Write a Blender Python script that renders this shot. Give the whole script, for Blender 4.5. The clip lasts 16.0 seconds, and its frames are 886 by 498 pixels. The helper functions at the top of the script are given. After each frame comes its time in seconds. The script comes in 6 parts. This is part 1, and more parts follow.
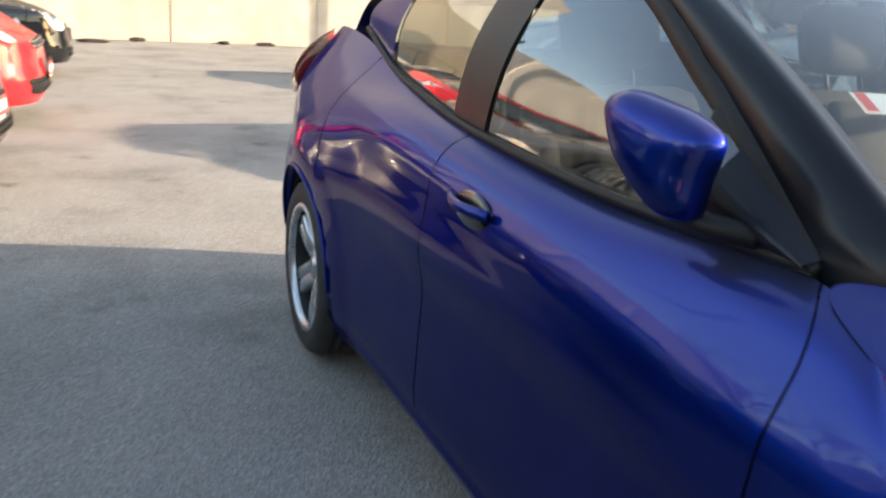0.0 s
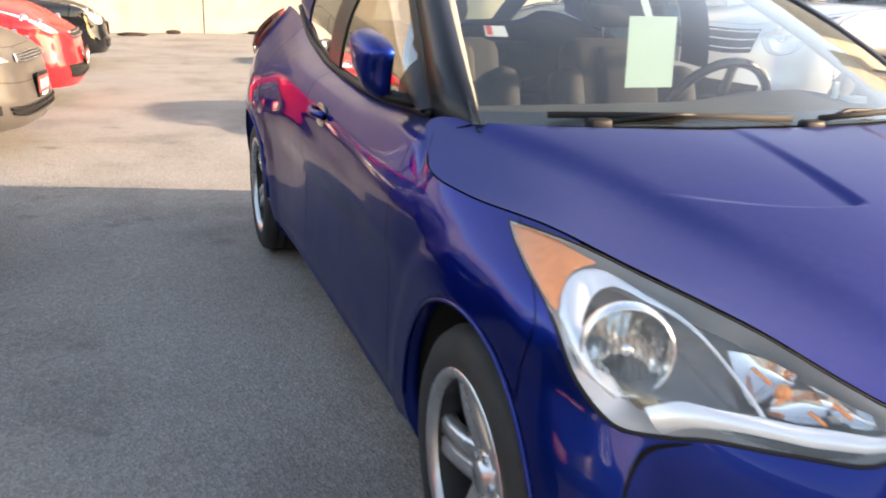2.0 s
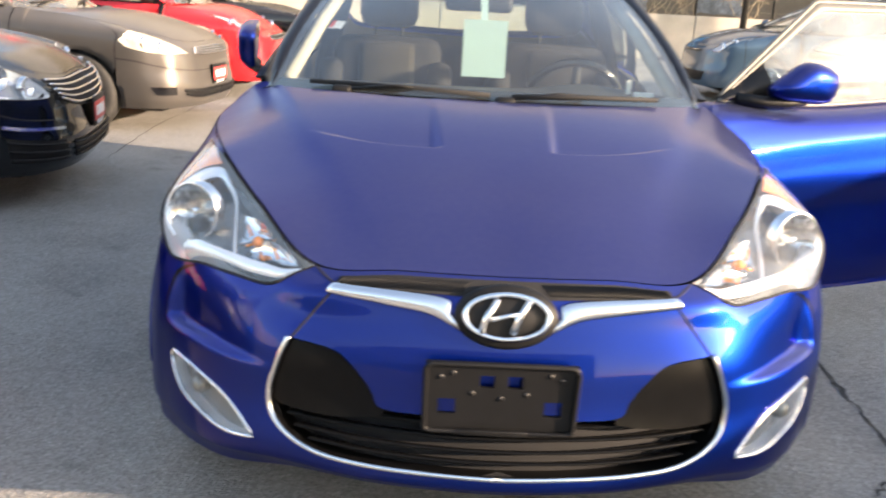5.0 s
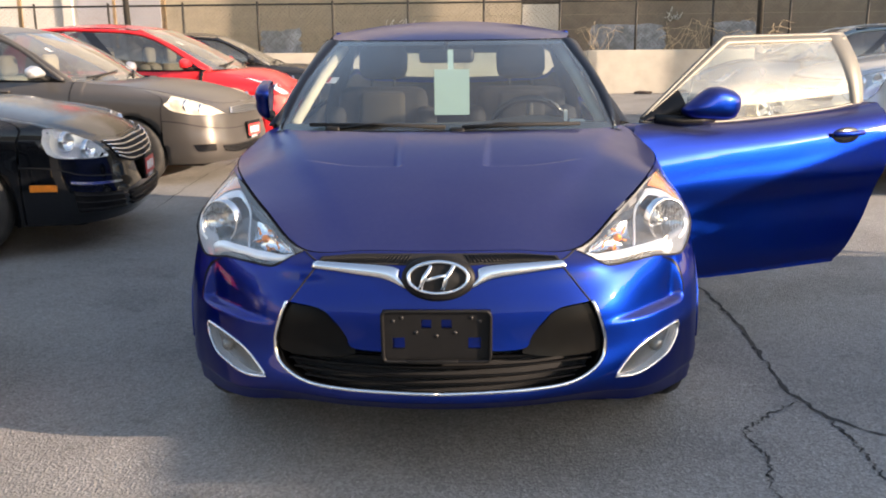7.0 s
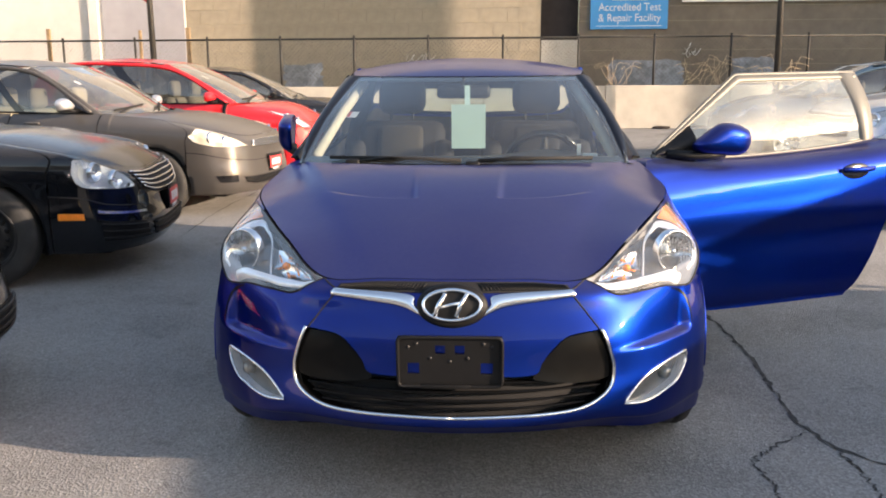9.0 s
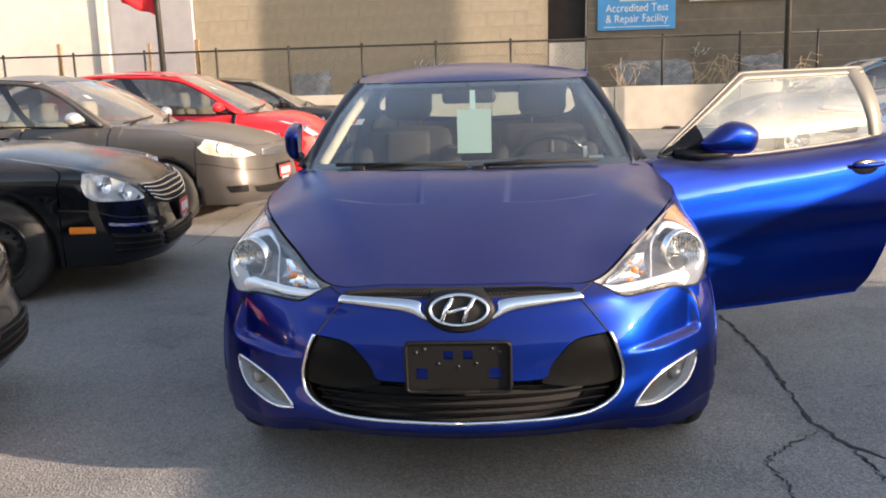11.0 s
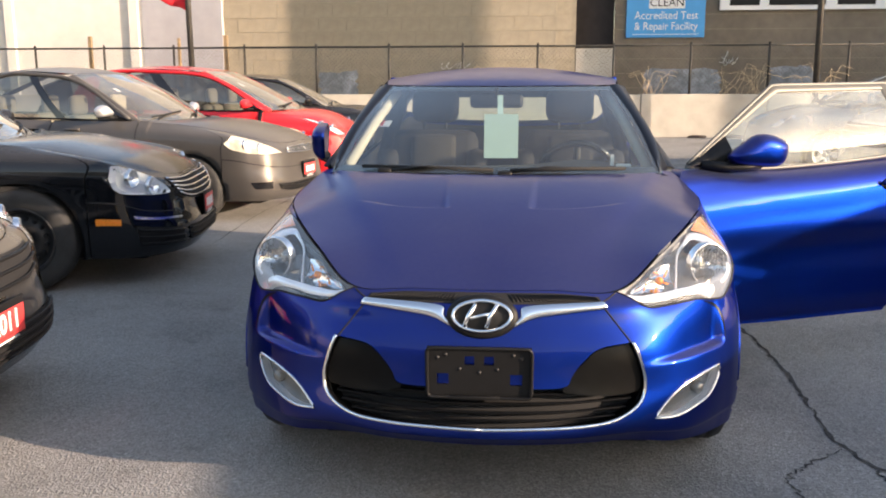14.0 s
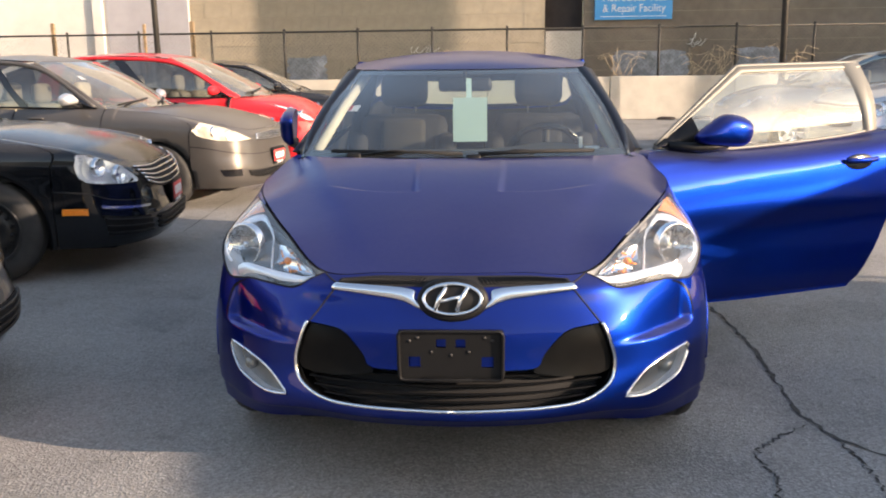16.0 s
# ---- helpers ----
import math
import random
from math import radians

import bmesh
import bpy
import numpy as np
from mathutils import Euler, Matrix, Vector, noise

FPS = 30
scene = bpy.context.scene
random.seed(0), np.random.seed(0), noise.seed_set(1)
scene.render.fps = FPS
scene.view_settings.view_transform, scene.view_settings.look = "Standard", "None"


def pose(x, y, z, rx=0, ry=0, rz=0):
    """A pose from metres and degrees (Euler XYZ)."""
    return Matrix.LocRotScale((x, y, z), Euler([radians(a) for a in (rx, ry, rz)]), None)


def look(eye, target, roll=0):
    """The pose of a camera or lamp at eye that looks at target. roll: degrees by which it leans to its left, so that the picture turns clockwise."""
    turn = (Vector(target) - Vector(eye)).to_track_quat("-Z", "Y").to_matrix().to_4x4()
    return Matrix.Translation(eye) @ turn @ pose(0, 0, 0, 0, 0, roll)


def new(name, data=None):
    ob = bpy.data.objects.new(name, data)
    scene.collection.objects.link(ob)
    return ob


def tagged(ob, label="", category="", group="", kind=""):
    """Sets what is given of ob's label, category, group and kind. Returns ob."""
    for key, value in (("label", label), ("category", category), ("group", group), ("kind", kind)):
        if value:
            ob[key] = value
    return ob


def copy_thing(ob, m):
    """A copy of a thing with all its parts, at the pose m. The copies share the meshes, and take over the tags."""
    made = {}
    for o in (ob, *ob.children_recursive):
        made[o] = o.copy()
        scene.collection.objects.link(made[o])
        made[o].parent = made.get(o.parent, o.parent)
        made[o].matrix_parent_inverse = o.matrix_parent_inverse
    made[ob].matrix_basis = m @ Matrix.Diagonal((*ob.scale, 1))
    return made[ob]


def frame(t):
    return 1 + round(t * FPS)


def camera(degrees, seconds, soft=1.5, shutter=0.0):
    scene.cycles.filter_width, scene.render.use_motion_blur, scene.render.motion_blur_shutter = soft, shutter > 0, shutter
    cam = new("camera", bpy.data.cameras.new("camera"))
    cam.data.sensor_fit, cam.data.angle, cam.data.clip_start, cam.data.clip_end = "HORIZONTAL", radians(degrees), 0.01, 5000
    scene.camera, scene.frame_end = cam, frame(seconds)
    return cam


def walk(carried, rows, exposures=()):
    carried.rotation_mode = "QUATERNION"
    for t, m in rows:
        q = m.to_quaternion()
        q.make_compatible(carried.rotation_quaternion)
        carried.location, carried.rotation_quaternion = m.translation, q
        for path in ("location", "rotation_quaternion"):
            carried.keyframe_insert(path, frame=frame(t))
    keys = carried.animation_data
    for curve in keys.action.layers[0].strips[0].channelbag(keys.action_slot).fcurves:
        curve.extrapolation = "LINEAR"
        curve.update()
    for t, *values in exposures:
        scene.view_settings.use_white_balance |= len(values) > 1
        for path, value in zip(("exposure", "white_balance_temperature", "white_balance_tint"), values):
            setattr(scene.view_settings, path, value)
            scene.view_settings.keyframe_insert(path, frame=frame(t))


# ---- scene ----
cam = camera(54.0, 16.0, soft=1.9, shutter=0.4)
PATH = [
    (0, (-1.542, 0.602, 1.235), (-0.812, 2.379, 0.678), 3.5),
    (0.5, (-1.49, 0.29, 1.244), (-0.92, 2.1, 0.61), 2.2),
    (1, (-1.476, -0.054, 1.228), (-0.911, 1.763, 0.61), 1.8),
    (1.5, (-1.427, -0.318, 1.238), (-0.825, 1.488, 0.627), 1.5),
    (2, (-1.379, -0.612, 1.244), (-0.751, 1.193, 0.656), 1.6),
    (2.5, (-1.284, -0.81, 1.25), (-0.649, 0.979, 0.622), -0.2),
    (3, (-1.148, -0.988, 1.26), (-0.452, 0.74, 0.534), 1.8),
    (3.5, (-0.903, -1.093, 1.247), (-0.512, 0.762, 0.609), 4.8),
    (4, (-0.683, -1.222, 1.253), (-0.586, 0.694, 0.688), 1.0),
    (4.5, (-0.465, -1.411, 1.245), (-0.449, 0.5, 0.654), 3.4),
    (5, (-0.179, -1.575, 1.247), (-0.128, 0.344, 0.684), 3.2),
    (5.2, (-0.1, -1.637, 1.273), (-0.006, 0.296, 0.769), 2.9),
    (7.3, (0.101, -2.372, 1.284), (0.012, -0.427, 0.827), -0.9),
    (7.5, (0.112, -2.388, 1.288), (0.006, -0.443, 0.837), -0.8),
    (8, (0.114, -2.408, 1.285), (0.024, -0.455, 0.868), -0.5),
    (8.5, (0.099, -2.41, 1.289), (0.001, -0.452, 0.891), -0.2),
    (11, (0.12, -2.408, 1.289), (-0.009, -0.448, 0.913), -1.7),
    (11.5, (0.125, -2.407, 1.29), (-0.022, -0.448, 0.914), -1.5),
    (12, (0.125, -2.406, 1.292), (0.001, -0.443, 0.926), -0.8),
    (12.5, (0.123, -2.409, 1.292), (-0.001, -0.449, 0.915), -0.4),
    (13, (0.104, -2.407, 1.291), (-0.066, -0.447, 0.929), -0.6),
    (13.5, (0.094, -2.4, 1.288), (-0.093, -0.441, 0.929), 0.3),
    (14, (0.106, -2.404, 1.297), (-0.069, -0.447, 0.926), -0.1),
    (14.5, (0.115, -2.403, 1.296), (-0.01, -0.444, 0.915), -0.9),
    (15, (0.113, -2.408, 1.299), (-0.016, -0.452, 0.903), -1.2),
    (15.5, (0.101, -2.408, 1.291), (-0.066, -0.454, 0.895), -0.8),
    (16, (0.116, -2.41, 1.295), (0.003, -0.454, 0.889), -0.7),
]
EXPOSURES = [(0.0, 2.2, 7800, 12), (2.0, 2.35, 8500, 19), (3.5, 2.36, 8150, 17), (4.5, 2.37, 8100, 18), (5.2, 2.20, 7950, 17), (7.5, 1.67, 7600, 18), (16.0, 1.67, 7600, 18)]
walk(cam, [(t, look(eye, target, roll)) for t, eye, target, roll in PATH], EXPOSURES)

# ---- world and sun ----
SUN_AZ, SUN_EL = 108.7, 13.5
world = bpy.data.worlds.new("sky")
scene.world = world
world.use_nodes = True
wn = world.node_tree
sky = wn.nodes.new("ShaderNodeTexSky")
sky.sky_type = "NISHITA"
sky.sun_disc = False
sky.sun_elevation, sky.sun_rotation = radians(SUN_EL), radians(SUN_AZ)
sky.air_density, sky.dust_density, sky.ozone_density = 1.0, 1.0, 1.2
wn.links.new(sky.outputs[0], wn.nodes["Background"].inputs[0])
wn.nodes["Background"].inputs[1].default_value = 0.15
sun = new("sun", bpy.data.lights.new("sun", "SUN"))
sun.data.energy, sun.data.angle, sun.data.color = 3.65, radians(0.55), (1.0, 0.86, 0.71)
sdir = Vector((math.sin(radians(SUN_AZ)) * math.cos(radians(SUN_EL)), math.cos(radians(SUN_AZ)) * math.cos(radians(SUN_EL)), math.sin(radians(SUN_EL))))
sun.matrix_world = look(sdir * 40, (0, 0, 0))


# ---- materials ----
def mat(name, colour, rough=0.5, metal=0.0, coat=0.0, spec=0.5, var=0.0, scale=8.0, bump=0.0, bscale=60.0, trans=0.0, ior=1.45, emit=0.0, var2=0.0, scale2=1.2, rvar=0.0):
    m = bpy.data.materials.new(name)
    m.use_nodes = True
    nt = m.node_tree
    b = nt.nodes["Principled BSDF"]
    b.inputs["Base Color"].default_value = (*colour, 1)
    b.inputs["Roughness"].default_value = rough
    b.inputs["Metallic"].default_value = metal
    b.inputs["Coat Weight"].default_value = coat
    b.inputs["Coat Roughness"].default_value = 0.03
    b.inputs["Specular IOR Level"].default_value = spec
    b.inputs["Transmission Weight"].default_value = trans
    b.inputs["IOR"].default_value = ior
    if emit:
        b.inputs["Emission Color"].default_value = (*colour, 1)
        b.inputs["Emission Strength"].default_value = emit
    if var or bump or var2 or rvar:
        co = nt.nodes.new("ShaderNodeTexCoord")
    if var or var2:
        source = None
        for amount, sc, det in ((var, scale, 6.0), (var2, scale2, 3.0)):
            if not amount:
                continue
            n = nt.nodes.new("ShaderNodeTexNoise")
            n.inputs["Scale"].default_value, n.inputs["Detail"].default_value = sc, det
            nt.links.new(co.outputs["Object"], n.inputs["Vector"])
            r = nt.nodes.new("ShaderNodeMapRange")
            r.inputs["From Min"].default_value, r.inputs["From Max"].default_value = 0.3, 0.7
            r.inputs["To Min"].default_value, r.inputs["To Max"].default_value = 1 - amount, 1 + amount
            nt.links.new(n.outputs["Fac"], r.inputs["Value"])
            mx = nt.nodes.new("ShaderNodeMix")
            mx.data_type, mx.blend_type = "RGBA", "MULTIPLY"
            mx.inputs["Factor"].default_value = 1.0
            if source is None:
                mx.inputs[6].default_value = (*colour, 1)
            else:
                nt.links.new(source, mx.inputs[6])
            nt.links.new(r.outputs["Result"], mx.inputs[7])
            source = mx.outputs[2]
        nt.links.new(source, b.inputs["Base Color"])
    if rvar:
        n = nt.nodes.new("ShaderNodeTexNoise")
        n.inputs["Scale"].default_value, n.inputs["Detail"].default_value = 3.0, 5.0
        nt.links.new(co.outputs["Object"], n.inputs["Vector"])
        r = nt.nodes.new("ShaderNodeMapRange")
        r.inputs["From Min"].default_value, r.inputs["From Max"].default_value = 0.3, 0.7
        r.inputs["To Min"].default_value, r.inputs["To Max"].default_value = max(0, rough - rvar), rough + rvar
        nt.links.new(n.outputs["Fac"], r.inputs["Value"])
        nt.links.new(r.outputs["Result"], b.inputs["Roughness"])
    if bump:
        n = nt.nodes.new("ShaderNodeTexNoise")
        n.inputs["Scale"].default_value, n.inputs["Detail"].default_value = bscale, 4.0
        nt.links.new(co.outputs["Object"], n.inputs["Vector"])
        bp = nt.nodes.new("ShaderNodeBump")
        bp.inputs["Strength"].default_value = bump
        bp.inputs["Distance"].default_value = 0.01
        nt.links.new(n.outputs["Fac"], bp.inputs["Height"])
        nt.links.new(bp.outputs["Normal"], b.inputs["Normal"])
    return m


def paint(name, colour, metal=0.55, rough=0.35, dust=0.05):
    return mat(name, colour, rough=rough, metal=metal, coat=1.0, spec=0.0, var=0.04, scale=900.0, var2=dust, scale2=3.0, rvar=0.05)


M_BLUE = paint("blue_metallic_paint", (0.0004, 0.0165, 0.176), metal=0.97, rough=0.42, dust=0.03)
M_BLUE.node_tree.nodes["Principled BSDF"].inputs["Coat Weight"].default_value = 0.75
M_BLUE.node_tree.nodes["Principled BSDF"].inputs["Sheen Weight"].default_value = 0.0
M_BLUE.node_tree.nodes["Principled BSDF"].inputs["Coat IOR"].default_value = 1.38
M_BLUE.node_tree.nodes["Principled BSDF"].inputs["Specular Tint"].default_value = (0.03, 0.06, 0.5, 1)
M_BLACKPAINT = paint("black_paint", (0.006, 0.007, 0.009), metal=0.1, rough=0.25)
M_TAUPE = paint("taupe_metallic_paint", (0.078, 0.073, 0.069), metal=0.35, rough=0.38)
M_RED = paint("red_paint", (0.62, 0.022, 0.03), metal=0.15, rough=0.3)
M_SILVER = paint("silver_paint", (0.55, 0.56, 0.57), metal=0.6, rough=0.35)
M_TEAL = paint("grey_blue_paint", (0.055, 0.10, 0.15), metal=0.35, rough=0.35)
M_DARKPAINT = paint("dark_grey_paint", (0.03, 0.028, 0.026), metal=0.4, rough=0.3)
M_CHROME = mat("chrome", (0.86, 0.87, 0.88), rough=0.06, metal=1.0)
M_SATIN = mat("satin_chrome", (0.80, 0.81, 0.83), rough=0.22, metal=1.0)
M_ALLOY = mat("alloy_silver", (0.52, 0.53, 0.54), rough=0.3, metal=0.85, var=0.08, scale=30, rvar=0.08)
M_STEEL = mat("black_steel_rim", (0.02, 0.02, 0.021), rough=0.5, metal=0.4, var=0.3, scale=20)
M_TYRE = mat("tyre_rubber", (0.022, 0.022, 0.022), rough=0.75, var=0.3, scale=14, bump=0.15, bscale=220)
M_PLASTIC = mat("black_plastic", (0.008, 0.008, 0.0085), rough=0.5, spec=0.25, var=0.15, scale=40, bump=0.05, bscale=500)
M_GLOSSBLACK = mat("gloss_black", (0.008, 0.008, 0.009), rough=0.12, coat=0.6)
M_GRILLE = mat("grille_black", (0.004, 0.004, 0.0042), rough=0.30, spec=0.13, var=0.2, scale=30)
M_PILLAR = mat("satin_black_pillar", (0.006, 0.007, 0.011), rough=0.34, spec=0.3, var=0.1, scale=12, rvar=0.06)
M_GAP = mat("shadow_gap_rubber", (0.008, 0.008, 0.009), rough=0.8)
M_UNDER = mat("underbody", (0.012, 0.012, 0.012), rough=0.85)
M_AMBER = mat("amber_lens", (0.85, 0.24, 0.03), rough=0.12, coat=0.8, var=0.12, scale=60, spec=0.6)
M_REDLENS = mat("red_lens", (0.6, 0.03, 0.02), rough=0.1, coat=1.0, var=0.15, scale=50)
M_REFLECTOR = mat("lamp_reflector", (0.78, 0.79, 0.80), rough=0.14, metal=1.0, bump=0.06, bscale=40)
M_LAMPWHITE = mat("lamp_bezel_silver", (0.80, 0.83, 0.87), rough=0.25, metal=0.5)
M_LAMPDARK = mat("lamp_housing_dark", (0.55, 0.56, 0.57), rough=0.3, metal=0.55)
M_FOGGLASS = mat("fog_reflector_dull", (0.22, 0.225, 0.22), rough=0.22, metal=0.6, bump=0.1, bscale=60)
M_LAMPBACK = mat("lamp_back_grey", (0.17, 0.165, 0.155), rough=0.2, metal=0.75, var=0.35, scale=14, bump=0.25, bscale=18)
M_PAPER = mat("pale_green_paper", (0.29, 0.43, 0.44), rough=0.9, var=0.03, scale=12)
M_WHITE = mat("white_plastic", (0.75, 0.75, 0.74), rough=0.5)
M_REDPLATE = mat("red_plate", (0.62, 0.05, 0.05), rough=0.4, var=0.05, scale=20)
M_SEATDARK = mat("seat_fabric_dark", (0.014, 0.014, 0.016), rough=0.9, var=0.2, scale=60, bump=0.2, bscale=400)
M_SEATBEIGE = mat("seat_fabric_beige", (0.26, 0.235, 0.18), rough=0.9, var=0.12, scale=40, bump=0.2, bscale=300)
# Tan cabin cloth with the cabin's shade put into its colour.
M_TANSHADED = mat("cabin_tan_shaded", (0.032, 0.029, 0.024), rough=0.9, var=0.15, scale=40, bump=0.2, bscale=300)
M_DASH = mat("dashboard_plastic", (0.035, 0.036, 0.037), rough=0.65, var=0.1, scale=30, bump=0.08, bscale=300)
M_TRIM = mat("beige_pillar_trim", (0.36, 0.34, 0.29), rough=0.8, var=0.05, scale=20)
# Pale tone paints the sun's reflection on the black window frame.
M_FRAME = mat("pale_frame_sheen", (0.155, 0.150, 0.132), rough=0.5, metal=0.3)
M_STICKER = mat("sticker_white", (0.7, 0.7, 0.72), rough=0.5)
M_STICKERRED = mat("sticker_red", (0.6, 0.07, 0.06), rough=0.5)


def settle_dust_haze(m, amount, colour=(0.42, 0.39, 0.36)):
    """A thin film on upward faces, dust and painted haze, patchy at two scales."""
    nt = m.node_tree
    out = nt.nodes["Material Output"]
    b = nt.nodes["Principled BSDF"]
    df = nt.nodes.new("ShaderNodeBsdfDiffuse")
    df.inputs[0].default_value = (*colour, 1)
    geo = nt.nodes.new("ShaderNodeNewGeometry")
    sep = nt.nodes.new("ShaderNodeSeparateXYZ")
    nt.links.new(geo.outputs["Normal"], sep.inputs[0])
    dull = nt.nodes.new("ShaderNodeMapRange")
    dull.inputs["From Min"].default_value, dull.inputs["From Max"].default_value = 0.5, 0.92
    dull.inputs["To Min"].default_value, dull.inputs["To Max"].default_value = 0.03, 0.17
    nt.links.new(sep.outputs["Z"], dull.inputs["Value"])
    nt.links.new(dull.outputs["Result"], b.inputs["Coat Roughness"])
    co = nt.nodes.new("ShaderNodeTexCoord")
    total = None
    for scale, lo, hi in ((2.5, 0.85, 1.15), (60.0, 0.88, 1.1)):
        n = nt.nodes.new("ShaderNodeTexNoise")
        n.inputs["Scale"].default_value, n.inputs["Detail"].default_value = scale, 6.0
        nt.links.new(co.outputs["Object"], n.inputs["Vector"])
        r = nt.nodes.new("ShaderNodeMapRange")
        r.inputs["From Min"].default_value, r.inputs["From Max"].default_value = 0.3, 0.7
        r.inputs["To Min"].default_value, r.inputs["To Max"].default_value = lo, hi
        nt.links.new(n.outputs["Fac"], r.inputs["Value"])
        k = nt.nodes.new("ShaderNodeMath")
        k.operation = "MULTIPLY"
        nt.links.new(r.outputs["Result"], k.inputs[0])
        if total is None:
            up = nt.nodes.new("ShaderNodeMapRange")
            up.inputs["From Min"].default_value, up.inputs["From Max"].default_value = 0.35, 0.95
            up.inputs["To Min"].default_value, up.inputs["To Max"].default_value = 0.0, amount
            nt.links.new(sep.outputs["Z"], up.inputs["Value"])
            nt.links.new(up.outputs["Result"], k.inputs[1])
        else:
            nt.links.new(total, k.inputs[1])
        total = k.outputs[0]
    mix = nt.nodes.new("ShaderNodeMixShader")
    nt.links.new(total, mix.inputs[0])
    nt.links.new(b.outputs[0], mix.inputs[1])
    nt.links.new(df.outputs[0], mix.inputs[2])
    nt.links.new(mix.outputs[0], out.inputs["Surface"])


# Blue car: dust, plus the bonnet's reflected haze painted in blue-grey.
settle_dust_haze(M_BLUE, 0.053, (0.38, 0.42, 0.46))
# Black paint: grey film paints the sheen of reflected sky on the bonnets.
settle_dust_haze(M_BLACKPAINT, 0.06, (0.38, 0.38, 0.39))
settle_dust_haze(M_TAUPE, 0.10)
M_TAUPE.node_tree.nodes["Principled BSDF"].inputs["Coat Weight"].default_value = 0.55
settle_dust_haze(M_RED, 0.04)
settle_dust_haze(M_DARKPAINT, 0.08)


def glass(name, tint=(0.75, 0.82, 0.80), alpha=0.25, rough=0.02, dust=0.06, dustcol=(0.55, 0.55, 0.52), gain=1.4):
    """Thin pane: clear pass-through, a mirror layer and a film for dust and painted haze."""
    m = bpy.data.materials.new(name)
    m.use_nodes = True
    nt = m.node_tree
    nt.nodes.remove(nt.nodes["Principled BSDF"])
    out = nt.nodes["Material Output"]
    tr = nt.nodes.new("ShaderNodeBsdfTransparent")
    tr.inputs[0].default_value = (*tint, 1)
    gl = nt.nodes.new("ShaderNodeBsdfGlossy")
    gl.inputs["Roughness"].default_value = rough
    gl.inputs["Color"].default_value = (1, 1, 1, 1)
    lw = nt.nodes.new("ShaderNodeLayerWeight")
    lw.inputs["Blend"].default_value = 0.5
    pw = nt.nodes.new("ShaderNodeMath")
    pw.operation = "POWER"
    pw.inputs[1].default_value = 5.0
    nt.links.new(lw.outputs["Facing"], pw.inputs[0])
    fr = nt.nodes.new("ShaderNodeMath")
    fr.operation = "MULTIPLY_ADD"
    fr.inputs[1].default_value, fr.inputs[2].default_value = 0.94, 0.05
    nt.links.new(pw.outputs[0], fr.inputs[0])
    boost = nt.nodes.new("ShaderNodeMath")
    boost.operation = "MULTIPLY_ADD"
    boost.inputs[1].default_value, boost.inputs[2].default_value = gain, alpha * 0.1
    boost.use_clamp = True
    nt.links.new(fr.outputs[0], boost.inputs[0])
    mix = nt.nodes.new("ShaderNodeMixShader")
    nt.links.new(boost.outputs[0], mix.inputs[0])
    nt.links.new(tr.outputs[0], mix.inputs[1])
    nt.links.new(gl.outputs[0], mix.inputs[2])
    df = nt.nodes.new("ShaderNodeBsdfDiffuse")
    df.inputs[0].default_value = (*dustcol, 1)
    co = nt.nodes.new("ShaderNodeTexCoord")
    n = nt.nodes.new("ShaderNodeTexNoise")
    n.inputs["Scale"].default_value, n.inputs["Detail"].default_value = 7.0, 7.0
    nt.links.new(co.outputs["Object"], n.inputs["Vector"])
    r = nt.nodes.new("ShaderNodeMapRange")
    r.inputs["From Min"].default_value, r.inputs["From Max"].default_value = 0.3, 0.75
    r.inputs["To Min"].default_value, r.inputs["To Max"].default_value = dust * 0.6, dust * 1.5
    nt.links.new(n.outputs["Fac"], r.inputs["Value"])
    mix2 = nt.nodes.new("ShaderNodeMixShader")
    nt.links.new(r.outputs["Result"], mix2.inputs[0])
    nt.links.new(mix.outputs[0], mix2.inputs[1])
    nt.links.new(df.outputs[0], mix2.inputs[2])
    nt.links.new(mix2.outputs[0], out.inputs[0])
    return m


M_WINDSCREEN = glass("windscreen_glass", (0.74, 0.82, 0.78), alpha=0.2, dust=0.028, gain=1.3)
M_SIDEGLASS = glass("side_glass", (0.34, 0.38, 0.38), alpha=0.6, dust=0.03, gain=1.9)
M_CLOUDLENS = glass("clouded_lens", (0.80, 0.78, 0.70), alpha=0.1, dust=0.42, dustcol=(0.78, 0.72, 0.58), gain=1.0)
M_DARKGLASS = glass("tinted_glass", (0.30, 0.33, 0.34), alpha=0.4, dust=0.04)
# Door glass: dust film thickened to paint its bright reflected haze.
M_DOORGLASS = glass("door_glass", (0.60, 0.70, 0.68), alpha=0.4, dust=0.24, dustcol=(0.50, 0.52, 0.50), gain=1.2)
# Lamp lens: film raised to paint a whitish veil of reflected sky.
M_LENS = glass("lamp_lens", (0.95, 0.96, 0.96), alpha=0.1, dust=0.04, dustcol=(0.7, 0.7, 0.68), gain=0.9)
M_DUSTYSCREEN = glass("dusty_windscreen", (0.62, 0.66, 0.64), alpha=0.4, dust=0.13, dustcol=(0.58, 0.56, 0.50), gain=1.5)


# ---- mesh helpers ----
def part(name, bm, material, parent=None, label="", smooth=True, centre=None):
    me = bpy.data.meshes.new(name)
    bmesh.ops.remove_doubles(bm, verts=bm.verts, dist=1e-5)
    bmesh.ops.recalc_face_normals(bm, faces=bm.faces)
    if centre is not None and sum(f.normal.dot(f.calc_center_median() - Vector(centre)) * f.calc_area() for f in bm.faces) < 0:
        bmesh.ops.reverse_faces(bm, faces=bm.faces)
    bm.to_mesh(me)
    bm.free()
    for m in material if isinstance(material, (list, tuple)) else [material]:
        me.materials.append(m)
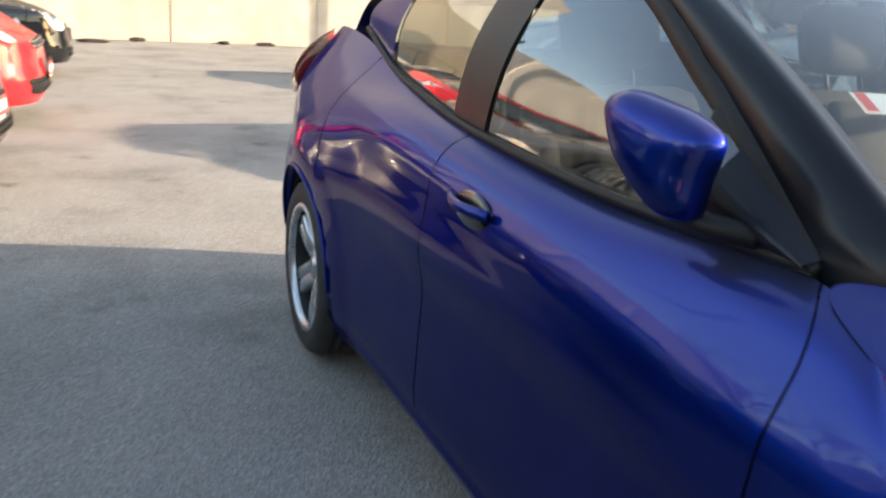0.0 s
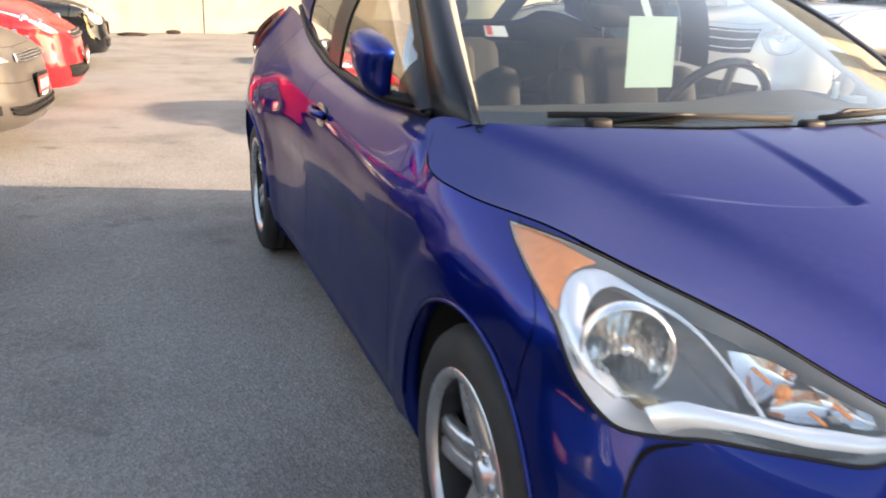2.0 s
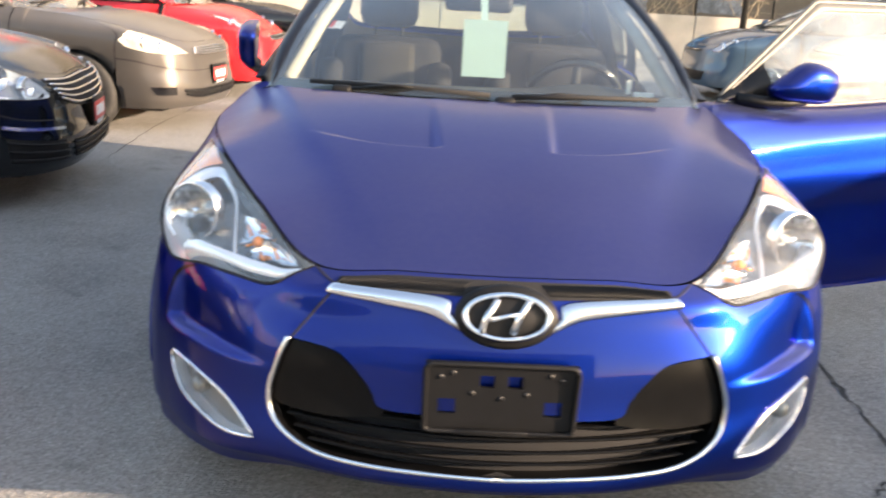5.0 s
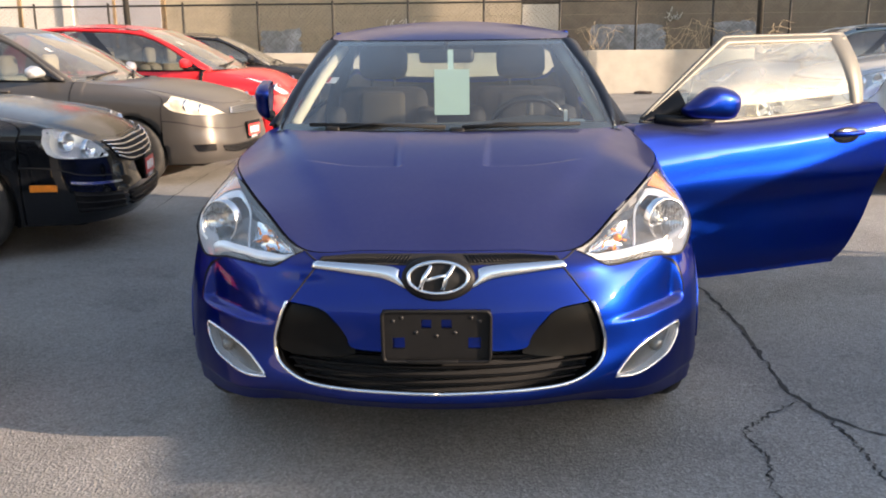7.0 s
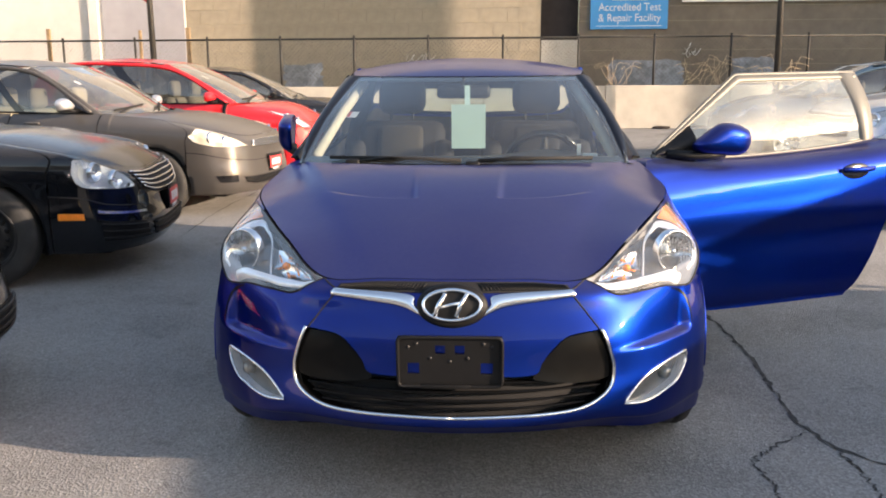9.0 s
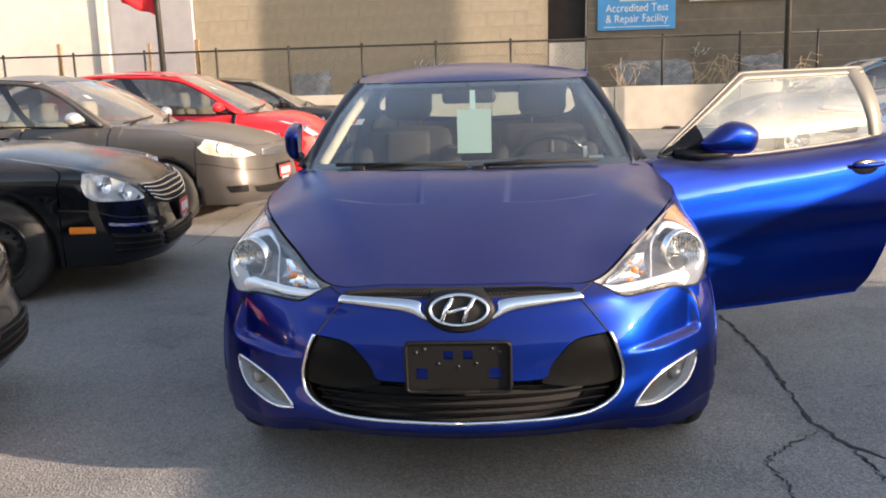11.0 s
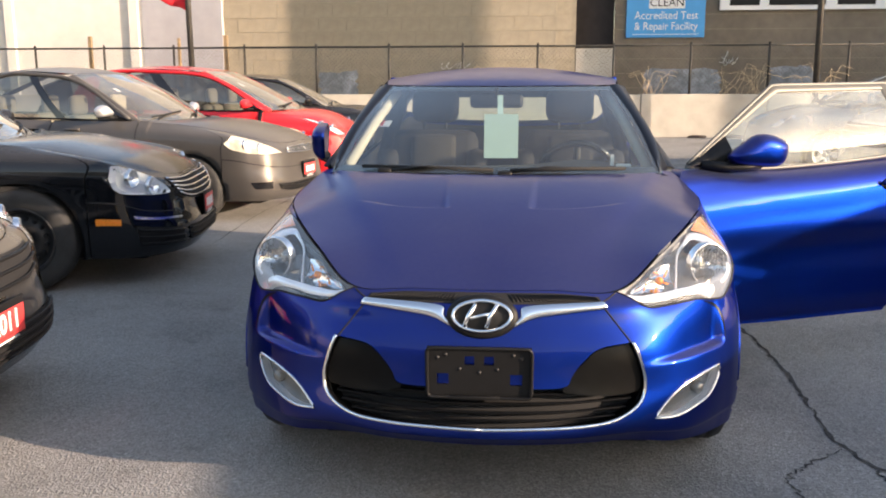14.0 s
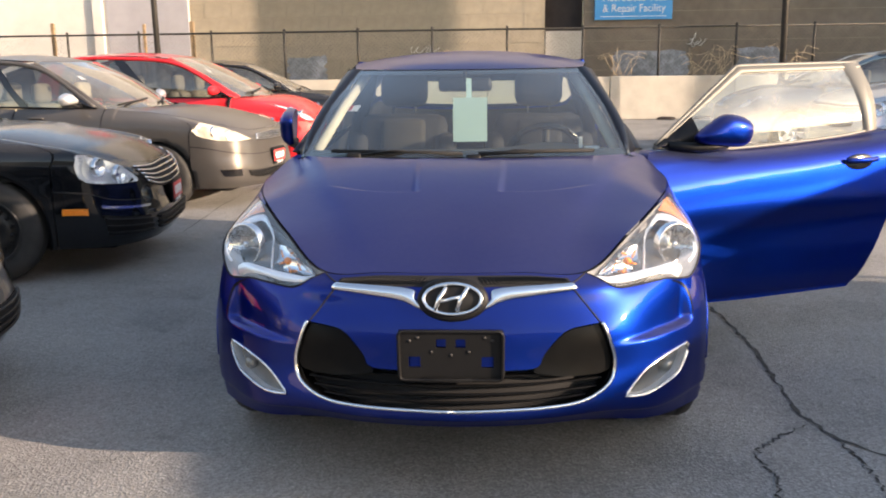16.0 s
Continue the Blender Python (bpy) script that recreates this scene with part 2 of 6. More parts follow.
    if smooth:
        me.polygons.foreach_set("use_smooth", [True] * len(me.polygons))
    ob = new(name, me)
    if parent is not None:
        ob.parent = parent
    if label:
        ob["label"] = label
    return ob


def thing(name, label, category, group="", m=None):
    ob = new(name)
    ob.empty_display_size = 0.1
    if m is not None:
        ob.matrix_basis = m
    return tagged(ob, label, category, group)


def box(bm, lo, hi, bevel=0.0, m=None):
    """A box from corner to corner, its edges rounded by bevel."""
    c = [(a + b) / 2 for a, b in zip(lo, hi)]
    s = [abs(b - a) for a, b in zip(lo, hi)]
    t = Matrix.Translation(c) @ Matrix.Diagonal((*s, 1))
    vs = bmesh.ops.create_cube(bm, size=1, matrix=(m @ t if m is not None else t))["verts"]
    if bevel:
        es = list({e for v in vs for e in v.link_edges})
        bmesh.ops.bevel(bm, geom=es, offset=bevel, segments=2, profile=0.5, affect="EDGES")


def cyl(bm, p, q, r0, r1=None, seg=20, caps=True):
    """A tapered rod from p to q."""
    p, q = Vector(p), Vector(q)
    d = q - p
    m = Matrix.Translation((p + q) / 2) @ d.to_track_quat("Z", "Y").to_matrix().to_4x4()
    bmesh.ops.create_cone(bm, cap_ends=caps, segments=seg, radius1=r0, radius2=r0 if r1 is None else r1, depth=d.length, matrix=m)


def tube(bm, pts, r, seg=8, closed=False, flat=1.0):
    """A round bar along a line of points."""
    pts = [Vector(p) for p in pts]
    rings = []
    n = len(pts)
    for i, p in enumerate(pts):
        a = pts[(i - 1) % n] if closed or i else pts[0]
        b = pts[(i + 1) % n] if closed or i < n - 1 else pts[-1]
        d = (b - a).normalized()
        side = d.cross(Vector((0, 0, 1)))
        if side.length < 1e-4:
            side = d.cross(Vector((0, 1, 0)))
        side.normalize()
        up = side.cross(d)
        rings.append([bm.verts.new(p + r * (math.cos(w) * side + flat * math.sin(w) * up)) for w in (2 * math.pi * k / seg for k in range(seg))])
    for i in range(n if closed else n - 1):
        a, b = rings[i], rings[(i + 1) % n]
        for k in range(seg):
            bm.faces.new((a[k], a[(k + 1) % seg], b[(k + 1) % seg], b[k]))
    if not closed:
        for ring in (rings[0], rings[-1]):
            bm.faces.new(ring)


def lathe(bm, profile, axis_m, seg=40):
    """A turned shape from (radius, height) pairs round the local z of axis_m."""
    rings = []
    for r, h in profile:
        rings.append([bm.verts.new(axis_m @ Vector((r * math.cos(2 * math.pi * k / seg), r * math.sin(2 * math.pi * k / seg), h))) for k in range(seg)])
    for a, b in zip(rings, rings[1:]):
        for k in range(seg):
            bm.faces.new((a[k], a[(k + 1) % seg], b[(k + 1) % seg], b[k]))


def grid(bm, pts):
    """Quads over a two-way list of points."""
    vs = [[bm.verts.new(p) for p in row] for row in pts]
    for a, b in zip(vs, vs[1:]):
        for k in range(len(a) - 1):
            bm.faces.new((a[k], a[k + 1], b[k + 1], b[k]))
    return vs


def shell(bm, pts, thick):
    """Quads over a two-way list of points, thickened along z-free mean normals."""
    grid(bm, pts)
    bmesh.ops.recalc_face_normals(bm, faces=bm.faces)
    bmesh.ops.solidify(bm, geom=list(bm.faces), thickness=thick)


def spline(ctrl, u):
    """Catmull-Rom through the rows of ctrl at u in 0..len-1."""
    n = len(ctrl)
    i = min(max(int(math.floor(u)), 0), n - 2)
    t = u - i
    p1, p2 = ctrl[i], ctrl[i + 1]
    p0 = ctrl[i - 1] if i > 0 else 2 * p1 - p2
    p3 = ctrl[i + 2] if i < n - 2 else 2 * p2 - p1
    return 0.5 * (2 * p1 + (p2 - p0) * t + (2 * p0 - 5 * p1 + 4 * p2 - p3) * t * t + (3 * p1 - p0 - 3 * p2 + p3) * t**3)


def catmull(t):
    """Weights of four neighbouring points at t between the middle two."""
    return np.array((-0.5 * t + t * t - 0.5 * t**3, 1 - 2.5 * t * t + 1.5 * t**3, 0.5 * t + 2 * t * t - 1.5 * t**3, -0.5 * t * t + 0.5 * t**3))


class Body:
    """A car's outer skin in its own axes: nose at y = 0 facing -y, x across, z up. The skirt runs from the nose's middle
    round one side to the tail's middle (a) and from the sill up to the bonnet's edge and the belt line (b)."""

    def __init__(self, cols, dents=None):
        self.ctrl = np.array(cols, float)
        self.n, self.m = self.ctrl.shape[:2]
        self.dents = dents
        g = np.concatenate([2 * self.ctrl[:, :1] - self.ctrl[:, 1:2], self.ctrl, 2 * self.ctrl[:, -1:] - self.ctrl[:, -2:-1]], axis=1)
        self.net = np.concatenate([g[1:2] * (-1, 1, 1), g, 2 * g[-1:] - g[-2:-1]], axis=0)

    def raw(self, a, b):
        if a < 0:
            p = self.raw(-a, b)
            return np.array([-p[0], p[1], p[2]])
        i, j = min(int(a), self.n - 2), min(max(int(b), 0), self.m - 2)
        along = np.dot(catmull(a - i), self.net[i : i + 4, j : j + 4].reshape(4, 12)).reshape(4, 3)
        return np.dot(catmull(b - j), along)

    def at(self, a, b, off=0.0):
        p = self.raw(a, b)
        if not off and not self.dents:
            return Vector(p)
        e = 0.03
        da = self.raw(a + e, b) - self.raw(max(a - e, 0), b)
        db = self.raw(a, min(b + e, self.m - 1)) - self.raw(a, max(b - e, 0))
        n = np.cross(da, db)
        n /= np.linalg.norm(n) + 1e-9
        if self.dents:
            off -= self.dents(a, b, p)
        return Vector(p + n * off)

    def top(self, a):
        return Vector(self.raw(a, self.m - 1))


def flip(p):
    return Vector((-p[0], p[1], p[2]))


def inside(poly, a, b):
    c = False
    for (x0, y0), (x1, y1) in zip(poly, poly[1:] + poly[:1]):
        if (y0 > b) != (y1 > b) and a < (x1 - x0) * (b - y0) / (y1 - y0) + x0:
            c = not c
    return c


def near(poly, a, b):
    best, where = 9e9, None
    for (x0, y0), (x1, y1) in zip(poly, poly[1:] + poly[:1]):
        dx, dy = x1 - x0, y1 - y0
        t = min(max(((a - x0) * dx + (b - y0) * dy) / (dx * dx + dy * dy + 1e-12), 0), 1)
        q = (x0 + t * dx, y0 + t * dy)
        d = math.hypot(q[0] - a, q[1] - b)
        if d < best:
            best, where = d, q
    return where


def skin(body, a0, a1, b0, b1, na, nb, holes=(), arches=(), side=1, off=0.0, lip=0.018):
    """A piece of the skirt with holes (outlines in a, b) and wheel arches (y, z, radius) cut clean."""
    bm = bmesh.new()
    av = [a0 + (a1 - a0) * i / na for i in range(na + 1)]
    bv = [b0 + (b1 - b0) * j / nb for j in range(nb + 1)]
    ab = {(i, j): (av[i], bv[j]) for i in range(na + 1) for j in range(nb + 1)}
    pos = {k: body.at(*v, off) for k, v in ab.items()}
    gone = set()
    for i in range(na):
        for j in range(nb):
            ca, cb = (av[i] + av[i + 1]) / 2, (bv[j] + bv[j + 1]) / 2
            if any(inside(h, ca, cb) for h in holes):
                gone.add((i, j))
                continue
            c = (pos[i, j] + pos[i + 1, j + 1]) / 2
            if any(math.hypot(c.y - y, c.z - z) < r for y, z, r in arches):
                gone.add((i, j))
    edge = set()
    for i in range(na + 1):
        for j in range(nb + 1):
            cells = [(i - 1, j - 1), (i, j - 1), (i - 1, j), (i, j)]
            cells = [c for c in cells if 0 <= c[0] < na and 0 <= c[1] < nb]
            cut = [c for c in cells if c in gone]
            if cut and len(cut) < len(cells):
                p = pos[i, j]
                arch = [(y, z, r) for y, z, r in arches if abs(math.hypot(p.y - y, p.z - z) - r) < 0.06]
                if arch:
                    y, z, r = arch[0]
                    d = math.hypot(p.y - y, p.z - z)
                    pos[i, j] = Vector((p.x, y + (p.y - y) * r / d, z + (p.z - z) * r / d))
                    edge.add((i, j))
                elif holes:
                    h = min(holes, key=lambda h: math.dist(near(h, *ab[i, j]), ab[i, j]))
                    pos[i, j] = body.at(*near(h, *ab[i, j]), off)
    vs = {}
    for i in range(na):
        for j in range(nb):
            if (i, j) in gone:
                continue
            ks = [(i, j), (i + 1, j), (i + 1, j + 1), (i, j + 1)]
            for k in ks:
                if k not in vs:
                    vs[k] = bm.verts.new(pos[k] if side > 0 else flip(pos[k]))
            bm.faces.new([vs[k] for k in ks])
    bm.normal_update()
    bad = [f for f in bm.faces if f.calc_area() < 1e-7]
    bmesh.ops.delete(bm, geom=bad, context="FACES_ONLY")
    if lip:
        for e in [e for e in bm.edges if e.is_boundary]:
            if all(any(abs(math.hypot(v.co.y - y, v.co.z - z) - r) < 0.004 for y, z, r in arches) for v in e.verts):
                a, b = e.verts
                s = -1 if a.co.x > 0 else 1
                bm.faces.new((a, b, bm.verts.new(b.co + Vector((s * lip * 2, 0, 0))), bm.verts.new(a.co + Vector((s * lip * 2, 0, 0)))))
    return bm


def arch_line(body, y, z, r, a0, a1):
    """Points of the skin on a circle round a wheel, from front to back over the top."""
    out = []
    for k in range(46):
        t = radians(178 - 176 * k / 45)
        wy, wz = y + r * math.cos(t), z + r * math.sin(t)
        ca, cb, da, db = (a0 + a1) / 2, 2.5, (a1 - a0) / 2, 2.5
        for level in range(5):
            best = min(((body.raw(ca + da * i / 6, min(max(cb + db * j / 6, 0), body.m - 1)), ca + da * i / 6, cb + db * j / 6) for i in range(-6, 7) for j in range(-6, 7)), key=lambda q: math.hypot(q[0][1] - wy, q[0][2] - wz))
            ca, cb, da, db = best[1], best[2], da / 4, db / 4
        out.append(Vector((body.at(best[1], min(best[2], body.m - 1)).x, wy, wz)))
    return out


def chain(pts, n):
    """n + 1 points evenly along a broken line, its corners eased."""
    pts = [np.array(p, float) for p in pts]
    fine = [spline(pts, k * (len(pts) - 1) / 120) for k in range(121)] if len(pts) > 2 else [pts[0] + (pts[1] - pts[0]) * k / 120 for k in range(121)]
    d = np.r_[0, np.cumsum([np.linalg.norm(q - p) for p, q in zip(fine, fine[1:])])]
    fine = np.array(fine)
    want = np.linspace(0, d[-1], n + 1)
    return [tuple(np.interp(w, d, fine[:, c]) for c in range(fine.shape[1])) for w in want]


def outline(upper, lower, n=24):
    up, lo = chain(upper, n), chain(lower, n)[::-1]
    same = lambda p, q: math.dist(p, q) < 1e-3
    return up + lo[1 if same(up[-1], lo[0]) else 0 : -1 if same(up[0], lo[-1]) else None]


def patch(body, upper, lower, n=24, rows=6, off=0.002, belly=0.0, side=1, thick=0.0, grow=0.0):
    """A skin-hugging panel between two lines in a, b, its middle raised by belly."""
    up, lo = chain(upper, n), chain(lower, n)
    pts = []
    for r in range(rows + 1):
        t = r / rows
        row = []
        for u, l in zip(up, lo):
            a, b = (u[0] * (1 - t) + l[0] * t, u[1] * (1 - t) + l[1] * t)
            p = body.at(a, b, off + belly * 4 * t * (1 - t))
            row.append(p if side > 0 else flip(p))
        pts.append(row)
    bm = bmesh.new()
    grid(bm, pts)
    if thick:
        bmesh.ops.remove_doubles(bm, verts=bm.verts, dist=1e-5)
        bmesh.ops.recalc_face_normals(bm, faces=bm.faces)
        ext = bmesh.ops.extrude_face_region(bm, geom=list(bm.faces))
        bmesh.ops.translate(bm, vec=(0, thick, 0), verts=[g for g in ext["geom"] if isinstance(g, bmesh.types.BMVert)])
    return bm


def coons(front, back, left, right, n, m, bulge=None):
    """A surface between four edge functions of 0..1: front and back run across, left and right run along."""
    f0, f1, b0, b1 = front(0), front(1), back(0), back(1)
    pts = []
    for j in range(m + 1):
        v = j / m
        row = []
        for i in range(n + 1):
            u = i / n
            p = (1 - v) * front(u) + v * back(u) + (1 - u) * left(v) + u * right(v)
            p = p - ((1 - u) * (1 - v) * f0 + u * (1 - v) * f1 + (1 - u) * v * b0 + u * v * b1)
            if bulge:
                p = p + bulge(u, v)
            row.append(p)
        pts.append(row)
    return pts


def line(*pts):
    """A smooth function of 0..1 through points."""
    arr = [np.array(p, float) for p in pts]
    if len(arr) == 2:
        return lambda t: Vector(arr[0] + (arr[1] - arr[0]) * t)
    return lambda t: Vector(spline(arr, t * (len(arr) - 1)))


def columns(rows):
    """Skirt columns from (x, y, outward angle, six (height, inset) pairs, top point)."""
    cols = []
    for x, y, turn, pairs, top in rows:
        n = (math.sin(radians(turn)), -math.cos(radians(turn)))
        cols.append([(x - d * n[0], y - d * n[1], z) for z, d in pairs] + [top])
    for c in (cols[0], cols[-1]):
        for k, p in enumerate(c):
            c[k] = (0.0, p[1], p[2])
    return cols


HATCH_COLS = columns([
    (0.0, -0.03, 0, ((0.235, 0.05), (0.30, 0.0), (0.41, 0.045), (0.52, 0.07), (0.60, 0.095), (0.655, 0.115)), (0, 0.12, 0.695)),
    (0.25, -0.005, 8, ((0.235, 0.05), (0.30, 0.0), (0.41, 0.04), (0.52, 0.06), (0.60, 0.085), (0.655, 0.105)), (0.21, 0.13, 0.695)),
    (0.46, 0.065, 28, ((0.23, 0.05), (0.30, 0.0), (0.41, 0.02), (0.52, 0.03), (0.60, 0.06), (0.65, 0.075)), (0.405, 0.17, 0.69)),
    (0.63, 0.165, 43, ((0.205, 0.03), (0.28, 0.0), (0.41, 0.01), (0.52, 0.02), (0.61, 0.06), (0.68, 0.11)), (0.555, 0.37, 0.768)),
    (0.767, 0.325, 58, ((0.19, 0.015), (0.28, 0.0), (0.41, 0.0), (0.52, 0.01), (0.62, 0.04), (0.71, 0.075)), (0.66, 0.57, 0.812)),
    (0.838, 0.47, 72, ((0.185, 0.012), (0.28, 0.0), (0.42, 0.0), (0.54, 0.01), (0.64, 0.03), (0.74, 0.045)), (0.725, 0.72, 0.838)),
    (0.860, 0.79, 85, ((0.19, 0.03), (0.29, 0.01), (0.42, 0.0), (0.55, 0.003), (0.66, 0.012), (0.76, 0.035)), (0.79, 0.95, 0.842)),
    (0.866, 1.10, 90, ((0.19, 0.06), (0.29, 0.02), (0.42, 0.012), (0.56, 0.014), (0.67, 0.012), (0.78, 0.028)), (0.81, 1.14, 0.862)),
    (0.868, 1.30, 90, ((0.19, 0.06), (0.29, 0.02), (0.42, 0.015), (0.57, 0.018), (0.69, 0.01), (0.872, 0.062)), (0.735, 1.36, 0.93)),
    (0.868, 1.85, 90, ((0.18, 0.06), (0.28, 0.02), (0.42, 0.02), (0.57, 0.025), (0.70, 0.01), (0.868, 0.055)), (0.735, 1.88, 0.922)),
    (0.875, 2.35, 90, ((0.18, 0.06), (0.28, 0.02), (0.42, 0.02), (0.57, 0.025), (0.70, 0.01), (0.882, 0.055)), (0.738, 2.36, 0.942)),
    (0.888, 2.85, 90, ((0.18, 0.06), (0.28, 0.02), (0.42, 0.015), (0.58, 0.02), (0.72, 0.01), (0.915, 0.055)), (0.722, 2.9, 0.992)),
    (0.925, 3.44, 92, ((0.20, 0.06), (0.29, 0.02), (0.42, 0.0), (0.58, 0.0), (0.74, 0.005), (0.88, 0.05)), (0.69, 3.42, 1.085)),
    (0.87, 3.86, 110, ((0.24, 0.06), (0.32, 0.02), (0.44, 0.0), (0.58, 0.0), (0.76, 0.03), (0.92, 0.055)), (0.675, 3.80, 1.11)),
    (0.77, 4.09, 142, ((0.26, 0.06), (0.34, 0.02), (0.45, 0.0), (0.58, 0.01), (0.76, 0.05), (0.92, 0.08)), (0.61, 4.0, 1.05)),
    (0.40, 4.18, 168, ((0.26, 0.06), (0.34, 0.02), (0.45, 0.0), (0.58, 0.01), (0.76, 0.05), (0.90, 0.07)), (0.30, 4.08, 1.025)),
    (0.0, 4.20, 180, ((0.26, 0.06), (0.34, 0.02), (0.45, 0.0), (0.58, 0.01), (0.76, 0.05), (0.90, 0.07)), (0, 4.10, 1.015)),
])


def ease(t):
    t = min(max(t, 0.0), 1.0)
    return t * t * (3 - 2 * t)


def crease_height(y):
    """Height of the crease that runs from the front wheel along the doors up to the rear haunch."""
    return float(np.interp(y, (1.0, 1.43, 1.75, 2.1, 2.45, 3.0), (0.755, 0.778, 0.808, 0.826, 0.856, 0.89)))


def hatch_fold(a, b, p):
    """The hollow between the headlight and the ridge over the fog lamp, the lip under the bumper and the crease along the doors."""
    u = b - (2.62 + 0.09 * (a - 2.65))
    cheek = ease(u / 0.15) * (1 - ease((u - 0.2) / 1.4)) * ease((a - 2.0) / 1.3) * (1 - ease((a - 3.84) / 0.2))
    lip = ease((0.80 - b) / 0.22) * (1 - ease((a - 4.4) / 0.9))
    fade = ease((p[1] - 0.98) / 0.3) * (1 - ease((p[1] - 2.7) / 0.5)) if a > 6 else 0.0
    over = p[2] - crease_height(p[1]) if fade else 0.0
    ridge = fade * 0.010 * max(0.0, 1 - (over / 0.085 if over > 0 else -over / 0.08))
    sill = ease((a - 7.2) / 0.5) * (1 - ease((a - 11.0) / 0.6)) * max(0.0, 1 - abs(p[2] - 0.252) / 0.014)
    flare = 0.0
    if a > 4.5:
        wy = 0.79 if p[1] < 2.2 else 3.44
        d = math.hypot(p[1] - wy, p[2] - 0.318)
        flare = ease((0.49 - d) / 0.06) * ease((a - 4.5) / 0.6)
    return 0.030 * cheek + 0.014 * lip - ridge - 0.010 * sill - 0.006 * flare


# ---- wheels ----
def wheel(parent, x, y, z, r, width, rim_r, style, side, turn=0.0):
    """A wheel under its car: tyre with a rounded shoulder, rim barrel, spokes, hub cap, nuts and brake disc. It faces side * x."""
    w = new("wheel")
    w.parent = parent
    m = Matrix.Translation((x, y, z)) @ Matrix.Rotation(radians(90 * side), 4, "Y") @ Matrix.Rotation(radians(turn), 4, "Z")
    w.matrix_basis = m
    h = width / 2
    bm = bmesh.new()
    lathe(bm, [(rim_r - 0.004, -h * 0.9), (rim_r + 0.02, -h), (r - 0.035, -h), (r - 0.012, -h * 0.86), (r, -h * 0.6), (r, -h * 0.44), (r - 0.007, -h * 0.42), (r - 0.007, -h * 0.36), (r, -h * 0.34), (r, -h * 0.05), (r - 0.007, -h * 0.03), (r - 0.007, h * 0.03), (r, h * 0.05), (r, h * 0.34), (r - 0.007, h * 0.36), (r - 0.007, h * 0.42), (r, h * 0.44), (r, h * 0.6), (r - 0.012, h * 0.86), (r - 0.035, h), (rim_r + 0.02, h), (rim_r - 0.004, h * 0.9)], Matrix(), 56)
    part("tyre", bm, M_TYRE, w)
    rimmat = M_STEEL if style == "steel" else M_ALLOY
    bm = bmesh.new()
    lathe(bm, [(rim_r + 0.008, h * 0.93), (rim_r + 0.004, h * 0.98), (rim_r - 0.012, h * 0.95), (rim_r - 0.017, h * 0.78)], Matrix(), 48)
    part("rim", bm, rimmat, w)
    # Barrel always black: the shade behind alloy spokes is put into its colour.
    bm = bmesh.new()
    lathe(bm, [(rim_r - 0.017, h * 0.78), (rim_r - 0.022, h * 0.6), (rim_r - 0.03, -h * 0.9)], Matrix(), 48)
    part("barrel", bm, M_STEEL, w)
    face = h * 0.72
    if style == "steel":
        bm = bmesh.new()
        lathe(bm, [(rim_r - 0.02, h * 0.35), (rim_r * 0.72, h * 0.15), (rim_r * 0.60, h * 0.42), (rim_r * 0.36, h * 0.5), (rim_r * 0.30, h * 0.2), (0.001, h * 0.2)], Matrix(), 48)
        part("disc_face", bm, M_STEEL, w)
        for k in range(16):
            bm = bmesh.new()
            a = 2 * math.pi * k / 16
            c = Vector((math.cos(a) * rim_r * 0.66, math.sin(a) * rim_r * 0.66, h * 0.285))
            cyl(bm, c - Vector((0, 0, 0.012)), c + Vector((0, 0, 0.012)), 0.014, seg=10)
            part("vent_hole", bm, M_GAP, w)
    else:
        spokes = 5 if style == "five" else 10
        for k in range(spokes):
            a = 2 * math.pi * k / spokes
            rot = Matrix.Rotation(a, 4, "Z")
            bm = bmesh.new()
            wide = 0.042 if spokes == 5 else 0.017
            rows = []
            for t in range(7):
                s = t / 6
                rad = rim_r * (0.14 + 0.84 * s)
                ww = wide * (1.15 - 0.35 * s + 0.5 * s * s * s)
                zz = face - 0.030 * (1 - s) + 0.010 * math.sin(math.pi * s)
                rows.append([rot @ Vector((rad, y2, z2)) for y2, z2 in ((-ww, zz - 0.03), (-ww, zz - 0.006), (-ww * 0.72, zz), (-ww * 0.12, zz - 0.003), (0, zz - 0.012), (ww * 0.12, zz - 0.003), (ww * 0.72, zz), (ww, zz - 0.006), (ww, zz - 0.03))])
            grid(bm, rows)
            part("spoke", bm, rimmat, w)
    bm = bmesh.new()
    lathe(bm, [(rim_r * 0.27, face - 0.045), (rim_r * 0.25, face - 0.026), (rim_r * 0.16, face - 0.022), (rim_r * 0.15, face - 0.012), (0.001, face - 0.010)], Matrix(), 32)
    part("hub_cap", bm, rimmat, w)
    for k in range(5):
        bm = bmesh.new()
        a = 2 * math.pi * (k + 0.5) / 5
        c = Vector((math.cos(a) * rim_r * 0.21, math.sin(a) * rim_r * 0.21, face - 0.026))
        cyl(bm, c, c + Vector((0, 0, 0.010)), 0.009, seg=6)
        part("lug_nut", bm, M_CHROME, w, smooth=False)
    bm = bmesh.new()
    lathe(bm, [(rim_r * 0.72, -0.012), (rim_r * 0.72, 0.012), (rim_r * 0.3, 0.014), (0.001, 0.014)], Matrix(), 40)
    part("brake_disc", bm, M_STEEL, w)
    return w


def wheel_well(body, parent, y, z, r, x):
    """The dark inner arch over a wheel, on the side of x."""
    bm = bmesh.new()
    rows = []
    s = 1 if x > 0 else -1
    for xx in (x * 0.985, x - s * 0.30):
        rows.append([(xx - s * 0.06 * max(0, -math.cos(radians(a))) ** 2, y + (r + 0.012) * math.cos(radians(a)), z + (r + 0.012) * math.sin(radians(a))) for a in range(-6, 187, 8)])
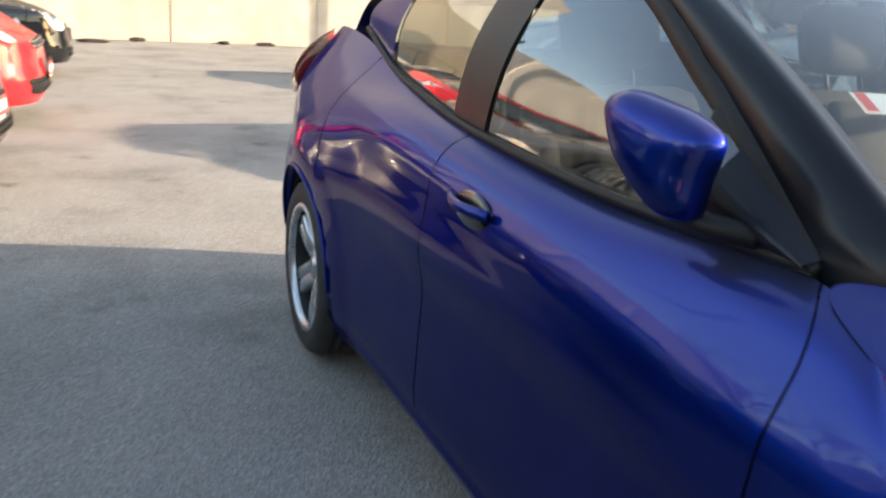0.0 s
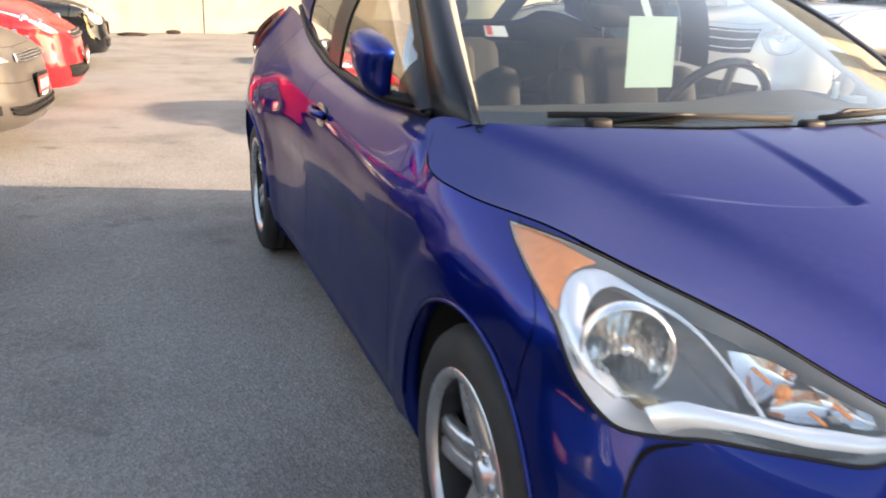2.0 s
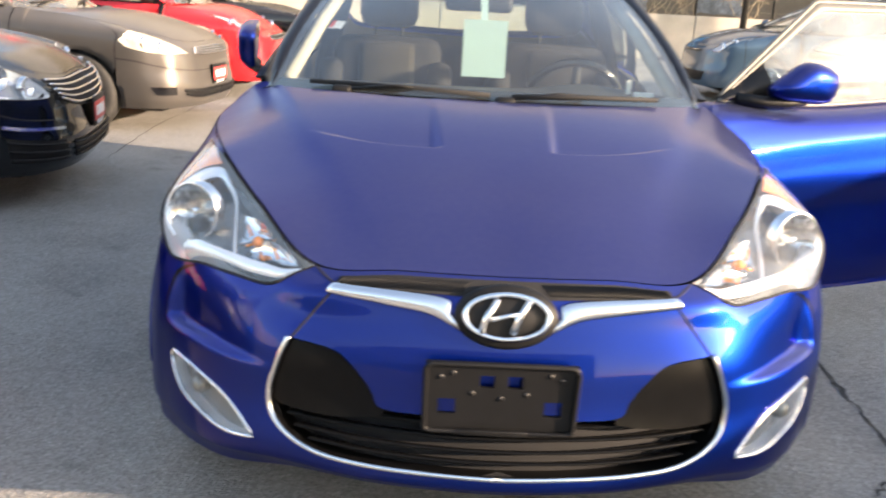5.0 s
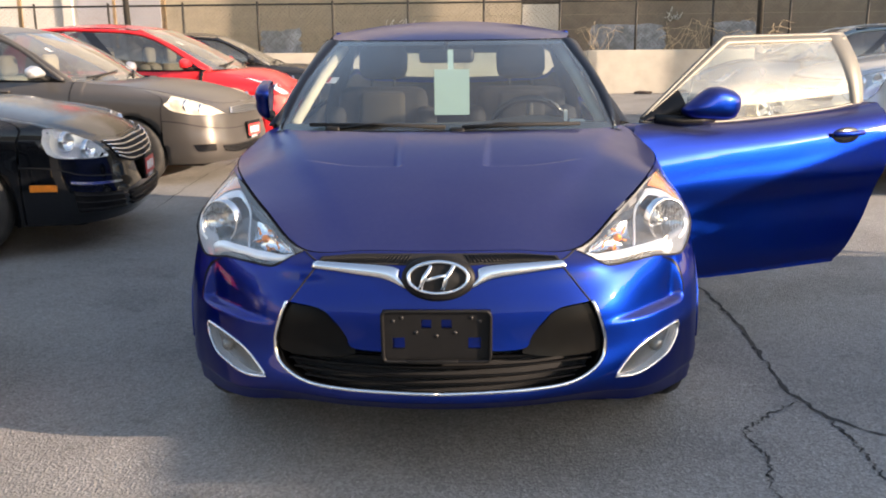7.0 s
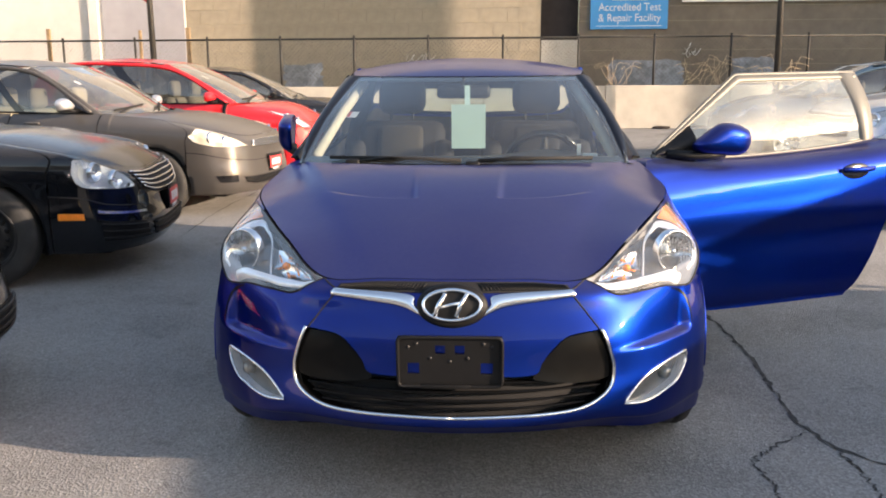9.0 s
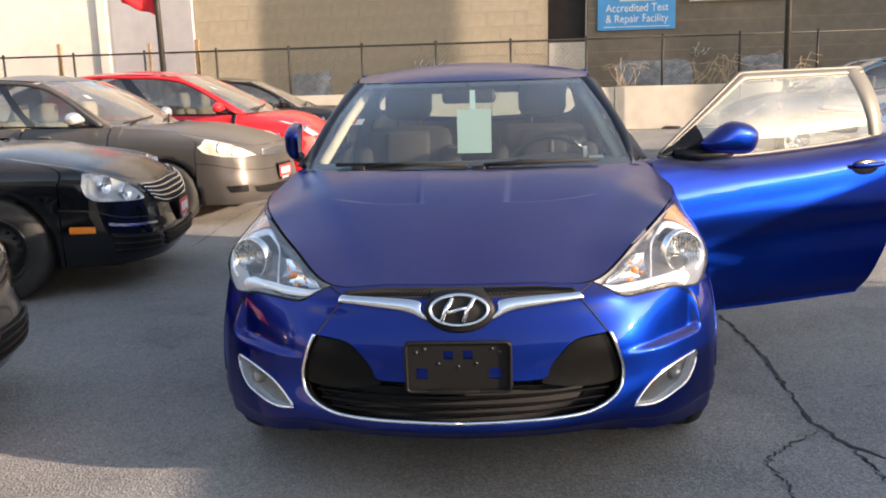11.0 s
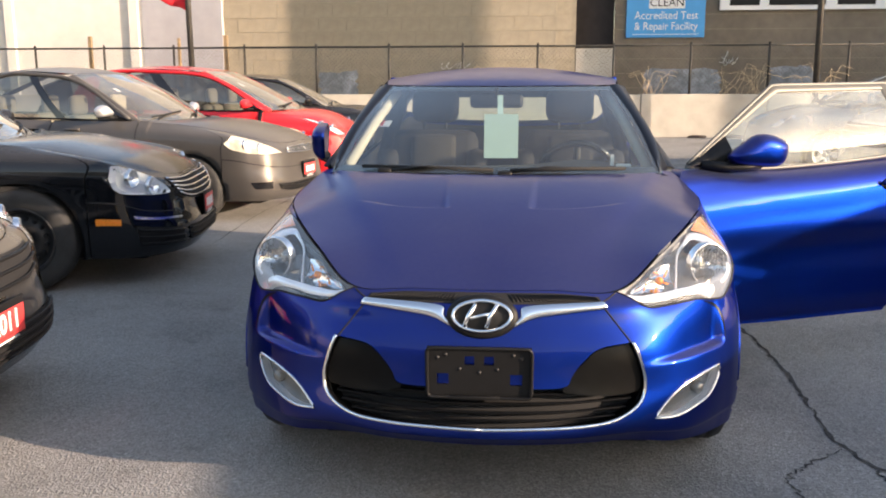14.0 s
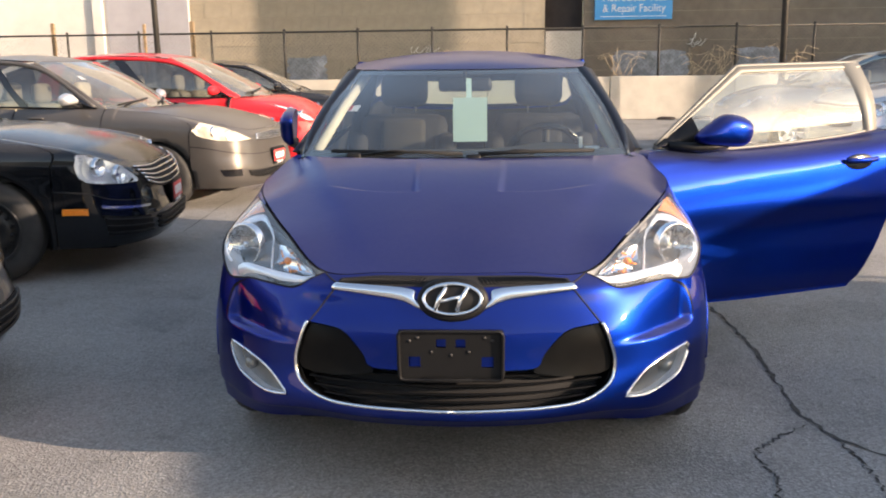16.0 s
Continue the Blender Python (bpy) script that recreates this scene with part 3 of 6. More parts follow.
    grid(bm, rows)
    bm.faces.new([bm.verts.new(p) for p in rows[1]])
    part("wheel_well", bm, M_UNDER, parent)


# ---- a car's shell ----
def car_shell(car, body, P, paintm, doors_right=True, open_left=False):
    """Skin, bonnet, roof, glass and underside. P holds the car's own numbers."""
    A = P["a"]  # skirt stops: bumper end, door front, door mid, door back, rear bumper, end
    fine = P.get("fine", 1)
    bt = body.m - 1
    arches = [(P["fw"], P["wz"], P["arch"]), (P["rw"], P["wz"], P["arch"])]
    g = P.get("gap", 0.012)
    for side in (1, -1):
        holes = P["holes"]
        bm = skin(body, 0, A[0] - g, 0, bt, int(26 * fine) * 4 // 2, int((40 if fine > 1 else 27) * fine), holes=holes, arches=arches, side=side)
        part("front_bumper_half" if P.get("split") else "front_bumper", bm, paintm, car)
        bm = skin(body, A[0], A[1] - g, 0, bt, int(24 * fine), int((32 if fine > 1 else 22) * fine), holes=holes, arches=arches, side=side)
        part("fender", bm, paintm, car)
        if not (open_left and side == 1):
            d = part("front_door", skin(body, A[1], A[2] - g, 0.75, bt, int(12 * fine), int((30 if fine > 1 else 10) * fine), side=side), paintm, car)
            P["door%d" % side] = d
            part("rear_door" if doors_right else "rear_side", skin(body, A[2], A[3] - g, 0.75, bt, int(12 * fine), int((30 if fine > 1 else 10) * fine), arches=arches, side=side), paintm, car)
            part("sill", skin(body, A[1], A[3] - g, 0, 0.74, int(16 * fine), 4 if fine == 1 else 14, side=side), paintm, car)
        else:
            part("rear_side", skin(body, P.get("open_end", A[2] + 0.12), A[3] - g, 0.75, bt, int(12 * fine), int((30 if fine > 1 else 10) * fine), arches=arches, side=side), paintm, car)
            part("sill", skin(body, A[1], A[3] - g, 0, 0.74, int(16 * fine), 4 if fine == 1 else 14, side=side), paintm, car)
        part("rear_quarter", skin(body, A[3], A[4] - g, 0, bt, int(18 * fine), int(18 * fine), arches=arches, side=side), paintm, car)
        part("rear_bumper_half" if P.get("split") else "rear_bumper", skin(body, A[4], A[5], 0, bt, int(14 * fine), int(10 * fine), side=side), paintm, car)
        # dark layer seen in the shut lines
        for lo, hi in ((0, A[1] - 0.1), (A[2] if open_left and side == 1 else A[1] - 0.1, A[5])):
            part("inner_panel", skin(body, lo, hi, 0.2, bt - 0.1, 30 * fine, 8 * fine, holes=[h for h in holes], arches=[(y, z, r + 0.012) for y, z, r in arches], side=side, off=-0.022, lip=0), M_GAP, car)
        for y in (P["fw"], P["rw"]):
            wheel_well(body, car, y, P["wz"], P["arch"], side * P["track"])
    # bonnet
    top = body.top
    af, ac = P["hood_front"], A[1]
    e = 0.004

    def edge(a):
        p = top(a)
        return Vector((p.x - e * (1 if p.x > 0 else 0), p.y + 0.004, p.z + 0.002))

    front = lambda u: (lambda p: Vector((p.x if u > 0.5 else -p.x, p.y + 0.006, p.z)))(top(abs(2 * u - 1) * af))
    right = lambda v: edge(af + (P.get('hood_end', ac - 0.06) - af) * v)
    left = lambda v: flip(right(v))
    cowl_c = P["cowl"]
    c1 = right(1)
    bk = P.get("hood_back")
    if bk:
        half = [Vector((0, *cowl_c))] + [Vector(p) for p in bk] + [c1]
        back = line(*([flip(p) for p in half[:0:-1]] + half))
    else:
        back = lambda u: Vector((c1.x * (2 * u - 1), cowl_c[0] + (c1.y - cowl_c[0]) * abs(2 * u - 1) ** 2.2, cowl_c[1] + (c1.z - cowl_c[1]) * abs(2 * u - 1) ** 2))
    crown, fwd = P["crown"]
    scoop = P.get("scoop")

    def bulge(u, v):
        s = abs(2 * u - 1)
        z = crown * (1 - s**2.2) * (4 * v * (1 - v)) + fwd * (1 - s**4) * math.sin(math.pi * min(1, v * 1.0)) ** 1.5 * (1 - v)
        return Vector((0, 0, z))

    n = P.get("hood_n", 40)
    pts = coons(front, back, left, right, n, n, bulge)
    curl = P.get("hood_curl")
    if curl:
        for j in range(n + 1):
            v = j / n
            rise = v + curl * v * (1 - v)
            ends = [Vector((*front(w).xy.lerp(back(w).xy, v), front(w).z + (back(w).z - front(w).z) * rise)) for w in (0, 1)]
            edge_off = [left(v) - ends[0], right(v) - ends[1]]
            for i in range(n + 1):
                u = i / n
                f, k = front(u), back(u)
                pts[j][i] = Vector((*f.xy.lerp(k.xy, v), f.z + (k.z - f.z) * rise)) + edge_off[u > 0.5] * abs(2 * u - 1) ** 3
    if scoop:
        pts = [[scoop(p) for p in row] for row in pts]
    bm = bmesh.new()
    grid(bm, pts)
    part("bonnet", bm, paintm, car)
    # windscreen, roof, back window
    wb, wt = P["screen_low"], P["screen_top"]  # (centre y, z), (corner x, y, z)
    (by, bz), bc = wb
    (ty, tz), tc = wt
    arc = lambda cy, cz, c, k=2.0: (lambda u: Vector((c[0] * (2 * u - 1), cy + (c[1] - cy) * abs(2 * u - 1) ** k, cz + (c[2] - cz) * abs(2 * u - 1) ** k)))
    sb, st = arc(by, bz, bc), arc(ty, tz, tc)
    pr = line(bc, tuple((a + b) / 2 + d for a, b, d in zip(bc, tc, (0.012, -0.01, 0.015))), tc)
    bm = bmesh.new()
    grid(bm, coons(sb, st, lambda v: flip(pr(v)), pr, 24, 16))
    part("windscreen", bm, P.get("screen_mat", M_WINDSCREEN), car, centre=(0, 2.2, 0.5)).visible_shadow = False
    bm = bmesh.new()
    for lo, hi in ((0.0, 0.07), (0.95, 1.0)):
        grid(bm, [[sb(u / 24) * (1 - v) + st(u / 24) * v + Vector((0, 0.004, -0.003)) for u in range(25)] for v in (lo, hi)])
    part("screen_border", bm, M_GLOSSBLACK, car)
    # cowl panel
    bm = bmesh.new()
    grid(bm, [[back((0.08 if bk else 0) + (0.84 if bk else 1) * u / 20) + Vector((0, 0.004, -0.012)) for u in range(21)], [sb(u / 20) + Vector((0, 0.02, -0.004)) for u in range(21)]])
    part("cowl_panel", bm, M_PLASTIC, car)
    # roof
    ry, rz, rc = P["roof_back"]
    rb = arc(ry, rz, rc)
    rr = line(*P["rail"])
    off_top = lambda u: st(u) + Vector((0, 0.006, 0.004))
    bm = bmesh.new()
    grid(bm, coons(off_top, rb, lambda v: flip(rr(v)), rr, 24, 24, lambda u, v: Vector((0, 0, P["roof_crown"] * (1 - abs(2 * u - 1) ** 2.2) * (4 * v * (1 - v)) ** 0.75))))
    part("roof", bm, P.get("roof_mat", paintm), car)
    # tail: glass and hatch
    ta = body.top
    tail = lambda u: (lambda p: Vector((p.x if u > 0.5 else -p.x, p.y, p.z)))(ta(A[5] - abs(2 * u - 1) * P["tail_a"]))
    tp = line(rc, *P.get("tail_mid", []), ta(A[5] - P["tail_a"]))
    cut = P.get("glass_cut", 0.8)
    pts = coons(rb, tail, lambda v: flip(tp(v)), tp, 20, 20, lambda u, v: Vector((0, 0, P["tail_bulge"] * math.sin(math.pi * v) * (1 - abs(2 * u - 1) ** 3))))
    k = int(20 * cut)
    bm = bmesh.new()
    grid(bm, [row[2:-2] for row in pts[1 : k + 1]])
    part("rear_window", bm, M_WINDSCREEN, car, centre=(0, 2.2, 0.5)).visible_shadow = False
    for rows in (pts[:2], pts[k:], [row[:3] for row in pts[1 : k + 1]], [row[-3:] for row in pts[1 : k + 1]]):
        bm = bmesh.new()
        grid(bm, rows)
        part("tailgate", bm, paintm, car)
    # sides of the cabin: pillars, frames and glass
    w = P["side"]
    for side in (1, -1):
        low = line(*w["low"])
        high = line(*w["high"])
        nn = 48
        cuts = w["cuts"]  # (start, end, kind) along the side in 0..1
        for lo, hi, kind in cuts:
            if open_left and side == 1 and kind == "door_glass":
                continue
            bm = bmesh.new()
            rows = []
            q = max(2, int((hi - lo) * nn))
            inset = 0.006 if "glass" in kind else 0.0
            for r in range(9):
                v = r / 8
                row = []
                for i in range(q + 1):
                    t = lo + (hi - lo) * i / q
                    p = low(t) * (1 - v) + high(t) * v
                    p = p + Vector(((0.035 * math.sin(math.pi * v) - inset), 0, 0))
                    row.append(p if side > 0 else flip(p))
                rows.append(row)
            grid(bm, rows)
            if "glass" in kind:
                part("side_window", bm, P.get("glass_mat", M_SIDEGLASS), car, centre=(0, 2.2, 0.5)).visible_shadow = False
            else:
                part(kind, bm, {"pillar": P.get("pillar_mat", M_GLOSSBLACK)}.get(kind, paintm), car)
        bm = bmesh.new()
        if not (open_left and side == 1):
            tube(bm, [(lambda p: p if side > 0 else flip(p))(low(t / 30) + Vector((0.004, 0, 0.002))) for t in range(31)], 0.011, seg=6)
            part("belt_trim", bm, M_PLASTIC, car)
        bm = bmesh.new()
        tube(bm, [(lambda p: p if side > 0 else flip(p))(high(t / 30)) for t in range(P.get("rail_from", 0), 31)], P.get("rail_r", 0.022), seg=10)
        part("roof_rail", bm, paintm, car)
        # windscreen pillar
        bm = bmesh.new()
        fl = lambda p: p if side > 0 else flip(p)
        rows = []
        for t in range(13):
            v = t / 12
            p, q = pr(v) + Vector((-0.015, -0.004, 0.005)), high(P.get("pillar_t", 0.30) * v)
            out = Vector((0.02, -0.02, 0.012)) * (1 - 0.4 * v) * min(1, 0.1 + 4 * v)
            rows.append([fl(p + Vector((-0.012, 0.02, -0.012))), fl(p), fl(p.lerp(q, 0.3) + out), fl(p.lerp(q, 0.65) + out * 0.9), fl(q + Vector((0.006, 0, 0.002))), fl(q + Vector((-0.02, 0.01, -0.01)))])
        rows.insert(0, [r + Vector((0, 0.045, -0.05)) for r in rows[0]])
        grid(bm, rows)
        part("windscreen_pillar", bm, P.get("apillar_mat", paintm), car)
    # underside
    bm = bmesh.new()
    xs = P["track"] - 0.13
    for y0, y1, wide in ((0.30, P["fw"] - 0.36, xs - 0.18), (P["fw"] - 0.36, P["fw"] + 0.36, xs - 0.22), (P["fw"] + 0.36, P["rw"] - 0.36, xs), (P["rw"] - 0.36, P["rw"] + 0.36, xs - 0.22), (P["rw"] + 0.36, P["len"] - 0.15, xs - 0.15)):
        box(bm, (-wide, y0 + 0.002, P["floor"] - 0.05), (wide, y1 - 0.002, P["floor"] + 0.12), 0.02)
    part("underbody", bm, M_UNDER, car)
    return pr, sb, st


def lamp_unit(car, body, upper, lower, side, deep, lining, n=22, backm=None, lensm=None):
    """A lamp: walls running back from its outline, a back plate, and a clear cover."""
    lamp = new("headlight")
    lamp.parent = car
    ring = outline(upper, lower, n)
    rows = []
    for k, d in enumerate((-0.002, -deep * 0.5, -deep)):
        s = 1 - 0.06 * k
        ca = sum(p[0] for p in ring) / len(ring)
        cb = sum(p[1] for p in ring) / len(ring)
        row = []
        for a, b in ring + ring[:1]:
            p = body.at(ca + (a - ca) * s, cb + (b - cb) * s, d)
            row.append(p if side > 0 else flip(p))
        rows.append(row)
    bm = bmesh.new()
    grid(bm, rows)
    part("housing", bm, lining, lamp)
    part("back_plate", patch(body, [(ca + (a - ca) * 0.9, cb + (b - cb) * 0.9) for a, b in upper], [(ca + (a - ca) * 0.9, cb + (b - cb) * 0.9) for a, b in lower], n, 5, -deep, side=side), backm or lining, lamp)
    lens = part("lens", patch(body, upper, lower, n, 8, 0.001, belly=0.004, side=side), lensm or M_LENS, lamp, centre=(0, 2.2, 0.5))
    lens.visible_shadow = False
    bm = bmesh.new()
    loop = [(lambda p: p if side > 0 else flip(p))(body.at(a, b, 0.0015)) for a, b in ring]
    tube(bm, loop, 0.0017, seg=5, closed=True)
    part("seal", bm, M_GAP, lamp)
    return lamp


def bowl(parent, c, way, r, deep, ribs=12):
    """A round reflector with a ribbed face, a bulb shield and a bright ring, at c and facing way."""
    q = Matrix.Translation(c) @ Vector(way).to_track_quat("Z", "Y").to_matrix().to_4x4()
    b = new("reflector_bowl")
    b.parent = parent
    bm = bmesh.new()
    rings = []
    seg = 48
    for t in range(9):
        s = t / 8
        rr, hh = r * (1 - 0.9 * s), -deep * (1 - (1 - s) ** 2)
        rings.append([bm.verts.new(q @ Vector((rr * math.cos(2 * math.pi * k / seg), rr * math.sin(2 * math.pi * k / seg), hh + 0.0035 * math.sin(ribs * 2 * rr * math.cos(2 * math.pi * k / seg) / r) * (1 - s)))) for k in range(seg)])
    for x, y in zip(rings, rings[1:]):
        for k in range(seg):
            bm.faces.new((x[k], x[(k + 1) % seg], y[(k + 1) % seg], y[k]))
    part("reflector", bm, M_REFLECTOR, b)
    bm = bmesh.new()
    lathe(bm, [(r * 0.97, -0.012), (r * 0.99, 0.004), (r * 1.03, 0.008), (r * 1.08, 0.004), (r * 1.12, -0.02)], q, 48)
    part("ring", bm, M_SATIN, b)
    bm = bmesh.new()
    lathe(bm, [(r * 0.2, -deep), (r * 0.2, -deep * 0.25), (r * 0.12, -deep * 0.1), (0.001, -deep * 0.08)], q, 20)
    part("bulb_shield", bm, M_CHROME, b)
    # Dark wavy wires painted in for the ribbed glass's dark reflections.
    if ribs > 6:
        rnd = random.Random(7)
        for k in range(11):
            x = r * (-0.82 + 1.64 * k / 10)
            half = math.sqrt(r * r - x * x) * rnd.uniform(0.62, 0.9)
            bm = bmesh.new()
            tube(bm, [q @ Vector((x + 0.0022 * math.sin(2.1 * t + k), half * (-1 + t / 4), -deep * 0.12)) for t in range(9)], 0.0011, seg=5)
            part("flute_reflection", bm, M_STEEL, b)
    return b


LEAF = ((-0.98, 0.55), (-0.86, -0.15), (-0.74, -0.80), (-0.32, -1.0), (0.18, -0.74), (0.66, -0.28), (0.92, 0.26), (1.0, 0.74), (0.62, 1.0), (0.02, 0.97), (-0.60, 0.84))
POD = ((-1.0, -0.12), (-0.62, 0.42), (-0.15, 0.92), (0.3, 0.96), (0.82, 0.62), (1.0, 0.12), (0.90, -0.55), (0.62, -0.85), (0.0, -0.82), (-0.62, -0.72), (-0.95, -0.48))


def mirror(parent, c, ax, out, foot, paintm, size=(0.155, 0.082, 0.075), shape=POD):
    """A door mirror: a domed shell of the given outline round c, long along ax, bulging towards out, on a black foot, with its glass at the back."""
    w = new("wing_mirror")
    w.parent = parent
    c, ax, fw, foot = Vector(c), Vector(ax).normalized(), Vector(out).normalized(), Vector(foot)
    length, high, deep = size
    loop = [np.array(p) for p in shape]
    n = len(loop)
    rim = [spline([loop[(k // 4 + d) % n] for d in (-1, 0, 1, 2)], 1 + (k % 4) / 4) for k in range(4 * n)]
    mid = sum(rim) / len(rim)

    def ring(r, d):
        return [c + ax * (length * (mid[0] + (q[0] - mid[0]) * r)) + Vector((0, 0, high * (mid[1] + (q[1] - mid[1]) * r))) + fw * (deep * d) for q in rim]

    bm = bmesh.new()
    rows = [ring(0.90, -0.30), ring(0.97, -0.32)]
    for k in range(11):
        t = k / 10 * math.pi / 2
        rows.append(ring(max(0.02, math.cos(t) ** 0.62), -0.25 + 1.15 * math.sin(t) ** 0.9))
    grid(bm, [r + r[:1] for r in rows])
    bm.faces.new([bm.verts.new(p) for p in rows[-1]])
    part("mirror_shell", bm, paintm, w)
    bm = bmesh.new()
    tube(bm, [foot, foot.lerp(c, 0.45) + Vector((0, 0, -0.035)), c - ax * (length * 0.45) + Vector((0, 0, -high * 0.80)) - fw * (deep * 0.1), c + ax * (length * 0.05) + Vector((0, 0, -high * 0.72)) - fw * (deep * 0.2)], 0.20 * size[0], seg=12, flat=0.72)
    part("mirror_foot", bm, M_PLASTIC, w)
    bm = bmesh.new()
    bm.faces.new([bm.verts.new(p) for p in ring(0.88, -0.29)])
    part("mirror_glass", bm, M_CHROME, w, smooth=False)
    return w


# ---- the blue hatchback ----
HL_UP = [(1.95, 5.97), (2.45, 5.97), (2.95, 5.97), (3.6, 5.97), (4.35, 5.97), (5.45, 5.9)]
HL_LO = [(1.95, 5.97), (2.3, 4.92), (2.55, 4.56), (3.1, 4.4), (3.55, 4.32), (3.85, 4.16), (4.3, 4.05), (4.85, 4.44), (5.15, 5.08), (5.4, 5.5), (5.45, 5.9)]
GR_LO = [(2.0, 3.36), (2.1, 2.76), (2.17, 2.25), (2.12, 1.8), (1.9, 1.48), (1.55, 1.26), (1.05, 1.2), (0.5, 1.18), (0.0, 1.16)]
GR_UP = [(2.0, 3.36), (1.5, 3.2), (1.25, 2.8), (1.1, 2.44), (1.0, 2.16), (0.5, 2.12), (0.0, 2.12)]
FOG_UP = [(3.74, 2.19), (3.5, 2.16), (3.2, 2.08), (2.8, 1.88), (2.5, 1.58), (2.30, 1.26)]
FOG_LO = [(3.74, 2.19), (3.76, 1.95), (3.5, 1.56), (3.17, 1.43), (2.7, 1.27), (2.30, 1.26)]
CH_UP = [(1.62, 5.35), (1.15, 5.16), (0.52, 4.95), (0.45, 4.4), (0.28, 3.9), (0.0, 3.72)]
CH_LO = [(1.66, 4.95), (1.1, 4.62), (0.66, 4.38), (0.42, 4.0), (0.22, 3.66), (0.0, 3.5)]
SLOT_UP = [(1.62, 5.75), (0.85, 5.82), (0.0, 5.85)]
SLOT_LO = [(1.62, 5.40), (1.15, 5.20), (0.0, 5.05)]

car = thing("hatchback_car", "glossy royal blue metallic hatchback with its driver door open", "car")
body = Body(HATCH_COLS, hatch_fold)


def scoop(p):
    """Two sunken flats on the bonnet, stepped at their front and inner edges."""
    x, y = abs(p.x), p.y
    fy = 0.590 + 0.07 * ((x - 0.13) / 0.25) ** 2
    ix = 0.135 + 0.10 * max(0, (y - 0.58)) * 0.6
    s1 = ease((y - fy) / 0.018)
    s2 = ease((x - ix) / 0.022)
    fade = max(0, 1 - max(0, y - 0.64) / 0.42) * max(0, 1 - (max(0, x - 0.14) / 0.36) ** 1.6)
    return Vector((p.x, p.y, p.z - 0.011 * s1 * s2 * fade))


HATCH = dict(
    open_end=10.8,
    a=(5.32, 8.0, 10.1, 11.6, 13.3, 16.0), fw=0.79, rw=3.44, wz=0.318, arch=0.348, track=0.85, gap=0.012,
    holes=[outline(HL_UP, HL_LO, 40), outline(GR_UP, GR_LO, 40) , outline(FOG_UP, FOG_LO, 24)],
    hood_front=1.95, hood_end=7.0, hood_back=((0.30, 0.985, 0.955), (0.60, 1.13, 0.948), (0.737, 1.335, 0.934)), cowl=(0.955, 0.955), crown=(0.0, 0.0), hood_curl=0.56, scoop=scoop, hood_n=230, fine=2, split=True,
    screen_low=((0.975, 0.958), (0.685, 1.20, 0.942)), screen_top=((1.72, 1.288), (0.545, 1.93, 1.292)),
    roof_back=(3.32, 1.325, (0.55, 3.25, 1.30)), rail=((0.556, 1.94, 1.296), (0.59, 2.2, 1.322), (0.595, 2.5, 1.329), (0.585, 2.85, 1.325), (0.55, 3.25, 1.30)), roof_crown=0.05,
    tail_a=1.9, tail_mid=[(0.60, 3.68, 1.22)], tail_bulge=0.0, glass_cut=0.95,
    side=dict(
        low=((0.728, 1.37, 0.94), (0.742, 1.75, 0.928), (0.742, 2.1, 0.932), (0.738, 2.5, 0.95), (0.724, 2.8, 0.98), (0.706, 3.09, 1.02), (0.665, 3.50, 1.115)),
        high=((0.722, 1.37, 0.955), (0.655, 1.70, 1.145), (0.592, 2.05, 1.305), (0.597, 2.45, 1.328), (0.59, 2.8, 1.325), (0.568, 3.15, 1.305), (0.565, 3.52, 1.25)),
        cuts=((0.0, 0.10, "pillar"), (0.10, 0.44, "door_glass"), (0.44, 0.525, "pillar"), (0.525, 0.85, "rear_glass"), (0.85, 1.0, "rear_pillar"))),
    rail_from=14, rail_r=0.011,
    pillar_low=(0.70, 1.3, 0.94), floor=0.20, len=4.2, apillar_mat=M_PILLAR, pillar_mat=M_PILLAR, pillar_t=0.30,
)
pr, sb, st = car_shell(car, body, HATCH, M_BLUE, open_left=True)

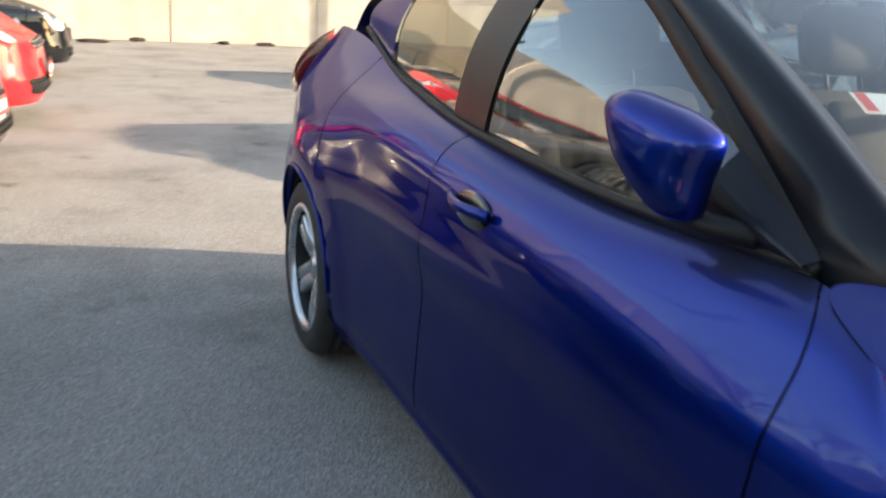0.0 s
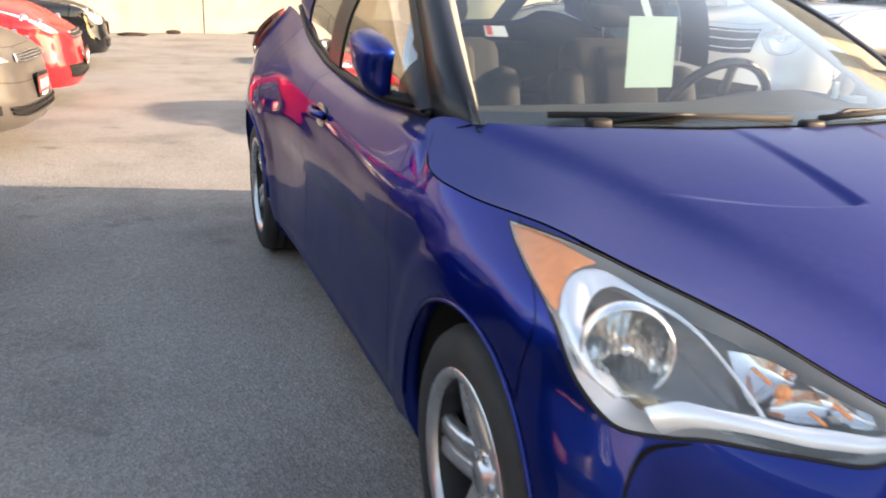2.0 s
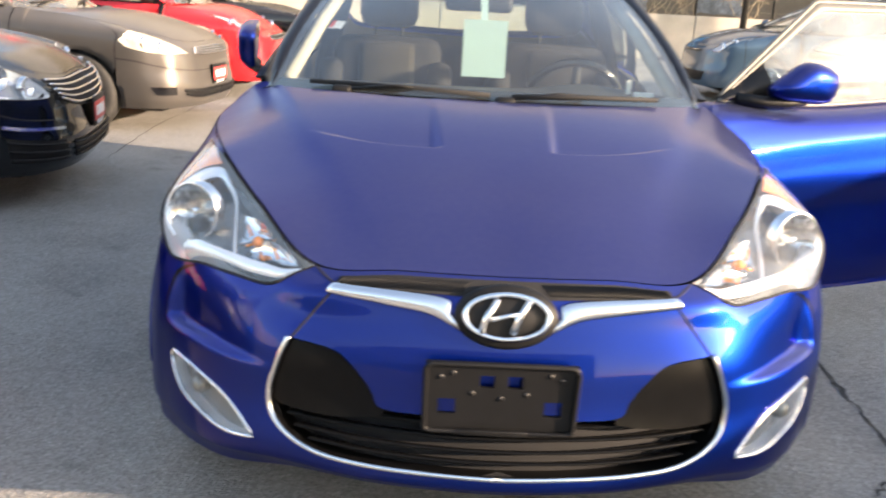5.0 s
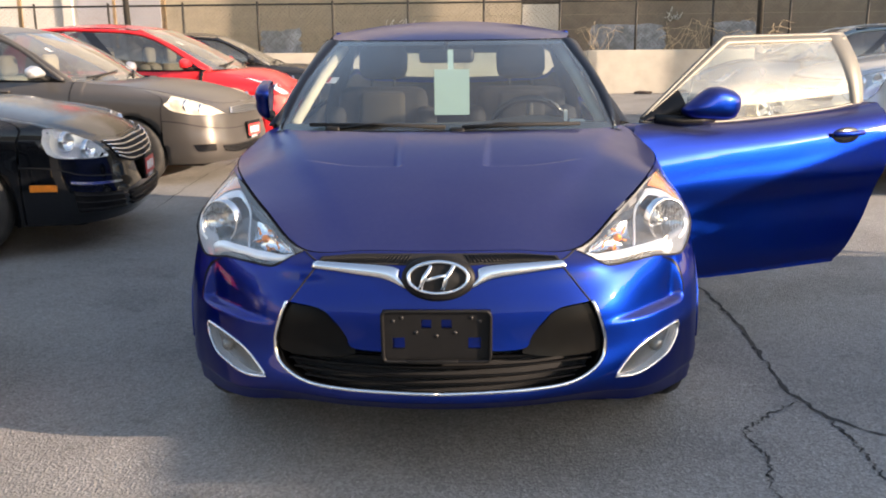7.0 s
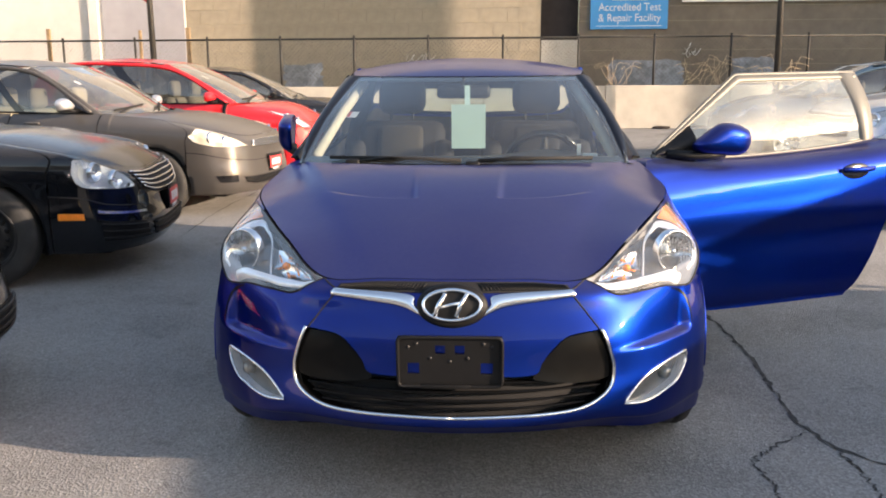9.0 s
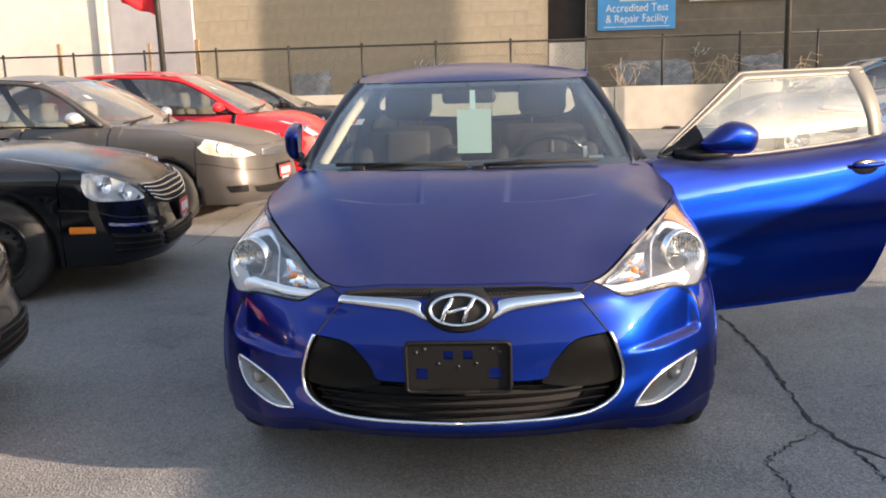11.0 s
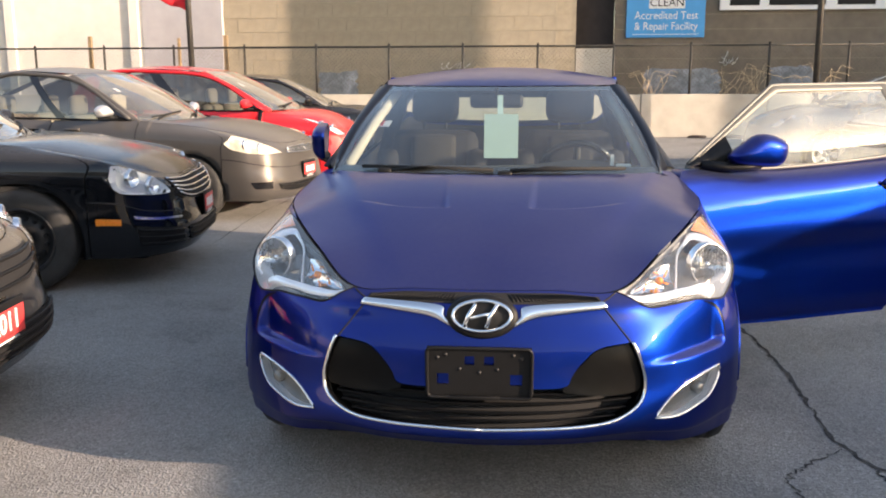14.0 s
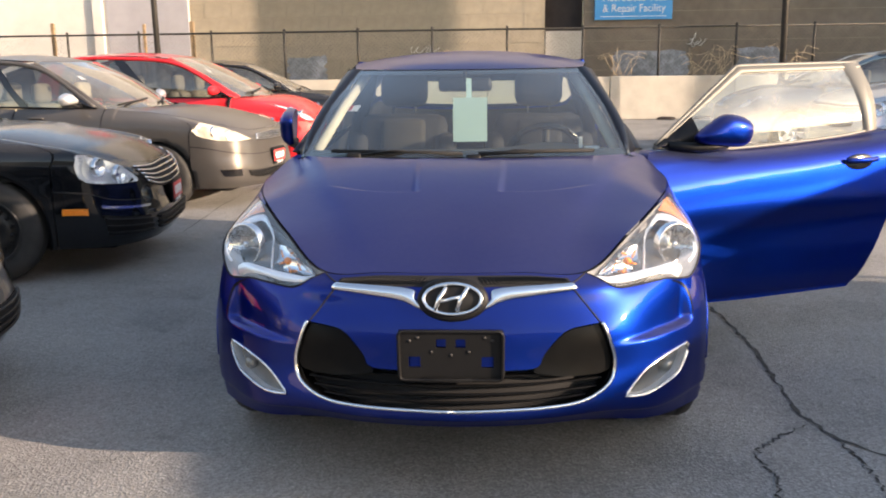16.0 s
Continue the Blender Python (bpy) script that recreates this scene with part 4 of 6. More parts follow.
for side in (1, -1):
    lamp = lamp_unit(car, body, HL_UP, HL_LO, side, 0.055, M_LAMPDARK, backm=M_LAMPBACK)
    S = lambda a, b, o=0.0: (lambda p: p if side > 0 else flip(p))(body.at(a, b, o))
    bm = bmesh.new()
    tube(bm, [S(a, b, 0.001) for a, b in chain(HL_LO[1:9], 40)], 0.0034, seg=6)
    part("lower_seal", bm, M_GAP, lamp)
    # amber corner
    part("amber_marker", patch(body, [(5.45, 5.89), (5.0, 5.92), (4.35, 5.9)], [(5.42, 5.76), (5.34, 5.46), (5.12, 5.16), (5.0, 5.4), (4.78, 5.66), (4.35, 5.88)], 24, 5, -0.006, side=side), M_AMBER, lamp)
    # bright bezel round the bowl
    part("bezel", patch(body, [(3.22, 4.92), (3.4, 5.54), (3.55, 5.75), (3.8, 5.82), (4.25, 5.87), (4.8, 5.66), (5.06, 5.36), (5.06, 5.0), (4.85, 4.6), (4.42, 4.4)], [(3.262, 4.90), (3.43, 5.50), (3.59, 5.69), (3.85, 5.75), (4.18, 5.75), (4.55, 5.54), (4.8, 5.24), (4.82, 5.0), (4.7, 4.68), (4.35, 4.55)], 44, 4, -0.010, belly=0.004, side=side), M_LAMPWHITE, lamp, "bright silver bezel")
    way = Vector((side * 0.42, -1, 0.1))
    c = S(4.25, 5.2, -0.018)
    bowl(lamp, c, way, 0.066, 0.045)
    # inner chamber: two bent bright faces and a small amber bulb between them
    part("chamber_face", patch(body, [(3.28, 5.62), (3.0, 5.72), (2.75, 5.74)], [(3.30, 5.05), (3.08, 5.3), (2.9, 5.5)], 12, 6, -0.018, belly=-0.016, side=side), M_REFLECTOR, lamp)
    part("chamber_face", patch(body, [(3.08, 5.28), (2.85, 5.5), (2.6, 5.7)], [(3.2, 5.0), (2.9, 5.05), (2.5, 5.4)], 12, 6, -0.020, belly=-0.018, side=side), M_REFLECTOR, lamp)
    part("chamber_face", patch(body, [(2.7, 5.7), (2.5, 5.75), (2.3, 5.82)], [(2.55, 5.3), (2.4, 5.45), (2.25, 5.65)], 10, 5, -0.020, belly=-0.012, side=side), M_REFLECTOR, lamp)
    bm = bmesh.new()
    bmesh.ops.create_uvsphere(bm, u_segments=16, v_segments=10, radius=0.013, matrix=Matrix.Translation(S(2.98, 5.38, -0.022)))
    part("amber_bulb", bm, M_AMBER, lamp)
    # Short amber rods paint the amber reflections on the chamber's chrome.
    for k, (a, b2) in enumerate(((3.16, 5.5), (2.9, 5.6), (2.86, 5.22), (3.12, 5.16), (2.6, 5.55))):
        bm = bmesh.new()
        q0, q1 = S(a, b2, -0.012), S(a - 0.09, b2 - 0.12 + 0.2 * (k % 2), -0.012)
        tube(bm, [q0, q1], 0.0032, seg=6)
        part("amber_glint", bm, M_AMBER, lamp)
    # bright strip along the lower edge
    part("light_strip", patch(body, [(4.1, 4.48), (3.85, 4.78), (3.55, 4.84), (3.25, 4.9), (2.9, 4.98), (2.4, 5.28), (2.1, 5.7)], [(3.88, 4.16), (3.72, 4.4), (3.45, 4.56), (3.15, 4.62), (2.85, 4.68), (2.4, 4.98), (2.1, 5.55)], 36, 5, -0.008, belly=0.006, side=side), M_LAMPWHITE, lamp, "bright silver strip")
    # fog lamp
    fog = new("fog_lamp")
    fog.parent = car
    ring = outline(FOG_UP, FOG_LO, 16)
    bm = bmesh.new()
    grid(bm, [[S(a, b, d) for a, b in ring + ring[:1]] for d in (0.0, -0.03)])
    part("fog_housing", bm, M_LAMPWHITE, fog)
    part("fog_back", patch(body, FOG_UP, FOG_LO, 16, 4, -0.03, side=side), M_FOGGLASS, fog)
    bm = bmesh.new()
    tube(bm, [S(a, b, 0.001) for a, b in ring], 0.0046, seg=6, closed=True)
    part("fog_surround", bm, M_SATIN, fog)
    ob = part("fog_lens", patch(body, FOG_UP, FOG_LO, 16, 4, -0.002, side=side), M_LENS, fog, centre=(0, 2.2, 0.5))
    ob.visible_shadow = False
    bm = bmesh.new()
    c = S(3.3, 1.76, -0.02)
    bmesh.ops.create_uvsphere(bm, u_segments=16, v_segments=10, radius=0.022, matrix=Matrix.Translation(c))
    part("fog_bulb", bm, M_FOGGLASS, fog)

# lower grille
gr = new("lower_grille")
gr.parent = car
for side in (1, -1):
    S = lambda a, b, o=0.0: (lambda p: p if side > 0 else flip(p))(body.at(a, b, o))
    part("grille_back", patch(body, GR_UP, GR_LO, 30, 8, -0.07, side=side), M_GAP, gr)
    part("grille_cheek", patch(body, [(1.98, 3.31), (1.5, 3.15), (1.27, 2.76), (1.11, 2.44), (0.99, 2.14)], [(2.16, 2.28), (2.1, 1.98), (1.75, 1.90), (1.35, 1.92), (0.99, 2.02)], 20, 6, -0.010, side=side), M_GRILLE, gr, "smooth black corner panel")
    ring = chain(GR_UP, 30)
    bm = bmesh.new()
    grid(bm, [[S(a, b, d) for a, b in ring] for d in (0.0, -0.07)])
    grid(bm, [[S(a, b, d) for a, b in chain(GR_LO, 40)] for d in (0.0, -0.07)])
    part("grille_wall", bm, M_GRILLE, gr)
    bm = bmesh.new()
    tube(bm, [S(a, b, 0.004) for a, b in chain(GR_LO, 48)], 0.0058, seg=8)
    part("chrome_trim", bm, M_CHROME, gr, "thin chrome trim")
    for k, (b0, ae) in enumerate(((1.98, 2.0), (1.79, 2.0), (1.60, 1.9), (1.42, 1.72))):
        a_in = 0.0
        bm = bmesh.new()
        pts = [[S(a_in + (ae - a_in) * i / 24, b0 + db, d) for i in range(25)] for db, d in ((0.028, -0.026), (0.028, -0.055), (-0.028, -0.055), (-0.028, -0.022), (0.028, -0.026))]
        grid(bm, pts)
        part("grille_slat", bm, M_GRILLE, gr)

# joint round the nose panel, and a black patch painting each cheek crease's shade
for side in (1, -1):
    bm = bmesh.new()
    tube(bm, [(lambda p: p if side > 0 else flip(p))(body.at(a, b, 0.0003)) for a, b in chain([(1.93, 5.97), (1.75, 5.62), (1.61, 5.3), (1.64, 4.83), (1.83, 3.93), (1.98, 3.34)], 40)], 0.0026, seg=6)
    part("panel_joint", bm, M_GAP, car)
    part("cheek_crease_shade", patch(body, [(3.66, 4.20), (3.97, 3.9), (4.06, 3.35), (4.02, 2.76)], [(3.66, 4.16), (3.935, 3.84), (4.02, 3.33), (4.01, 2.76)], 16, 4, 0.0012, side=side), M_GRILLE, car)

# upper grille, chrome wing and badge
ug = new("upper_grille")
ug.parent = car
for side in (1, -1):
    part("grille_mesh", patch(body, SLOT_UP, SLOT_LO, 30, 4, 0.002, side=side), M_GAP, ug)
    part("chrome_wing", patch(body, CH_UP, CH_LO, 40, 6, 0.008, belly=0.005, side=side, thick=0.01), M_SATIN, ug, "satin chrome wing")
    for k in range(26):
        bm = bmesh.new()
        a = 0.35 + k * 0.048
        p0, p1 = body.at(a, 5.72 - 0.02 * a, 0.004), body.at(a + 0.05, 5.25, 0.004)
        if side < 0:
            p0, p1 = flip(p0), flip(p1)
        tube(bm, [p0, p1], 0.0022, seg=5)
        part("grille_bar", bm, M_PLASTIC, ug)
badge = new("badge")
badge.parent = ug
bc = body.at(0, 4.45, 0.0)
nrm = (body.at(0, 4.45, 0.1) - bc).normalized()
bq = Matrix.Translation(bc + nrm * 0.006) @ nrm.to_track_quat("Z", "Y").to_matrix().to_4x4()
bm = bmesh.new()
sc = Matrix.Diagonal((1.28, 0.80, 1, 1))
lathe(bm, [(0.083, -0.012), (0.082, 0.004), (0.074, 0.012), (0.001, 0.014)], bq @ sc, 48)
part("badge_base", bm, M_PLASTIC, badge)
bm = bmesh.new()
tube(bm, [bq @ sc @ Vector((0.066 * math.cos(t * math.pi / 24), 0.056 * math.sin(t * math.pi / 24), 0.017)) for t in range(48)], 0.0058, seg=8, closed=True)
part("badge_ring", bm, M_CHROME, badge)
bm = bmesh.new()
for x0, x1 in ((-0.048, -0.022), (0.016, 0.042)):
    tube(bm, [bq @ Vector((x0 - 0.004, -0.034, 0.016)), bq @ Vector((x0 + 0.008, 0.0, 0.019)), bq @ Vector((x1 + 0.003, 0.034, 0.016))], 0.0075, seg=8)
tube(bm, [bq @ Vector((-0.034, -0.008, 0.017)), bq @ Vector((0.0, 0.002, 0.019)), bq @ Vector((0.034, 0.008, 0.017))], 0.006, seg=8)
part("badge_emblem", bm, M_CHROME, badge)

# number plate bracket, empty, on the bumper
pb = new("plate_bracket")
pb.parent = car
pm = Matrix.Translation((-0.005, 0.012, 0.475)) @ Matrix.Rotation(radians(5), 4, "X")
W2, H2 = 0.152, 0.077
bm = bmesh.new()
windows = [(-0.125, -0.09, -0.04, -0.005), (0.09, 0.125, -0.04, -0.005), (-0.043, -0.014, 0.022, 0.05), (0.014, 0.043, 0.022, 0.05)]
xs = sorted({-W2, W2, *[v for w in windows for v in w[:2]]})
zs = sorted({-H2, H2, *[v for w in windows for v in w[2:]]})
for xa, xb in zip(xs, xs[1:]):
    for za, zb in zip(zs, zs[1:]):
        if not any(w[0] <= xa and xb <= w[1] and w[2] <= za and zb <= w[3] for w in windows):
            bm.faces.new([bm.verts.new(pm @ Vector(p)) for p in ((xa, 0, za), (xb, 0, za), (xb, 0, zb), (xa, 0, zb))])
bmesh.ops.remove_doubles(bm, verts=bm.verts, dist=1e-5)
bmesh.ops.solidify(bm, geom=list(bm.faces), thickness=0.008)
part("bracket_plate", bm, M_PLASTIC, pb, smooth=False)
bm = bmesh.new()
rad = 0.014
loop = []
for cx, cz, s in ((W2 - rad, H2 - rad, 0), (-W2 + rad, H2 - rad, 90), (-W2 + rad, -H2 + rad, 180), (W2 - rad, -H2 + rad, 270)):
    loop += [pm @ Vector((cx + rad * math.cos(radians(s + d)), -0.006, cz + rad * math.sin(radians(s + d)))) for d in (0, 30, 60, 90)]
tube(bm, loop, 0.0055, seg=6, closed=True)
part("bracket_rim", bm, M_PLASTIC, pb)
for x, z in ((-0.122, 0.045), (-0.098, 0.055), (0.098, 0.055), (0.122, 0.045), (-0.058, 0.01), (0.0, 0.0), (0.052, 0.01)):
    bm = bmesh.new()
    c = pm @ Vector((x, -0.002, z))
    cyl(bm, c, c + Vector((0, 0.006, 0)), 0.006, seg=12)
    part("screw", bm, M_STEEL, pb)
bm = bmesh.new()
box(bm, (-0.085, -0.012, -H2 - 0.006), (0.06, 0.0, -H2 + 0.006), 0.002, pm)
part("bracket_tab", bm, M_PLASTIC, pb)

# wheels
for side in (1, -1):
    for y in (0.79, 3.44):
        wheel(car, side * (0.742 if y < 1 else 0.80), y, 0.307, 0.307, 0.205, 0.216, "five", side, 20 if y < 1 else 50)

# rolled lips round the wheel arches
for y, a0, a1 in ((0.79, 3.8, 8.2), (3.44, 10.6, 14.2)):
    pts = arch_line(body, y, 0.318, 0.348, a0, a1)
    for side in (1, -1):
        bm = bmesh.new()
        tube(bm, [p if side > 0 else flip(p) for p in pts], 0.0045, seg=7)
        part("arch_lip", bm, M_BLUE, car)

# passenger-side mirror and handles
mirror(car, (-0.812, 1.61, 1.038), (-0.10, 1, 0.05), (-1, -0.25, 0.1), (-0.735, 1.47, 0.955), M_BLUE, (0.116, 0.082, 0.055), LEAF)
bm = bmesh.new()
for s in (-1, 1):
    grid(bm, [[(s * 0.742, 1.37, 0.935), (s * 0.738, 1.50, 0.93), (s * 0.736, 1.66, 0.928)], [(s * 0.735, 1.38, 0.948), (s * 0.700, 1.50, 1.02), (s * 0.685, 1.66, 1.105)]])
    if s < 0:
        part("mirror_sail", bm, M_PLASTIC, car)
        bm = bmesh.new()
bm.free()
hd = new("door_handle")
hd.parent = car
c = flip(body.at(9.62, 4.62, 0.0))
bm = bmesh.new()
bmesh.ops.create_uvsphere(bm, u_segments=20, v_segments=12, radius=1, matrix=Matrix.Translation(c + Vector((0.006, 0, 0))) @ Matrix.Diagonal((0.012, 0.098, 0.046, 1)))
part("handle_cup", bm, M_GLOSSBLACK, hd)
bm = bmesh.new()
tube(bm, [c + Vector((-0.006 - 0.022 * math.sin(math.pi * k / 8), -0.095 + 0.19 * k / 8, 0.018)) for k in range(9)], 0.010, seg=8, flat=1.3)
part("handle_grip", bm, M_BLUE, hd)

# black frame of the passenger door's window along the windscreen pillar
hi_line = line(*HATCH["side"]["high"])
bm = bmesh.new()
grid(bm, [[flip(hi_line(0.34 * k / 16) + Vector(d)) for k in range(17)] for d in ((0.006, 0.004, 0.004), (0.016, 0.012, -0.006), (0.014, 0.045, -0.012), (0.0, 0.05, -0.016))])
part("window_frame", bm, M_PLASTIC, car)

# tail lamps
for side in (1, -1):
    part("tail_lamp", patch(body, [(13.0, 5.9), (13.5, 5.95), (14.3, 5.85)], [(13.15, 4.7), (13.6, 4.5), (14.3, 4.7)], 12, 6, 0.016, belly=0.03, side=side), M_REDLENS, car, "red tail lamp")

# wipers
for px, py, tx, ty, bx, by in ((-0.44, 1.075, 0.03, 0.985, -0.66, 1.17), (0.045, 0.975, 0.52, 1.09, 0.0, 0.99)):
    w = new("wiper")
    w.parent = car
    zz = 0.966
    bm = bmesh.new()
    tube(bm, [(px, py, zz - 0.01), ((px + tx) / 2 - 0.08, (py + ty) / 2 + 0.005, zz + 0.012), ((px + tx) / 2, (py + ty) / 2 + 0.005, zz + 0.010)], 0.0065, seg=7, flat=0.7)
    part("wiper_arm", bm, M_PLASTIC, w)
    bm = bmesh.new()
    ex, ey = (tx - 0.03, ty) if px < 0 else (tx, ty)
    sx, sy = (px - 0.10, py + 0.05) if px < 0 else (px + 0.02, py)
    tube(bm, [(sx, sy, zz + 0.004), ((sx + ex) / 2, (sy + ey) / 2 - 0.012, zz + 0.008), (ex, ey, zz + 0.004)], 0.0055, seg=7, flat=1.4)
    part("wiper_blade", bm, M_GAP, w)
    bm = bmesh.new()
    box(bm, (px - 0.028, py - 0.016, zz - 0.03), (px + 0.028, py + 0.018, zz + 0.002), 0.008)
    part("wiper_pivot", bm, M_PLASTIC, w)

# open driver door, swung out on its hinges
DOOR_SWING = 65
hinge = Vector((0.80, 1.34, 0))
dm = Matrix.Translation(hinge) @ Matrix.Rotation(radians(-DOOR_SWING), 4, "Z") @ Matrix.Translation(-hinge)
door = new("driver_door")
door.parent = car
door.matrix_basis = dm
DA0, DA1 = 8.02, 10.78
part("door_skin", skin(body, DA0, DA1, 0.75, 6, 44, 64, holes=[[(10.12, 0.6), (10.3, 1.15), (10.5, 2.1), (10.66, 3.2), (10.8, 4.6), (10.95, 4.6), (10.95, 0.6)]]), M_BLUE, door)
bm = skin(body, DA0 + 0.03, DA1 - 0.03, 0.85, 5.9, 30, 14, off=-0.07, holes=[[(10.08, 0.6), (10.25, 1.15), (10.45, 2.1), (10.6, 3.2), (10.74, 4.6), (10.95, 4.6), (10.95, 0.6)]])
part("door_lining", bm, M_SEATDARK, door)
bm = bmesh.new()
ring0 = [body.at(DA0 + (10.15 - DA0) * k / 20, 0.75) for k in range(21)] + [body.at(a, b) for a, b in chain([(10.15, 0.75), (10.3, 1.15), (10.5, 2.1), (10.66, 3.2), (10.78, 4.6), (10.78, 6.0)], 20)[1:]] + [body.at(DA1 - (DA1 - DA0) * k / 20, 6) for k in range(1, 21)] + [body.at(DA0, 6 - 5.25 * k / 12) for k in range(1, 12)]
ring1 = [p + Vector((-0.075, 0, 0)) for p in ring0]
grid(bm, [ring0 + ring0[:1], ring1 + ring1[:1]])
part("door_edge", bm, M_BLUE, door)
low = line((0.715, 1.40, 0.945), (0.735, 1.75, 0.928), (0.737, 2.1, 0.938), (0.737, 2.45, 0.96), (0.736, 2.66, 0.985))
high = lambda t: Vector((0.70, 1.42, 0.955)).lerp(Vector((0.592, 1.93, 1.292)), t / 0.42) if t < 0.42 else Vector((0.592, 1.93, 1.292)).lerp(Vector((0.588, 2.66, 1.302)), (t - 0.42) / 0.58)
rows = [[low(i / 24) * (1 - v) + high(i / 24) * v + Vector((0.035 * math.sin(math.pi * v), 0, 0)) for i in range(25)] for v in [k / 8 for k in range(9)]]
bm = bmesh.new()
grid(bm, [r[4:] for r in rows])
ob = part("door_window", bm, M_DOORGLASS, door, "clear glass with dust and a painted pale haze", centre=(0, 2.0, 0.8))
ob.visible_shadow = False
bm = bmesh.new()
grid(bm, [r[:5] for r in rows])
part("door_sail", bm, M_PLASTIC, door)
def door_at(t, v, off=0.0):
    return low(t) * (1 - v) + high(t) * v + Vector((0.035 * math.sin(math.pi * v) + off, 0, 0))


bm = bmesh.new()
tube(bm, [rows[-1][i] for i in range(25)], 0.009, seg=8)
for name, edge_rows in (("window_frame", [[door_at(t, v, off) for t in [0.04 + 0.96 * k / 40 for k in range(41)]] for v, off in ((0.985, -0.02), (1.0, 0.008), (0.955, 0.010), (0.915, 0.009), (0.90, -0.004))]),
                        ("window_post", [[door_at(t, k / 16, off) for k in range(17)] for t, off in ((1.012, -0.02), (1.008, 0.008), (0.965, 0.011), (0.925, 0.010), (0.915, -0.004))])):
    if name == "window_post":
        bm = bmesh.new()
    grid(bm, edge_rows)
    part(name, bm, M_FRAME, door, "window frame with the sun's reflection in its pale colour")
bm = bmesh.new()
tube(bm, [r for r in rows[0]], 0.008, seg=6)
part("belt_trim", bm, M_FRAME, door)
mirror(door, (0.80, 1.715, 1.008), (0.10, 1, 0.0), (1, -0.25, 0.1), (0.725, 1.47, 0.955), M_BLUE, (0.142, 0.079, 0.075))
hd = new("outer_handle")
hd.parent = door
c = body.at(10.25, 4.66, 0.0)
bm = bmesh.new()
bmesh.ops.create_uvsphere(bm, u_segments=20, v_segments=12, radius=1, matrix=Matrix.Translation(c + Vector((-0.006, 0, 0))) @ Matrix.Diagonal((0.012, 0.098, 0.046, 1)))
part("handle_cup", bm, M_GLOSSBLACK, hd)
bm = bmesh.new()
tube(bm, [c + Vector((0.006 + 0.022 * math.sin(math.pi * k / 8), -0.095 + 0.19 * k / 8, 0.018)) for k in range(9)], 0.010, seg=8, flat=1.3)
part("handle_grip", bm, M_BLUE, hd)
# door opening in the body
bm = bmesh.new()
ring0 = [body.at(8.02, 6 - 5.2 * k / 12, -0.01) for k in range(13)] + [body.at(8.02 + 2.76 * k / 20, 0.75, -0.01) for k in range(1, 21)] + [body.at(10.78, 0.75 + 5.25 * k / 12, -0.01) for k in range(1, 13)]
ring1 = [p + Vector((-0.10, 0, 0)) for p in ring0]
grid(bm, [ring0, ring1])
part("door_jamb", bm, M_BLUE, car)

# ---- cabin ----
def seat(parent, x, y):
    s = new("front_seat" if y < 2.3 else "rear_seat")
    s.parent = parent
    if y > 2.3:
        s.matrix_basis = Matrix.Translation((0, 0, -0.30))
    bm = bmesh.new()
    box(bm, (x - 0.25, y - 0.28, 0.40), (x + 0.25, y + 0.25, 0.58), 0.06)
    part("cushion", bm, M_SEATDARK, s)
    tilt = Matrix.Translation((x, y + 0.22, 0.52)) @ Matrix.Rotation(radians(-18), 4, "X")
    bm = bmesh.new()
    box(bm, (-0.24, -0.06, 0.0), (0.24, 0.08, 0.56), 0.06, tilt)
    part("backrest", bm, M_SEATDARK, s)
    for sx in (-1, 1):
        bm = bmesh.new()
        box(bm, (sx * 0.24 - 0.06, -0.10, 0.06), (sx * 0.24 + 0.05, 0.06, 0.44), 0.045, tilt)
        part("side_bolster", bm, M_SEATDARK, s)
    bm = bmesh.new()
    box(bm, (-0.125, -0.085, 0.16), (0.125, -0.02, 0.52), 0.0325, tilt)
    part("backrest_panel", bm, M_TANSHADED if y < 2.3 and x < 0 else M_SEATDARK, s)
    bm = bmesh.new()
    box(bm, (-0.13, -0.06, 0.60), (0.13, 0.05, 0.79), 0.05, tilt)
    part("headrest", bm, M_TANSHADED if y < 2.3 and x < 0 else M_SEATDARK, s)
    bm = bmesh.new()
    for sx in (-0.06, 0.06):
        cyl(bm, tilt @ Vector((sx, 0, 0.54)), tilt @ Vector((sx, 0, 0.64)), 0.007, seg=8)
    part("headrest_posts", bm, M_PLASTIC, s)


for x in (-0.37, 0.37):
    seat(car, x, 2.05)
for x in (-0.33, 0.33):
    seat(car, x, 2.95)
bm = bmesh.new()
rows = []
for yy, zz in ((1.18, 0.93), (1.30, 0.935), (1.45, 0.945), (1.58, 0.925), (1.64, 0.86), (1.66, 0.72), (1.62, 0.5)):
    rows.append([(x, yy - 0.05 * (1 - (x / 0.68) ** 2) * (1 if yy < 1.4 else 0), zz + (0.03 * math.exp(-((x - 0.37) / 0.17) ** 2) if yy > 1.4 and zz > 0.8 else 0)) for x in np.linspace(-0.68, 0.68, 25)])
grid(bm, rows)
part("dashboard", bm, M_DASH, car)
sw = new("steering_wheel")
sw.parent = car
q = Matrix.Translation((0.37, 1.78, 0.86)) @ Matrix.Rotation(radians(-65), 4, "X")
bm = bmesh.new()
tube(bm, [q @ Vector((0.185 * math.cos(t * math.pi / 18), 0.185 * math.sin(t * math.pi / 18), 0)) for t in range(36)], 0.016, seg=8, closed=True)
part("wheel_rim", bm, M_GLOSSBLACK, sw)
bm = bmesh.new()
box(bm, (-0.07, -0.06, -0.02), (0.07, 0.06, 0.03), 0.02, q)
